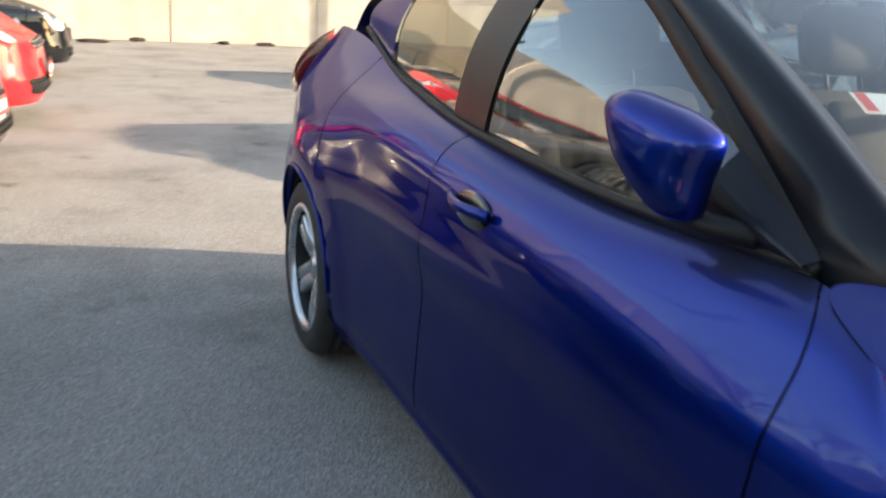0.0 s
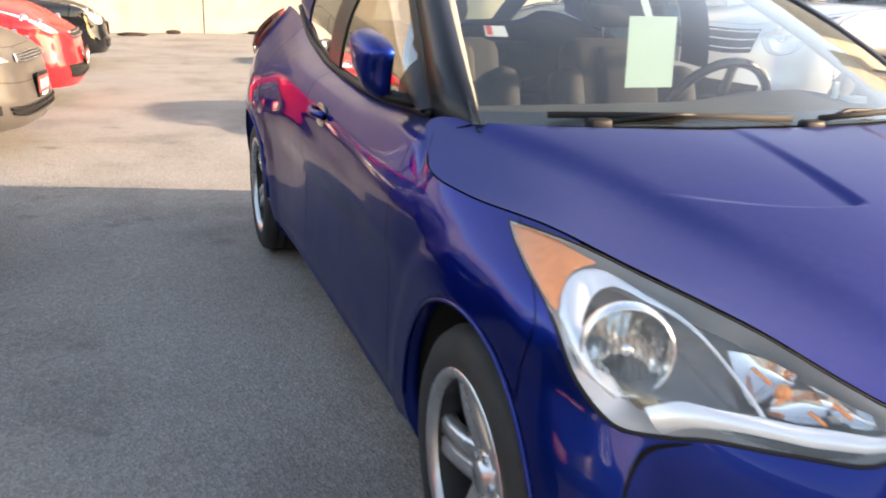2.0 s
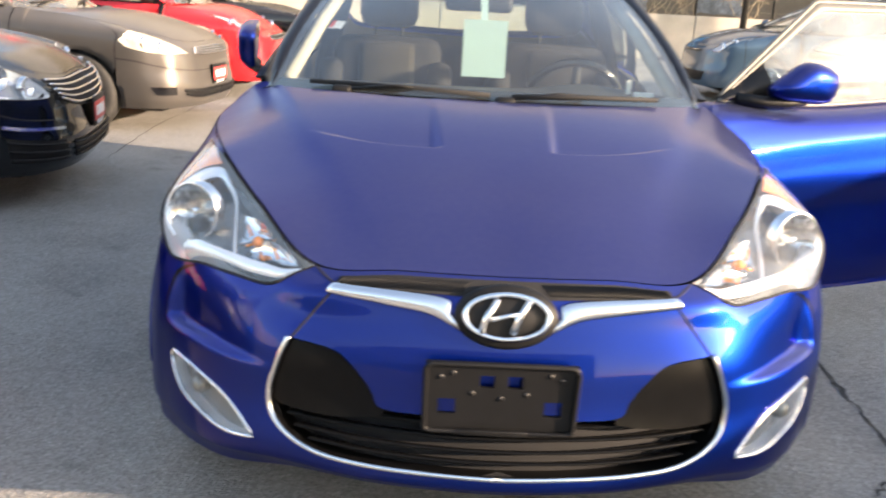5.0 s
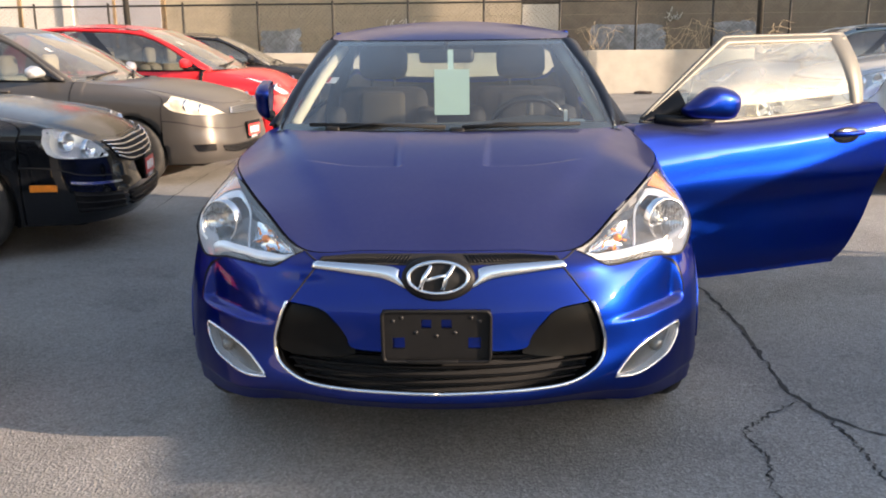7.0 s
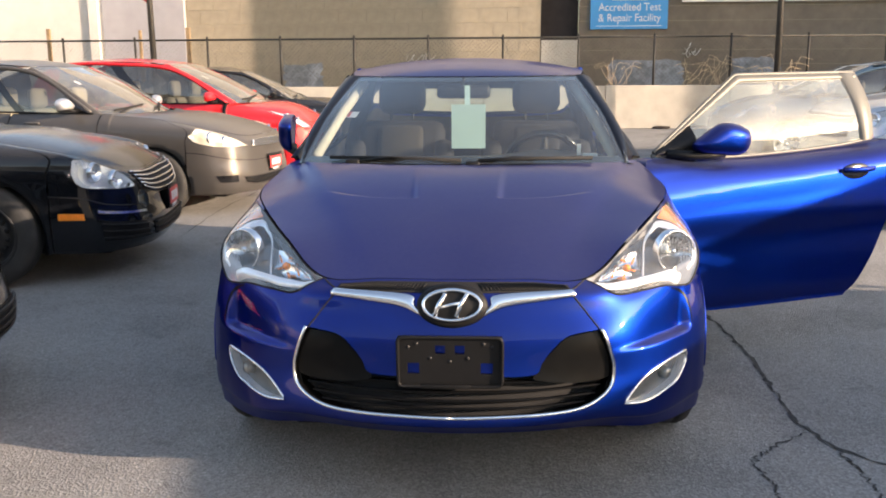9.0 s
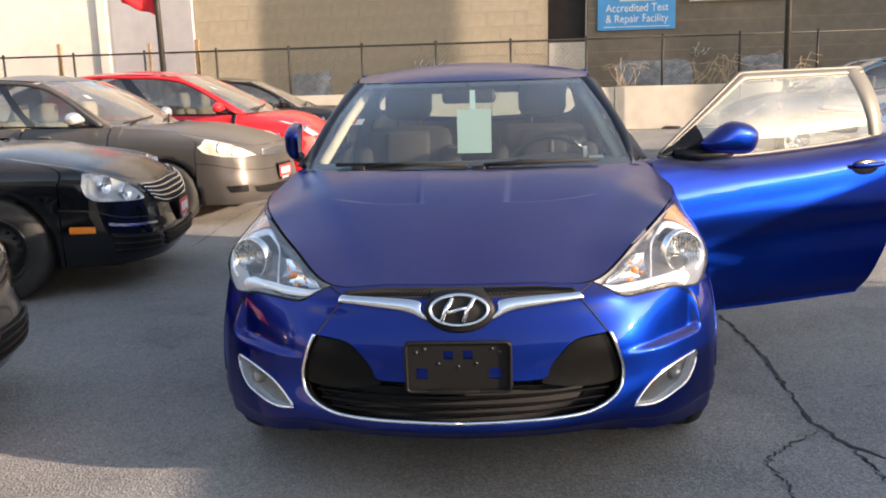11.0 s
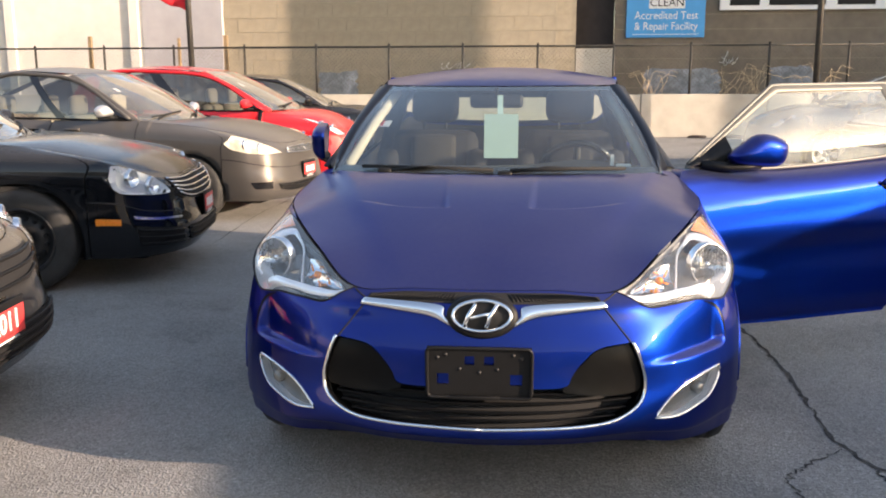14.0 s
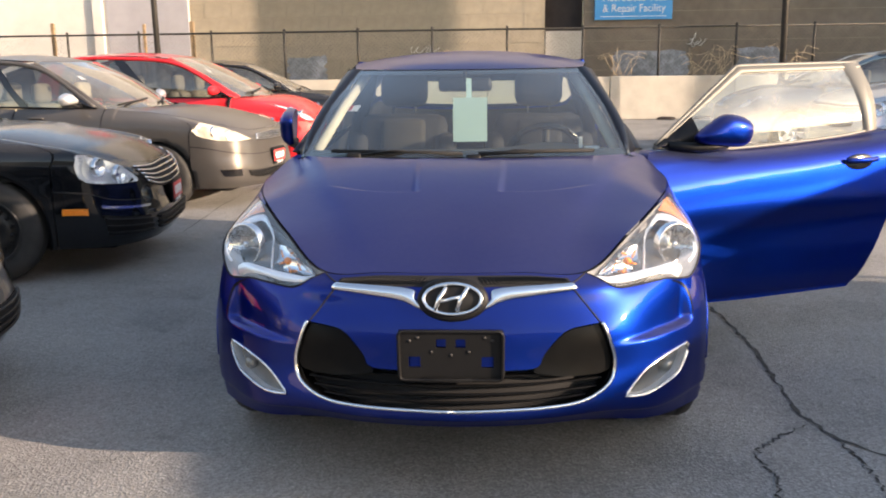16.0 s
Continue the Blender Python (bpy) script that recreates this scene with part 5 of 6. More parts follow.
for a in (0, 180, 270):
    tube(bm, [q @ Vector((0.05 * math.cos(radians(a)), 0.05 * math.sin(radians(a)), 0)), q @ Vector((0.18 * math.cos(radians(a)), 0.18 * math.sin(radians(a)), 0))], 0.016, seg=6)
part("wheel_hub", bm, M_DASH, sw)
bm = bmesh.new()
box(bm, (-0.66, 1.5, 0.22), (0.66, 3.7, 0.30), 0.02)
part("cabin_floor", bm, M_SEATDARK, car)
bm = bmesh.new()
box(bm, (-0.14, 1.6, 0.3), (0.14, 2.5, 0.55), 0.04)
part("centre_console", bm, M_DASH, car)
# Headliner in the same darkened tan, its shade in the colour.
bm = bmesh.new()
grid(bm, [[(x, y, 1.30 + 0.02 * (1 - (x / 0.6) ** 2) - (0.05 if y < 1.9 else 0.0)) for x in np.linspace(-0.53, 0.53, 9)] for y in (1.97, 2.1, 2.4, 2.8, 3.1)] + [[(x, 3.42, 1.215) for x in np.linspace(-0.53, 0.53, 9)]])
part("headliner", bm, M_TANSHADED, car)
for side in (1, -1):
    bm = bmesh.new()
    tube(bm, [(side * 0.645, 1.34, 0.95), (side * 0.575, 1.68, 1.13), (side * 0.51, 1.96, 1.26)], 0.024, seg=8)
    part("pillar_trim", bm, M_TRIM, car)
    bm = bmesh.new()
    tube(bm, [(side * 0.66, 2.52, 0.35), (side * 0.67, 2.55, 0.9), (side * 0.56, 2.58, 1.30)], 0.045, seg=8)
    part("pillar_trim", bm, M_SEATDARK, car)
rm = new("rear_view_mirror")
rm.parent = car
bm = bmesh.new()
box(bm, (-0.135, 1.715, 1.19), (0.115, 1.745, 1.255), 0.018)
part("mirror_shell", bm, M_PLASTIC, rm)
bm = bmesh.new()
tube(bm, [(-0.01, 1.70, 1.28), (-0.01, 1.72, 1.24)], 0.010, seg=8)
part("mirror_stem", bm, M_PLASTIC, rm)
bm = bmesh.new()
pm2 = Matrix.Translation((0.015, 1.62, 1.065)) @ Matrix.Rotation(radians(-2), 4, "X")
pts = [[pm2 @ Vector((-0.078 + 0.156 * i / 6, 0.0, -0.1 + 0.2 * j / 6)) for i in range(7)] for j in range(7)]
shell(bm, pts, 0.0008)
paper = part("hanging_paper", bm, M_PAPER, smooth=False)
tagged(paper, "blank pale green paper sheet hanging from rear-view mirror", "paper")
bm = bmesh.new()
grid(bm, [[(-0.005, 1.70, 1.25), (0.02, 1.70, 1.25)], [(-0.002, 1.622, 1.14), (0.023, 1.622, 1.14)]])
part("tape_strip", bm, M_PAPER, paper)
bm = bmesh.new()
P0 = lambda u, v: (sb(u) * (1 - v) + st(u) * v) + Vector((0, 0.012, -0.006))
grid(bm, [[P0(0.065, 0.50), P0(0.105, 0.50)], [P0(0.068, 0.57), P0(0.107, 0.57)]])
stk = part("windscreen_sticker", bm, M_STICKER)
tagged(stk, "small white and red sticker inside windscreen", "sticker")
bm = bmesh.new()
grid(bm, [[P0(0.067, 0.505) + Vector((0, -0.003, 0.002)), P0(0.078, 0.505) + Vector((0, -0.003, 0.002))], [P0(0.069, 0.565) + Vector((0, -0.003, 0.002)), P0(0.080, 0.565) + Vector((0, -0.003, 0.002))]])
part("sticker_mark", bm, M_STICKERRED, stk)


# ---- parked cars ----
def sedan_cols(L, w, nose, hood, belt, fw, rw, df, dm, db, tailz, bulk=0.0, lean=0.12, high=0.0):
    """Skirt columns of an ordinary car: length, half width, bonnet heights, belt height and the stops along its side."""
    def rows(lo, mid, top):
        return tuple((lo + (top - lo) * t, d) for t, d in zip((0.0, 0.13, 0.32, 0.52, 0.72, 0.88), mid))
    z0 = 0.20 + high
    f = (0.05, 0.01, 0.0, 0.02, 0.035, 0.06)
    s = (0.06, 0.02, 0.0, 0.0, 0.0, 0.03)
    t = (0.06, 0.02, 0.0, 0.01, 0.03, 0.05)

    def tz(y):
        u = min(max((y - lean) / (df - lean), 0), 1)
        return nose + (belt - 0.015 - nose) * (1 - (1 - u) ** 1.9)

    def top(x, y):
        return (x * w, y, tz(y))

    return columns([
        (0.0, 0.0, 0, rows(z0, f, nose), (0, lean, nose)),
        (0.45 * w, 0.02, 7, rows(z0, f, nose), (0.40 * w, lean + 0.02, nose)),
        (0.74 * w, 0.11, 26, rows(z0, f, tz(lean + 0.12)), top(0.63, lean + 0.12)),
        (0.90 * w, 0.25, 52, rows(z0, f, tz(lean + 0.32)), top(0.74, lean + 0.32)),
        (0.97 * w, 0.45, 75, rows(z0, s, tz(fw - 0.1)), top(0.80, fw - 0.10)),
        (1.0 * w, fw, 88, rows(z0, s, tz(fw + 0.15)), top(0.83, fw + 0.15)),
        (1.0 * w, fw + 0.4, 90, rows(z0, s, tz(fw + 0.45)), top(0.85, fw + 0.42)),
        (1.0 * w, df, 90, rows(z0, s, belt), (0.86 * w, df, belt)),
        (1.0 * w, dm, 90, rows(z0, s, belt), (0.87 * w, dm, belt)),
        (1.0 * w, db, 90, rows(z0, s, belt + 0.02), (0.86 * w, db, belt + 0.02)),
        (1.0 * w, rw + 0.1, 92, rows(z0, s, belt + 0.03), (0.82 * w, rw + 0.1, belt + 0.03)),
        (0.95 * w, L - 0.35, 112, rows(z0 + 0.04, t, tailz), (0.76 * w, L - 0.45, tailz)),
        (0.78 * w, L - 0.10, 145, rows(z0 + 0.05, t, tailz), (0.64 * w, L - 0.22, tailz)),
        (0.42 * w, L - 0.02, 168, rows(z0 + 0.05, t, tailz), (0.36 * w, L - 0.12, tailz)),
        (0.0, L, 180, rows(z0 + 0.05, t, tailz), (0, L - 0.10, tailz)),
    ])


def dealer_plate(parent, x0, y, z, year, side_dark=False):
    """A red dealer plate with a white year and small bars, on the nose."""
    p = new("dealer_plate")
    p.parent = parent
    bm = bmesh.new()
    box(bm, (-0.16, y - 0.012, z - 0.085), (0.16, y - 0.002, z + 0.085), 0.004)
    part("plate_frame", bm, M_PLASTIC, p)
    bm = bmesh.new()
    box(bm, (-0.15, y - 0.016, z - 0.055), (0.15, y - 0.012, z + 0.055), 0.002)
    part("plate_face", bm, M_REDPLATE, p)
    if year:
        cu = bpy.data.curves.new("plate_text", "FONT")
        cu.body, cu.size, cu.align_x, cu.align_y, cu.extrude, cu.offset = year, 0.105, "CENTER", "CENTER", 0.001, 0.002
        t = new("plate_text", cu)
        t.parent = p
        t.matrix_basis = Matrix.Translation((0, y - 0.018, z + 0.005)) @ Matrix.Rotation(radians(90), 4, "X")
        cu.materials.append(M_WHITE)
    else:
        for k in range(3):
            bm = bmesh.new()
            box(bm, (-0.11 + 0.08 * k, y - 0.019, z - 0.03), (-0.05 + 0.08 * k, y - 0.016, z + 0.03), 0.001)
            part("text_bar", bm, M_WHITE, p)
    for k, (a, b) in enumerate(((-0.08, 0.10), (-0.09, 0.08))):
        bm = bmesh.new()
        box(bm, (a, y - 0.0145, z - 0.066 - 0.012 * k), (b, y - 0.012, z - 0.059 - 0.012 * k))
        part("text_bar", bm, M_WHITE, p)


def parked(name, label, paintm, m, cols, P, lamp, grille, plate=None, wheel_style="ten", seatm=None, amber=False, tall=0.0):
    """A parked car in its own axes, set down by m."""
    ob = thing(name, label, "car", "parked cars", m)
    b = Body(cols)
    up, lo = lamp
    P = dict(dict(holes=[outline(up, lo, 24)], gap=0.02, hood_n=24, fine=1, hood_front=1.6, split=True, tail_bulge=0.02, roof_crown=0.04, glass_mat=M_DARKGLASS, screen_mat=M_DUSTYSCREEN), **P)
    _, slow, shigh = car_shell(ob, b, P, paintm)
    pane = lambda u, v: slow(u) * (1 - v) + shigh(u) * v + Vector((0, -0.010, 0.014))
    for u0, u1 in ((0.10, 0.46), (0.50, 0.88)):
        wiper = new("wiper")
        wiper.parent = ob
        bm = bmesh.new()
        tube(bm, [pane(u0 + (u1 - u0) * k / 8, 0.05 + 0.10 * k / 8) for k in range(9)], 0.008, seg=6, flat=1.3)
        part("wiper_blade", bm, M_GAP, wiper)
        bm = bmesh.new()
        tube(bm, [pane(u0 + 0.02, 0.0), pane(u0 + 0.10, 0.055), pane((u0 + u1) / 2, 0.11)], 0.007, seg=6)
        part("wiper_arm", bm, M_PLASTIC, wiper)
    bm = bmesh.new()
    sticker = P.get("sticker", (0.16, 0.20, 0.60, 0.68))
    grid(bm, [[pane(u, v) + Vector((0, 0.006, -0.008)) for u in sticker[:2]] for v in sticker[2:]])
    part("windscreen_sticker", bm, P.get("sticker_mat", M_STICKER), ob, "small paper sticker on the windscreen")
    for side in (1, -1):
        l = lamp_unit(ob, b, up, lo, side, 0.05, M_LAMPWHITE, 16, lensm=P.get("lamp_lens"))
        ca = sum(p[0] for p in up + lo) / len(up + lo)
        cb = sum(p[1] for p in up + lo) / len(up + lo)
        S = lambda a, bb, o=0.0: (lambda p: p if side > 0 else flip(p))(b.at(a, bb, o))
        for da in (-0.45, 0.4):
            bowl(l, S(ca + da, cb + 0.05, -0.02), Vector((side * 0.35, -1, 0)), 0.055, 0.03, 4)
        if amber:
            part("amber_marker", patch(b, [(ca + 0.75, cb + 0.35), (ca + 1.05, cb + 0.35)], [(ca + 0.75, cb - 0.35), (ca + 1.05, cb - 0.2)], 8, 4, -0.006, side=side), M_AMBER, l)
        wx = P["track"] - 0.085
        for y in (P["fw"], P["rw"]):
            wheel(ob, side * wx, y, P["wz"], P["wz"], 0.20, P["rim"], wheel_style, side, 13)
        yb = P["side"]["low"][0]
        mirror(ob, (side * (yb[0] + 0.15), yb[1] + 0.20, yb[2] + 0.09), (side, 0.15, 0), (0.1 * side, -1, 0), (side * (yb[0] - 0.01), yb[1] + 0.16, yb[2] + 0.03), P.get("mirror_mat", paintm), (0.105, 0.062, 0.07))
        for a0 in (8.0 - 0.28, 9.0 - 0.28):
            c = S(a0, 5.0, 0.008)
            bm = bmesh.new()
            tube(bm, [c + Vector((side * 0.014 * math.sin(math.pi * k / 6), -0.08 + 0.16 * k / 6, 0)) for k in range(7)], 0.011, seg=6)
            part("door_handle", bm, paintm, ob)
        part("tail_lamp", patch(b, [(11.3, 5.6), (12.2, 5.6)], [(11.3, 4.2), (12.2, 4.2)], 8, 4, 0.005, side=side), M_REDLENS, ob)
    for kind, u, l2, off, material, slats in grille:
        for side in (1, -1):
            part(kind, patch(b, u, l2, 16, 5, off, side=side), material, ob)
            for k in range(slats):
                t = (k + 0.5) / slats
                bm = bmesh.new()
                pts = [(lambda p: p if side > 0 else flip(p))(b.at(*(np.array(x) * (1 - t) + np.array(y) * t), off + 0.008)) for x, y in zip(chain(u, 14), chain(l2, 14))]
                tube(bm, pts, 0.007, seg=6)
                part("grille_bar", bm, M_PLASTIC if kind == "bumper_intake" else M_SATIN, ob)
    # seats behind the glass
    sy = P["side"]["low"][0][1] + 0.75
    zt = P["side"]["high"][3][2]
    for x in (-0.36, 0.36):
        for y in (sy, sy + 0.85):
            s = new("car_seat")
            s.parent = ob
            bm = bmesh.new()
            box(bm, (x - 0.24, y, 0.45 + tall), (x + 0.24, y + 0.16, zt - 0.40), 0.06)
            part("backrest", bm, seatm or M_SEATBEIGE, s)
            bm = bmesh.new()
            box(bm, (x - 0.12, y + 0.03, zt - 0.40), (x + 0.12, y + 0.13, zt - 0.20), 0.045)
            part("headrest", bm, seatm or M_SEATBEIGE, s)
    q = P["side"]["low"][0]
    bm = bmesh.new()
    grid(bm, [[(x, q[1] + dy, q[2] + dz) for x in (-0.62, 0, 0.62)] for dy, dz in ((-0.15, -0.03), (0.15, 0.0), (0.3, -0.05), (0.3, -0.35))])
    part("dashboard", bm, M_DASH, ob)
    if plate is not None:
        y, z, year = plate
        dealer_plate(ob, 0, y, z, year)
    return ob


def cabin(w, cy, hoodz, ty, rooft, roof_end, tail, belt, rise=0.0):
    """Numbers of glass and roof for a closed car: half width, cowl, screen top, roof height, roof end, tail and belt."""
    wl = 0.86 * w
    wr = 0.66 * w
    rt = rooft - 0.05
    return dict(
        cowl=(cy - 0.12, hoodz), screen_low=((cy - 0.10, hoodz + 0.005), (wl * 0.93, cy + 0.12, hoodz)),
        screen_top=((ty, rt - 0.01), (wr, ty + 0.12, rt - 0.01)),
        roof_back=(roof_end, rt + 0.01, (wr * 0.95, roof_end - 0.03, rt - 0.01)),
        rail=((wr, ty + 0.126, rt - 0.006), (wr + 0.015, (ty + roof_end) / 2, rt + 0.02), (wr * 0.95, roof_end - 0.03, rt - 0.01)),
        side=dict(
            low=((wl, cy + 0.18, belt), (wl, cy + 0.6, belt), (wl + 0.005, (cy + roof_end) / 2, belt + 0.01), (wl, roof_end - 0.25, belt + 0.02), (wl - 0.03, min(tail - 0.25, roof_end + 0.35), belt + 0.03)),
            high=((wl - 0.02, cy + 0.22, belt + 0.01), (wr + 0.035, ty + 0.02, rt - 0.09), (wr + 0.03, (ty + roof_end) / 2, rt - 0.01), (wr + 0.02, roof_end - 0.28, rt - 0.02), (wr + 0.0, min(tail - 0.3, roof_end + 0.12), rt - 0.14)),
            cuts=((0.0, 0.10, "pillar"), (0.10, 0.46, "door_glass"), (0.46, 0.51, "pillar"), (0.51, 0.80, "rear_glass"), (0.80, 1.0, "rear_pillar"))),
        pillar_low=(wl, cy, hoodz),
    )


def facing(x, y, deg):
    """The nose at (x, y), pointing deg degrees from -y towards +x."""
    return Matrix.Translation((x, y, 0)) @ Matrix.Rotation(radians(deg), 4, "Z")


LAMP_A = ([(1.6, 5.0), (2.3, 5.5), (3.1, 5.7), (4.0, 5.6)], [(1.6, 5.0), (2.0, 3.9), (2.9, 3.8), (3.7, 4.7), (4.0, 5.6)])
LAMP_J = ([(1.8, 4.4), (2.1, 5.0), (2.5, 5.4), (3.0, 5.5), (4.05, 4.8)], [(1.8, 4.4), (1.9, 4.15), (3.05, 3.75), (3.8, 3.5), (3.98, 4.0), (4.05, 4.8)])
LAMP_T = ([(1.35, 4.65), (1.9, 5.25), (2.6, 5.62), (3.4, 5.6), (4.0, 5.1), (4.26, 4.45)], [(1.35, 4.65), (2.0, 4.35), (2.6, 4.15), (3.3, 3.98), (4.0, 3.98), (4.26, 4.45)])
LAMP_C = ([(2.0, 4.7), (2.6, 5.5), (3.3, 5.85), (4.2, 5.8)], [(2.0, 4.7), (2.7, 4.4), (3.4, 4.7), (4.0, 5.3), (4.2, 5.8)])
GR_MID = ([(1.4, 5.3), (0.8, 5.35), (0.0, 5.35)], [(1.1, 3.9), (0.7, 3.6), (0.0, 3.5)])
GR_LOW = ([(1.9, 2.2), (1.0, 2.3), (0.0, 2.3)], [(1.7, 1.1), (1.0, 1.0), (0.0, 1.0)])


def base(L, w, nose, hood, belt, fw, rw, df, dm, db, tailz, cy, ty, roof, roof_end, wz=0.31, rim=0.20, arch=0.345, high=0.0, lean=0.12, **more):
    cols = sedan_cols(L, w, nose, hood, belt, fw, rw, df, dm, db, tailz, lean=lean, high=high)
    P = dict(cabin(w, cy, hood + 0.01, ty, roof, roof_end, L, belt), a=(4.3, 7.0, 8.0, 9.0, 11.2, 14.0), fw=fw, rw=rw, wz=wz, rim=rim, arch=arch, track=w - 0.005, floor=0.2 + high, len=L, crown=(0.045, 0.02), tail_a=2.0)
    P.update(more)
    return cols, P


cols, P = base(4.55, 0.88, 0.70, 0.93, 0.96, 1.00, 3.58, 1.45, 2.4, 3.2, 1.03, 1.35, 2.15, 1.46, 3.35, wz=0.33, arch=0.37, rim=0.21)
parked("black_sedan", "glossy black sedan with chrome slatted grille and steel wheels", M_BLACKPAINT, facing(-2.18, 3.75, 100), cols, P, LAMP_J,
       [("grille", [(1.85, 5.4), (1.0, 5.72), (0.0, 5.85)], [(1.4, 4.15), (0.85, 3.75), (0.0, 3.5)], 0.003, M_GAP, 5), ("bumper_intake", [(3.35, 2.1), (2.5, 2.08), (1.6, 2.05)], [(3.2, 1.0), (2.4, 0.98), (1.45, 0.95)], 0.003, M_PLASTIC, 3), ("bumper_intake", [(1.3, 2.0), (0.0, 2.0)], [(1.2, 0.95), (0.0, 0.95)], 0.003, M_PLASTIC, 3), ("chrome_strip", [(3.4, 2.58), (2.6, 2.64), (1.55, 2.74)], [(3.4, 2.44), (2.6, 2.50), (1.55, 2.60)], 0.010, M_SATIN, 0), ("panel_joint", [(4.3, 3.05), (3.0, 3.0), (1.8, 3.1)], [(4.3, 2.99), (3.0, 2.94), (1.8, 3.04)], 0.002, M_GAP, 0), ("amber_reflector", [(3.8, 2.3), (4.2, 2.28)], [(3.8, 2.0), (4.2, 1.97)], 0.006, M_AMBER, 0)],
       plate=(0.0, 0.47, ""), wheel_style="steel", seatm=M_SEATDARK)
cols, P = base(4.53, 0.85, 0.735, 0.94, 0.96, 0.88, 3.48, 1.45, 2.4, 3.15, 1.0, 1.35, 2.15, 1.47, 3.3, rim=0.19, mirror_mat=M_SILVER, lamp_lens=M_CLOUDLENS)
parked("taupe_sedan", "dusty taupe metallic sedan with clear headlamps", M_TAUPE, facing(-2.07, 6.40, 83), cols, P, LAMP_T,
       [("grille", [(1.0, 5.25), (0.6, 5.35), (0.0, 5.4)], [(1.1, 4.62), (0.5, 4.5), (0.0, 4.48)], 0.004, M_GAP, 4), ("bumper_intake", [(1.8, 1.85), (1.0, 1.85), (0.0, 1.85)], [(1.65, 1.35), (1.0, 1.1), (0.0, 1.05)], 0.003, M_PLASTIC, 2), ("panel_joint", [(4.3, 3.3), (2.5, 3.28), (0.0, 3.3)], [(4.3, 3.24), (2.5, 3.22), (0.0, 3.24)], 0.002, M_GAP, 0), ("bumper_lamp", [(3.24, 1.84), (2.6, 1.92), (2.12, 1.98)], [(3.0, 1.36), (2.6, 1.36), (2.08, 1.42)], 0.004, M_GLOSSBLACK, 0)],
       plate=(0.0, 0.46, ""), amber=True)
cols, P = base(4.0, 0.84, 0.74, 0.98, 0.98, 0.78, 3.23, 1.20, 2.1, 2.95, 1.1, 0.95, 1.85, 1.53, 3.5, rim=0.2, lean=0.16)
parked("red_hatchback", "bright red compact hatchback", M_RED, facing(-1.90, 8.95, 88), cols, P, LAMP_C,
       [("grille", [(1.3, 5.2), (0.6, 5.3), (0.0, 5.3)], [(1.1, 4.5), (0.6, 4.4), (0.0, 4.4)], 0.004, M_GAP, 2), ("bumper_intake", *GR_LOW, 0.003, M_PLASTIC, 2)],
       plate=(-0.01, 0.45, ""), wheel_style="five")
cols, P = base(4.5, 0.88, 0.70, 0.94, 0.96, 0.90, 3.5, 1.45, 2.4, 3.2, 1.03, 1.35, 2.15, 1.46, 3.3)
parked("black_compact", "black sedan parked against the fence side", M_BLACKPAINT, facing(-1.80, 12.9, 99), cols, P, LAMP_A,
       [("grille", *GR_MID, 0.003, M_GAP, 2), ("bumper_intake", *GR_LOW, 0.003, M_PLASTIC, 2)], plate=(0.0, 0.5, ""), wheel_style="five")
cols, P = base(4.45, 0.87, 0.74, 0.98, 0.98, 0.90, 3.6, 1.35, 2.3, 3.15, 1.1, 1.05, 2.0, 1.48, 3.4, rim=0.19, sticker=(0.12, 0.42, 0.55, 0.80), sticker_mat=M_STICKERRED)
parked("grey_blue_hatchback", "grey-blue wedge-shaped hybrid hatchback", M_TEAL, facing(3.55, 11.35, -90), cols, P, LAMP_C,
       [("grille", [(1.2, 5.3), (0.6, 5.35), (0.0, 5.35)], [(1.1, 4.9), (0.6, 4.85), (0.0, 4.85)], 0.004, M_GAP, 1), ("bumper_intake", *GR_LOW, 0.003, M_PLASTIC, 2)], wheel_style="five")
cols, P = base(4.78, 0.95, 0.98, 1.14, 1.16, 0.95, 3.74, 1.55, 2.6, 3.5, 1.2, 1.45, 2.2, 1.75, 4.3, wz=0.37, rim=0.23, arch=0.42, high=0.06)
suv = parked("silver_suv", "large silver sport utility vehicle with wide slatted grille", M_SILVER, facing(3.1, 5.80, -90), cols, P, LAMP_A,
       [("grille", [(1.6, 5.5), (0.8, 5.55), (0.0, 5.55)], [(1.4, 3.9), (0.7, 3.8), (0.0, 3.8)], 0.004, M_GAP, 3), ("bumper_intake", *GR_LOW, 0.003, M_PLASTIC, 2)], wheel_style="five", tall=0.2)
cols, P = base(4.4, 0.87, 0.68, 0.90, 0.94, 0.88, 3.45, 1.45, 2.4, 3.15, 1.0, 1.35, 2.15, 1.46, 3.3)
parked("dark_sedan", "dark grey sedan with red dealer plate reading 2011", M_DARKPAINT, facing(-1.83, 0.60, 96), cols, P, LAMP_A,
       [("bumper_intake", *GR_MID, 0.003, M_GAP, 3), ("bumper_intake", *GR_LOW, 0.003, M_GAP, 4)], plate=(0.0, 0.41, "2011"))

# Unseen SUV copy and sedan, added to shade the ground beside the hatchback.
copy_thing(suv, facing(3.25, 0.45, -90))
more = parked("shade_caster_sedan", "unseen taupe sedan added to shade the ground by the hatchback", M_TAUPE, facing(2.45, -1.33, -90), *base(4.53, 0.85, 0.66, 0.90, 0.94, 0.88, 3.48, 1.45, 2.4, 3.15, 1.0, 1.35, 2.15, 1.47, 3.3, rim=0.19), LAMP_A, [("grille", *GR_MID, 0.003, M_GAP, 3)])


# ---- ground ----
def ground_mat():
    m = mat("asphalt", (0.165, 0.161, 0.156), rough=0.92)
    nt = m.node_tree
    b = nt.nodes["Principled BSDF"]
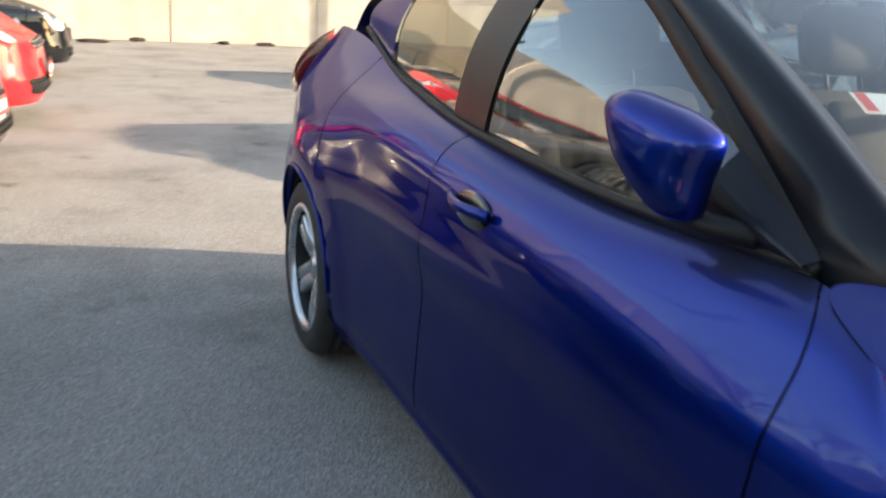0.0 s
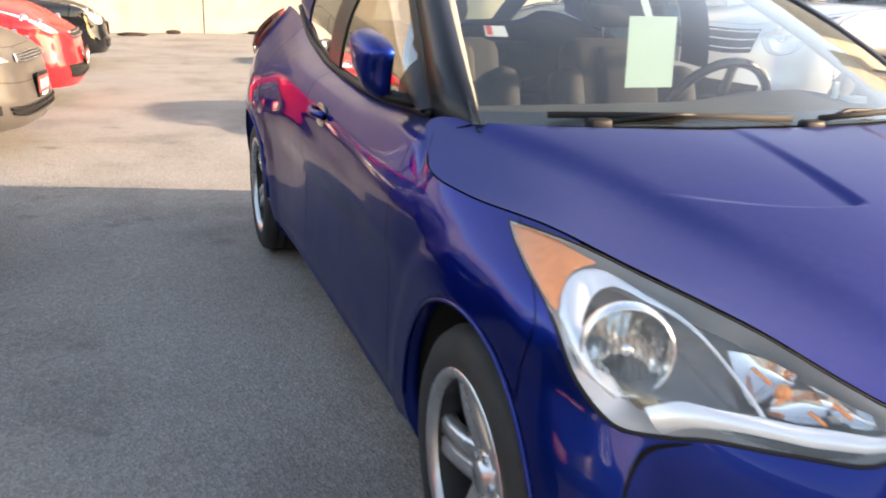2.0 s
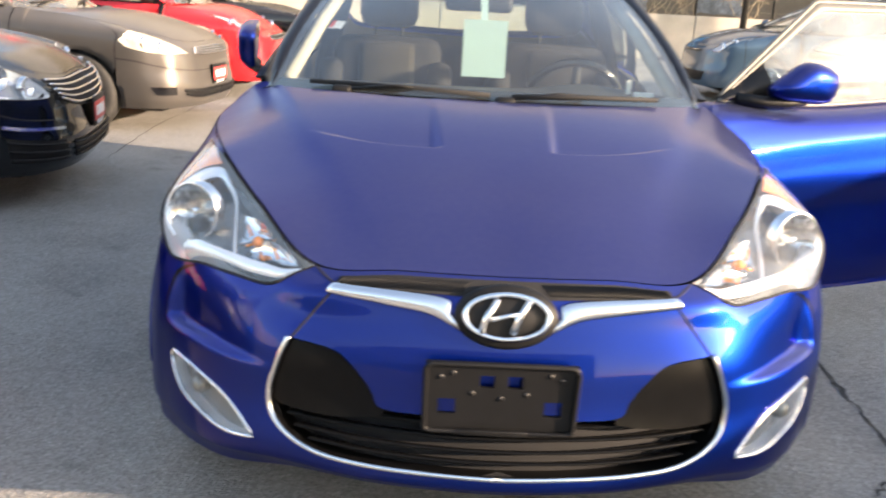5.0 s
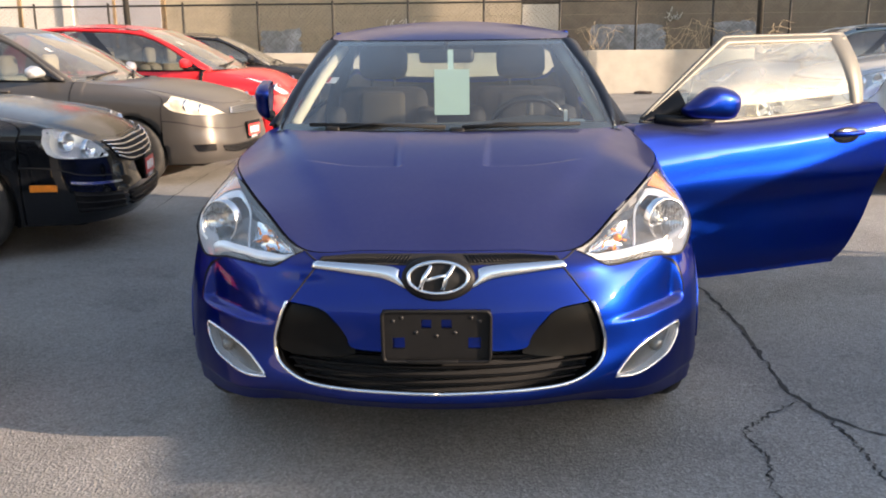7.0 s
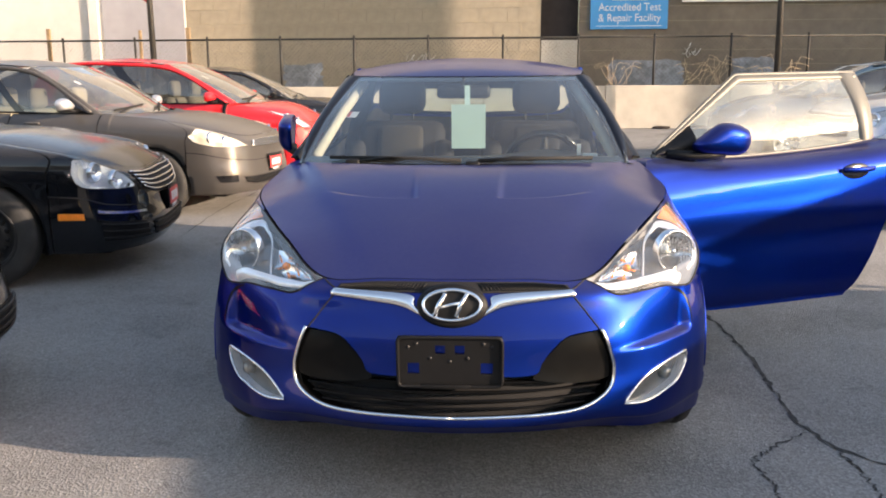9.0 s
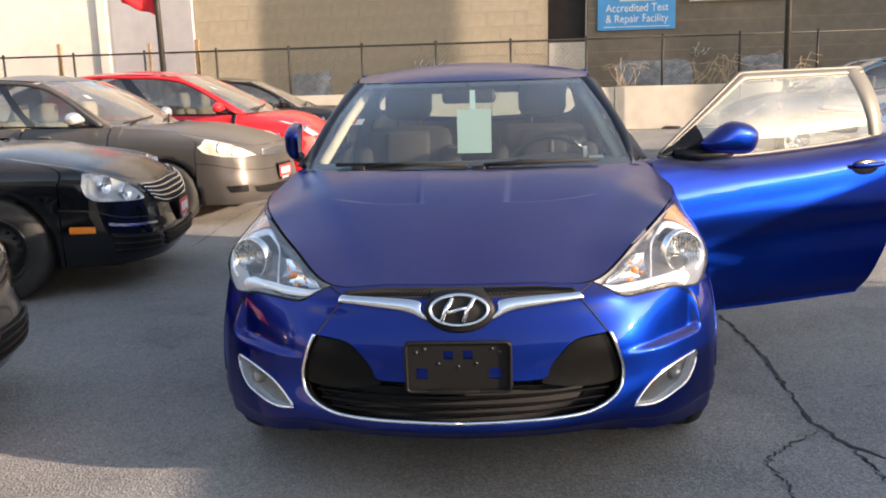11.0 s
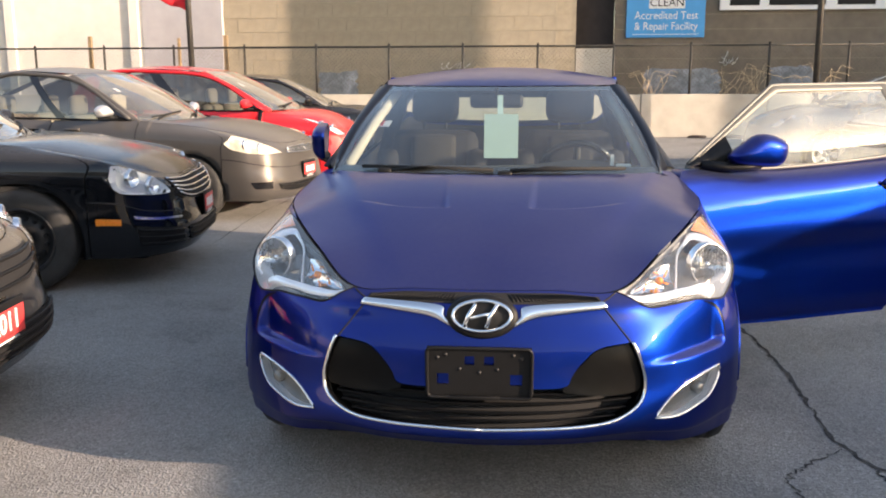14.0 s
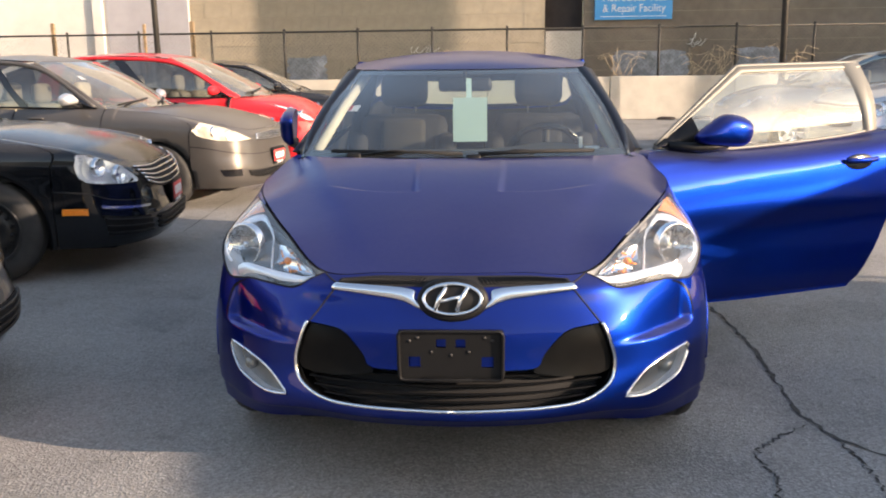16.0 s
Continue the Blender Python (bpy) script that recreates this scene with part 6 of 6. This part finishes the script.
    co = nt.nodes.new("ShaderNodeTexCoord")

    def noise_tex(scale, detail, rough=0.5):
        n = nt.nodes.new("ShaderNodeTexNoise")
        n.inputs["Scale"].default_value, n.inputs["Detail"].default_value, n.inputs["Roughness"].default_value = scale, detail, rough
        nt.links.new(co.outputs["Object"], n.inputs["Vector"])
        return n.outputs["Fac"]

    def ramp(src, stops):
        r = nt.nodes.new("ShaderNodeValToRGB")
        e = r.color_ramp.elements
        for k, (pos, c) in enumerate(stops):
            el = e[k] if k < 2 else e.new(pos)
            el.position, el.color = pos, (c, c, c, 1)
        nt.links.new(src, r.inputs[0])
        return r.outputs[0]

    def mul(a, c):
        x = nt.nodes.new("ShaderNodeMix")
        x.data_type, x.blend_type = "RGBA", "MULTIPLY"
        x.inputs["Factor"].default_value = 1
        nt.links.new(a, x.inputs[6])
        nt.links.new(c, x.inputs[7])
        return x.outputs[2]

    base_c = nt.nodes.new("ShaderNodeRGB")
    base_c.outputs[0].default_value = (0.265, 0.256, 0.24, 1)
    v = nt.nodes.new("ShaderNodeTexVoronoi")
    v.inputs["Scale"].default_value = 130
    nt.links.new(co.outputs["Object"], v.inputs["Vector"])
    stones = ramp(v.outputs["Color"], ((0.0, 0.62), (0.55, 0.96), (0.85, 1.2), (1.0, 1.55)))
    grain = ramp(noise_tex(420, 2), ((0.3, 0.76), (0.7, 1.24)))
    patches = ramp(noise_tex(1.1, 6, 0.6), ((0.32, 0.72), (0.5, 1.0), (0.72, 1.14)))
    oil = ramp(noise_tex(2.3, 3), ((0.24, 0.55), (0.36, 1.0)))
    c = mul(mul(mul(mul(base_c.outputs[0], stones), grain), patches), oil)
    nt.links.new(c, b.inputs["Base Color"])
    bp = nt.nodes.new("ShaderNodeBump")
    bp.inputs["Strength"].default_value, bp.inputs["Distance"].default_value = 0.75, 0.006
    nt.links.new(v.outputs["Distance"], bp.inputs["Height"])
    nt.links.new(bp.outputs["Normal"], b.inputs["Normal"])
    return m


M_ASPHALT = ground_mat()
bm = bmesh.new()
bmesh.ops.create_grid(bm, x_segments=40, y_segments=40, size=300)
tagged(part("ground", bm, M_ASPHALT), "grey weathered asphalt car park", "ground", kind="structure")
M_CRACK = mat("crack_dirt", (0.045, 0.043, 0.04), rough=0.95, var=0.3, scale=50)


def crack(pts, width, seed):
    rnd = random.Random(seed)
    fine = chain([(x, y) for x, y in pts], 70)
    bm = bmesh.new()
    left, right = [], []
    for k, (x, y) in enumerate(fine):
        a, b = fine[max(0, k - 1)], fine[min(len(fine) - 1, k + 1)]
        d = Vector((b[0] - a[0], b[1] - a[1], 0)).normalized()
        s = Vector((-d.y, d.x, 0))
        j = Vector((rnd.uniform(-0.012, 0.012), rnd.uniform(-0.012, 0.012), 0))
        w = 0.75 * width * rnd.uniform(0.25, 1.0) * min(1, 0.25 + (len(fine) - k) / 25, 0.25 + k / 12)
        p = Vector((x, y, 0.003)) + j
        left.append(p + s * w)
        right.append(p - s * w)
    grid(bm, [left, right])
    tagged(part("ground_crack", bm, M_CRACK), "thin branching crack in asphalt", "crack", kind="structure")


crack([(1.25, 2.7), (1.30, 2.29), (1.33, 1.86), (1.325, 1.55), (1.31, 1.26), (1.285, 0.835), (1.288, 0.695), (1.33, 0.54), (1.47, 0.375), (1.8, 0.25)], 0.018, 1)
crack([(1.285, 0.68), (1.255, 0.64), (1.113, 0.513), (1.01, 0.385), (1.025, 0.233), (0.975, 0.034), (1.0, -0.15)], 0.008, 2)
crack([(1.34, 0.52), (1.332, 0.448), (1.337, 0.274), (1.331, 0.075), (1.36, -0.1)], 0.008, 3)
crack([(-2.42, 4.4), (-2.5, 5.3), (-2.56, 6.4), (-2.54, 7.2), (-2.62, 8.1), (-2.6, 9.5)], 0.010, 4)
crack([(-6.0, 13.9), (-3.4, 13.9), (-1.0, 13.7), (0.5, 13.6), (3.0, 13.4)], 0.03, 5)

# ---- far side: barrier, fence, walls ----
M_CONCRETE = mat("barrier_concrete", (0.42, 0.39, 0.335), rough=0.9, var=0.10, scale=3.0, var2=0.12, scale2=0.7, bump=0.2, bscale=40)
M_BLOCK = mat("painted_block", (0.275, 0.240, 0.182), rough=0.9, var=0.08, scale=5, var2=0.12, scale2=0.5, bump=0.25, bscale=30)
M_MORTAR = mat("block_joint", (0.255, 0.222, 0.167), rough=0.95, var=0.1, scale=6)
M_BROWN = mat("brown_wall", (0.160, 0.133, 0.104), rough=0.9, var=0.12, scale=4, var2=0.2, scale2=0.4, bump=0.2, bscale=30)
M_WHITEWALL = mat("white_wall", (0.52, 0.505, 0.475), rough=0.85, var=0.05, scale=3, var2=0.08, scale2=0.5, bump=0.2, bscale=25)
M_DARKDOOR = mat("dark_recess", (0.03, 0.022, 0.02), rough=0.8, var=0.3, scale=3)
M_FENCE = mat("fence_steel", (0.035, 0.033, 0.03), rough=0.6, metal=0.4, var=0.3, scale=8)
M_WIRE = mat("fence_wire", (0.10, 0.09, 0.075), rough=0.6, metal=0.5)
M_SIGNBLUE = mat("sign_blue", (0.045, 0.30, 0.62), rough=0.5, var=0.05, scale=4)
M_FLAG = mat("red_flag", (0.6, 0.02, 0.03), rough=0.8, var=0.1, scale=6)
M_TWIG = mat("dry_twig", (0.42, 0.33, 0.22), rough=0.9, var=0.2, scale=20)

barrier = thing("barrier", "low cream concrete barrier wall", "wall")
tagged(barrier, kind="structure")
for k in range(13):
    x0 = -21.35 + 3.05 * k
    bm = bmesh.new()
    box(bm, (x0, 19.76 - 0.006 * (k % 2), 0.0), (x0 + 3.03, 20.02, 1.06 - 0.008 * (k % 3 == 1)), 0.015)
    part("barrier_panel", bm, M_CONCRETE, barrier, smooth=False)
fence = thing("chain_link_fence", "dark steel chain-link fence on concrete barrier", "fence")
tagged(fence, kind="structure")
xs = [-18.3 + 1.87 * k for k in range(20)]
for x in xs:
    bm = bmesh.new()
    cyl(bm, (x + 0.09, 19.9, 1.06), (x + 0.09, 19.9, 2.28), 0.03, seg=10)
    bmesh.ops.create_uvsphere(bm, u_segments=8, v_segments=6, radius=0.036, matrix=Matrix.Translation((x + 0.09, 19.9, 2.29)))
    part("post", bm, M_FENCE, fence)
bm = bmesh.new()
cyl(bm, (-18.3, 19.9, 2.24), (17.3, 19.9, 2.24), 0.024, seg=8)
part("top_rail", bm, M_FENCE, fence)
bm = bmesh.new()
for k in range(330):
    x = -18.3 + 0.11 * k
    for s in (-1, 1):
        x1 = x + s * 1.16
        a, b = Vector((x, 19.885, 1.07)), Vector((x1, 19.885, 2.23))
        bm.faces.new([bm.verts.new(p) for p in (a, a + Vector((0.006, 0, 0)), b + Vector((0.006, 0, 0)), b)])
tagged(part("wire_mesh", bm, M_WIRE, fence, smooth=False), kind="stuff")

# block wall, laid in courses with recessed joints
bm = bmesh.new()
box(bm, (-8.54, 23.0, 0.0), (1.6, 23.3, 7.0))
me = bpy.data.meshes.new("wall_block")
bm.to_mesh(me)
bm.free()
me.materials.append(M_MORTAR)
tan = new("wall_block", me)
tagged(tan, "tan painted concrete block wall", "wall", kind="structure")
bm = bmesh.new()
box(bm, (2.69, 22.98, 0.0), (24.0, 23.3, 7.0))
brown = tagged(part("wall_brown", bm, M_BROWN, smooth=False), "brown painted workshop wall", "wall", kind="structure")
# Unseen upper wall, added pale so the bonnet mirrors a bright band.
bm = bmesh.new()
box(bm, (-8.54, 23.0, 7.004), (14.0, 23.3, 12.6))
tagged(part("wall_upper", bm, mat("pale_upper_reflector", (0.47, 0.46, 0.44), rough=0.9, var=0.08, scale=2, var2=0.12, scale2=0.3), smooth=False), "unseen pale upper wall added to brighten the bonnet's reflection", "wall", kind="structure")
bm = bmesh.new()
for z in [0.4 * k for k in range(1, 17)]:
    box(bm, (2.70, 22.972, z), (23.9, 22.984, z + 0.012))
part("course_joint", bm, M_MORTAR, brown, smooth=False)
bm = bmesh.new()
box(bm, (1.6, 23.35, 0.0), (2.69, 23.6, 7.0))
tagged(part("wall_recess", bm, M_DARKDOOR, smooth=False), "dark recessed gap between buildings", "wall", kind="structure")
bm = bmesh.new()
box(bm, (1.62, 23.0, 0.0), (2.67, 23.2, 2.3), 0.01)
tagged(part("utility_box", bm, M_CONCRETE, smooth=False), "pale concrete block in the gap", "block")
bm = bmesh.new()
box(bm, (-26.0, 22.9, 0.0), (-8.56, 23.3, 7.5))
ww = tagged(part("wall_white", bm, M_WHITEWALL, smooth=False), "bright white painted wall", "wall", kind="structure")
for x in (-11.2, -15.0, -19.0):
    bm = bmesh.new()
    box(bm, (x - 0.14, 22.8, 0.0), (x + 0.14, 22.9, 7.4), 0.01)
    part("pilaster", bm, M_WHITEWALL, ww, smooth=False)
# Pale grey upright panel between the pilaster and the block wall.
bm = bmesh.new()
box(bm, (-10.95, 22.87, 0.0), (-8.57, 22.896, 7.4), 0.006)
part("wall_panel", bm, mat("pale_grey_panel", (0.30, 0.30, 0.325), rough=0.9, var=0.06, scale=3, var2=0.08, scale2=0.6), ww, "smooth pale grey panel on the white wall", smooth=False)
bm = bmesh.new()
box(bm, (0, 0, 0), (0.792, 0.03, 0.392), 0.003)
blk = bpy.data.meshes.new("block")
bm.to_mesh(blk)
bm.free()
blk.materials.append(M_BLOCK)
for row in range(4, 16):
    for col in range(13):
        x = -8.53 + 0.8 * col - (0.4 if row % 2 else 0)
        if x < -8.54 or x + 0.785 > 1.6:
            continue
        o = new("block", blk)
        o.parent = tan
        o.matrix_basis = Matrix.Translation((x, 22.992 - 0.002 * ((row * 7 + col * 3) % 3), 0.4 * row))

# blue sign with two lines, and a white board
sg = thing("blue_sign", "blue painted sign reading Accredited Test & Repair Facility", "sign")
bm = bmesh.new()
box(bm, (2.98, 22.90, 2.58), (5.12, 22.97, 5.2), 0.01)
part("sign_panel", bm, M_SIGNBLUE, sg, smooth=False)
for text, x, z, s in (("Accredited Test", 4.06, 3.08, 0.30), ("& Repair Facility", 4.06, 2.79, 0.30)):
    cu = bpy.data.curves.new("sign_text", "FONT")
    cu.body, cu.size, cu.align_x, cu.extrude = text, s, "CENTER", 0.003
    cu.materials.append(M_WHITE)
    o = new("sign_text", cu)
    o.parent = sg
    o.matrix_basis = Matrix.Translation((x, 22.892, z)) @ Matrix.Rotation(radians(90), 4, "X") @ Matrix.Diagonal((0.88, 1, 1, 1))
bm = bmesh.new()
box(bm, (3.15, 22.888, 2.66), (4.95, 22.9, 2.675))
part("text_bar", bm, M_WHITE, sg, smooth=False)
bm = bmesh.new()
box(bm, (3.58, 22.885, 3.36), (4.56, 22.9, 3.75), 0.004)
part("white_field", bm, M_WHITE, sg, smooth=False)
cu = bpy.data.curves.new("sign_text", "FONT")
cu.body, cu.size, cu.align_x, cu.extrude = "CLEAN", 0.30, "CENTER", 0.003
cu.materials.append(M_PLASTIC)
o = new("sign_text", cu)
o.parent = sg
o.matrix_basis = Matrix.Translation((4.07, 22.88, 3.42)) @ Matrix.Rotation(radians(90), 4, "X")
wb = thing("white_board", "long white signboard with dark lettering bars", "sign")
bm = bmesh.new()
box(bm, (5.5, 22.86, 3.30), (12.0, 22.97, 4.4), 0.01)
part("board_panel", bm, M_WHITE, wb, smooth=False)
for k, (x, w) in enumerate(((5.75, 0.8), (6.8, 1.5), (8.6, 1.0), (10.0, 1.4))):
    bm = bmesh.new()
    box(bm, (x, 22.85, 3.42), (x + w, 22.862, 3.80))
    part("text_bar", bm, M_PLASTIC, wb, smooth=False)

# poles and flag
for x, lab in ((-7.85, "dark steel pole with a red flag"), (6.81, "dark steel lamp pole")):
    po = thing("steel_pole", lab, "pole")
    bm = bmesh.new()
    cyl(bm, (x, 18.5, 0.0), (x - 0.06, 18.5, 7.0), 0.075, 0.06, seg=14)
    part("shaft", bm, M_FENCE, po)
    bm = bmesh.new()
    box(bm, (x - 0.16, 18.34, 0.0), (x + 0.16, 18.66, 0.04), 0.01)
    part("foot_plate", bm, M_FENCE, po)
    if x < 0:
        bm = bmesh.new()
        rows = []
        for j in range(9):
            row = []
            for i in range(9):
                u, v = i / 8, j / 8
                row.append((x - 0.10 - 0.75 * u, 18.5 + 0.10 * math.sin(u * 5 + v * 2), 3.05 + 1.1 * v + 0.30 * u + 0.03 * math.sin(u * 9)))
            rows.append(row)
        shell(bm, rows, 0.004)
        part("flag", bm, M_FLAG, po)

# weathered stakes behind the fence
M_STAKE = mat("weathered_wood", (0.24, 0.17, 0.10), rough=0.9, var=0.25, scale=9, bump=0.2, bscale=50)
for x, top, wide in ((-11.2, 2.50, 0.10), (-8.8, 2.46, 0.07), (-7.55, 2.52, 0.11)):
    bm = bmesh.new()
    box(bm, (x - wide / 2, 20.06, 0.0), (x + wide / 2, 20.14, top), 0.012, Matrix.Rotation(radians(0.3), 4, "Y"))
    tagged(part("wooden_stake", bm, M_STAKE, smooth=False), "weathered brown wooden stake behind the fence", "stake", "stakes behind the fence")

# litter along the foot of the barrier
for k, (x, y) in enumerate(((-0.66, 19.62), (1.05, 19.66), (1.9, 19.6), (-1.5, 18.9), (4.4, 19.55), (5.3, 19.62))):
    rnd = random.Random(90 + k)
    bm = bmesh.new()
    bmesh.ops.create_icosphere(bm, subdivisions=2, radius=1, matrix=Matrix.Translation((x, y, 0.03)) @ Matrix.Diagonal((rnd.uniform(0.10, 0.34), 0.09, 0.05, 1)))
    for v in bm.verts:
        v.co += Vector((rnd.uniform(-0.03, 0.03), rnd.uniform(-0.02, 0.02), rnd.uniform(-0.012, 0.012)))
        v.co.z = max(v.co.z, 0.0)
    tagged(part("litter", bm, M_DARKDOOR, smooth=False), "small dark clump of dirt and litter by the barrier", "litter", "litter along the barrier")

# dry weeds on the fence
for k, (x, seed) in enumerate(((3.3, 1), (5.2, 2), (5.9, 3), (7.3, 4), (-0.9, 5))):
    rnd = random.Random(seed)
    weed = thing("dry_weed", "dry tangled vine stems on the fence", "plant", "weeds on the fence")
    for q in range(9):
        wd = bmesh.new()
        px, pz = x + rnd.uniform(-0.3, 0.3), 1.06
        pts = [Vector((px, 19.86, pz))]
        dx = rnd.uniform(-0.12, 0.12)
        for t in range(7):
            pts.append(pts[-1] + Vector((dx + rnd.uniform(-0.05, 0.05), rnd.uniform(-0.01, 0.01), rnd.uniform(0.05, 0.22) * (1 if t < 4 else -0.2))))
        tube(wd, pts, 0.006, seg=4)
        part("stem", wd, M_TWIG, weed)

# old paint patches, scrawls and cracks on the walls
M_PATCH = mat("faded_blue_patch", (0.21, 0.235, 0.26), rough=0.95, var=0.25, scale=6, var2=0.3, scale2=1.5)
M_SCRAWL = mat("white_scrawl", (0.62, 0.60, 0.54), rough=0.9, var=0.1, scale=9)
for k, (x0, z0, x1, z1) in enumerate(((3.55, 1.0, 5.6, 1.72), (7.0, 1.1, 8.3, 1.78), (-5.75, 1.0, -4.67, 1.68))):
    rnd = random.Random(40 + k)
    wy = 22.985 if x0 > 0 else 22.96
    bm = bmesh.new()
    edge = []
    for cx, cz, ex, ez in ((x0, z0, x1, z0), (x1, z0, x1, z1), (x1, z1, x0, z1), (x0, z1, x0, z0)):
        for j in range(8):
            edge.append((cx + (ex - cx) * j / 8 + rnd.uniform(-0.07, 0.07), cz + (ez - cz) * j / 8 + rnd.uniform(-0.05, 0.05)))
    ring = [bm.verts.new((x, wy - 0.02, z)) for x, z in edge]
    back = [bm.verts.new((x, wy + 0.02, z)) for x, z in edge]
    bm.faces.new(ring)
    for p, q, r, t in zip(ring, ring[1:] + ring[:1], back[1:] + back[:1], back):
        bm.faces.new((p, q, r, t))
    tagged(part("paint_patch", bm, M_PATCH, smooth=False), "faded grey-blue paint patch over old scrawls", "paint", kind="structure")
for k, (x0, z0, wide, high, count) in enumerate(((-2.25, 1.70, 0.78, 0.26, 4), (5.46, 1.66, 0.6, 0.5, 6))):
    scrawl = thing("scrawl", "loose unreadable white scrawl on painted wall", "graffiti")
    rnd = random.Random(60 + k)
    for j in range(count):
        cx = x0 + wide * (j + 0.5) / count if k == 0 else x0 + rnd.uniform(0.05, wide)
        cz = z0 + high * (0.5 if k == 0 else rnd.uniform(0.1, 0.9))
        rx, rz = wide / count * rnd.uniform(0.3, 0.6), high * rnd.uniform(0.18, 0.5) * (1 if k == 0 else 0.4)
        turn = rnd.uniform(0, 6)
        bm = bmesh.new()
        tube(bm, [(cx + rx * math.cos(turn + t * 0.45) + 0.012 * t, 22.925, cz + rz * math.sin(turn + t * 0.62)) for t in range(11)], 0.017, seg=5, flat=0.5)
        part("stroke", bm, M_SCRAWL, scrawl)
for k, pts in enumerate((((-0.3, 3.35), (0.05, 2.95), (0.3, 2.6), (0.62, 2.28), (0.85, 1.9)), ((-6.9, 3.4), (-6.95, 2.9), (-7.05, 2.5), (-7.02, 1.9)), ((1.05, 3.4), (1.08, 2.7), (1.06, 2.0)))):
    bm = bmesh.new()
    tube(bm, [(x, 22.962, z) for x, z in chain(pts, 24)], 0.0032, seg=5, flat=0.4)
    tagged(part("wall_crack", bm, M_MORTAR), "dark hairline crack in the painted block wall", "crack", kind="structure")

# cards lying on the hatchback's dashboard behind the windscreen
for name, lo, hi, lab in (("dash_card", (0.515, 1.36, 0.936), (0.575, 1.40, 0.962), "small white card leaning on the dashboard"), ("dash_tag", (0.492, 1.40, 0.936), (0.507, 1.41, 1.0), "narrow cream paper tag standing on the dashboard")):
    bm = bmesh.new()
    box(bm, lo, hi, 0.001)
    tagged(part(name, bm, M_STICKER, smooth=False), lab, "card")

# ---- what stands outside the view ----
M_STUCCO = mat("far_stucco", (0.52, 0.47, 0.40), rough=0.9, var=0.1, scale=2, var2=0.15, scale2=0.3)
# Unseen east boxes, added to cast shade on the far walls.
for name, lo, hi, m, lab in (("shade_caster_slab", (20.0, 14.0, 7.6), (22.0, 15.25, 10.6), M_STUCCO, "unseen pale slab added to cast a shade band on the far wall"),
                             ("shade_caster_pier", (20.7, 14.45, 0), (21.3, 14.8, 7.6), M_STUCCO, "unseen slim pier under the added shade slab"),
                             ("wall_east", (20.0, 16.8, 0), (26.0, 40.0, 9.5), M_STUCCO, "unseen pale stucco building added to shade the far brown wall"),
                             # Unseen south and west walls, added to close the reflections.
                             ("wall_south", (-30.0, -34.0, 0), (12.0, -30.0, 7.0), M_STUCCO, "unseen stucco wall added on the south side for reflections"),
                             ("wall_west", (-34.0, -20.0, 0), (-30.0, 22.0, 6.0), M_STUCCO, "unseen low stucco wall added on the west side for reflections")):
    bm = bmesh.new()
    box(bm, lo, hi)
    tagged(part(name, bm, m, smooth=False), lab, "building", kind="structure")


M_BARK = mat("bare_bark", (0.13, 0.10, 0.08), rough=0.95, var=0.25, scale=10)


def bare_tree(x, y, h, seed):
    """A leafless tree: tapered trunk and limbs, and a crown of fine twigs."""
    rnd = random.Random(seed)
    tree = thing("bare_tree", "leafless grey-brown tree at the edge of the car park", "tree", "bare trees")
    limbs, twigs = bmesh.new(), bmesh.new()

    def grow(p, d, length, r, depth):
        pts = [p]
        for k in range(4):
            d = (d + Vector((rnd.uniform(-0.16, 0.16), rnd.uniform(-0.16, 0.16), rnd.uniform(-0.02, 0.12)))).normalized()
            pts.append(pts[-1] + d * length / 4)
        for a, b, t in zip(pts, pts[1:], range(4)):
            cyl(limbs if depth < 2 else twigs, a, b, r * (1 - 0.14 * t), r * (1 - 0.14 * (t + 1)), seg=7 if depth < 2 else 3, caps=False)
        if depth < 4:
            for k in range(3 if depth else 5):
                q = pts[rnd.choice((2, 3, 4))] if depth else pts[rnd.choice((3, 4))]
                a = rnd.uniform(0, 2 * math.pi)
                nd = (d * 0.7 + Vector((math.cos(a), math.sin(a), rnd.uniform(0.0, 0.6))) * 0.75).normalized()
                grow(q, nd, length * rnd.uniform(0.5, 0.75), r * 0.48, depth + 1)

    grow(Vector((x, y, 0)), Vector((0, 0, 1)), h * 0.42, h * 0.022, 0)
    part("trunk", limbs, M_BARK, tree)
    tagged(part("crown", twigs, M_BARK, tree), kind="stuff")


for x, y, h, seed in ((-17, 2.0, 9.0, 1), (-15, 9.0, 8.0, 2), (-18, -5.0, 9.5, 3), (-16, 15.0, 8.5, 4)):
    bare_tree(x, y, h, seed)
lampo = thing("street_lamp", "grey steel street lamp with curved arm", "street lamp")
bm = bmesh.new()
cyl(bm, (-11.5, 4.0, 0), (-11.5, 4.0, 6.2), 0.09, 0.06, seg=14)
part("pole", bm, M_FENCE, lampo)
bm = bmesh.new()
tube(bm, [(-11.5, 4.0, 6.1), (-11.1, 4.0, 6.55), (-10.4, 4.0, 6.8), (-9.6, 4.0, 6.9)], 0.04, seg=8)
part("arm", bm, M_FENCE, lampo)
bm = bmesh.new()
box(bm, (-9.8, 3.86, 6.82), (-9.1, 4.14, 6.96), 0.05)
part("lamp_head", bm, M_FENCE, lampo)
cb = thing("overhead_cables", "black overhead cables along the street", "cable")
for k in range(2):
    bm = bmesh.new()
    tube(bm, [(-13 - 0.4 * k, -40 + 8 * i, 8.0 + 0.35 * k - 0.9 * math.sin(math.pi * i / 10)) for i in range(11)], 0.02, seg=5)
    part("cable", bm, M_PLASTIC, cb)
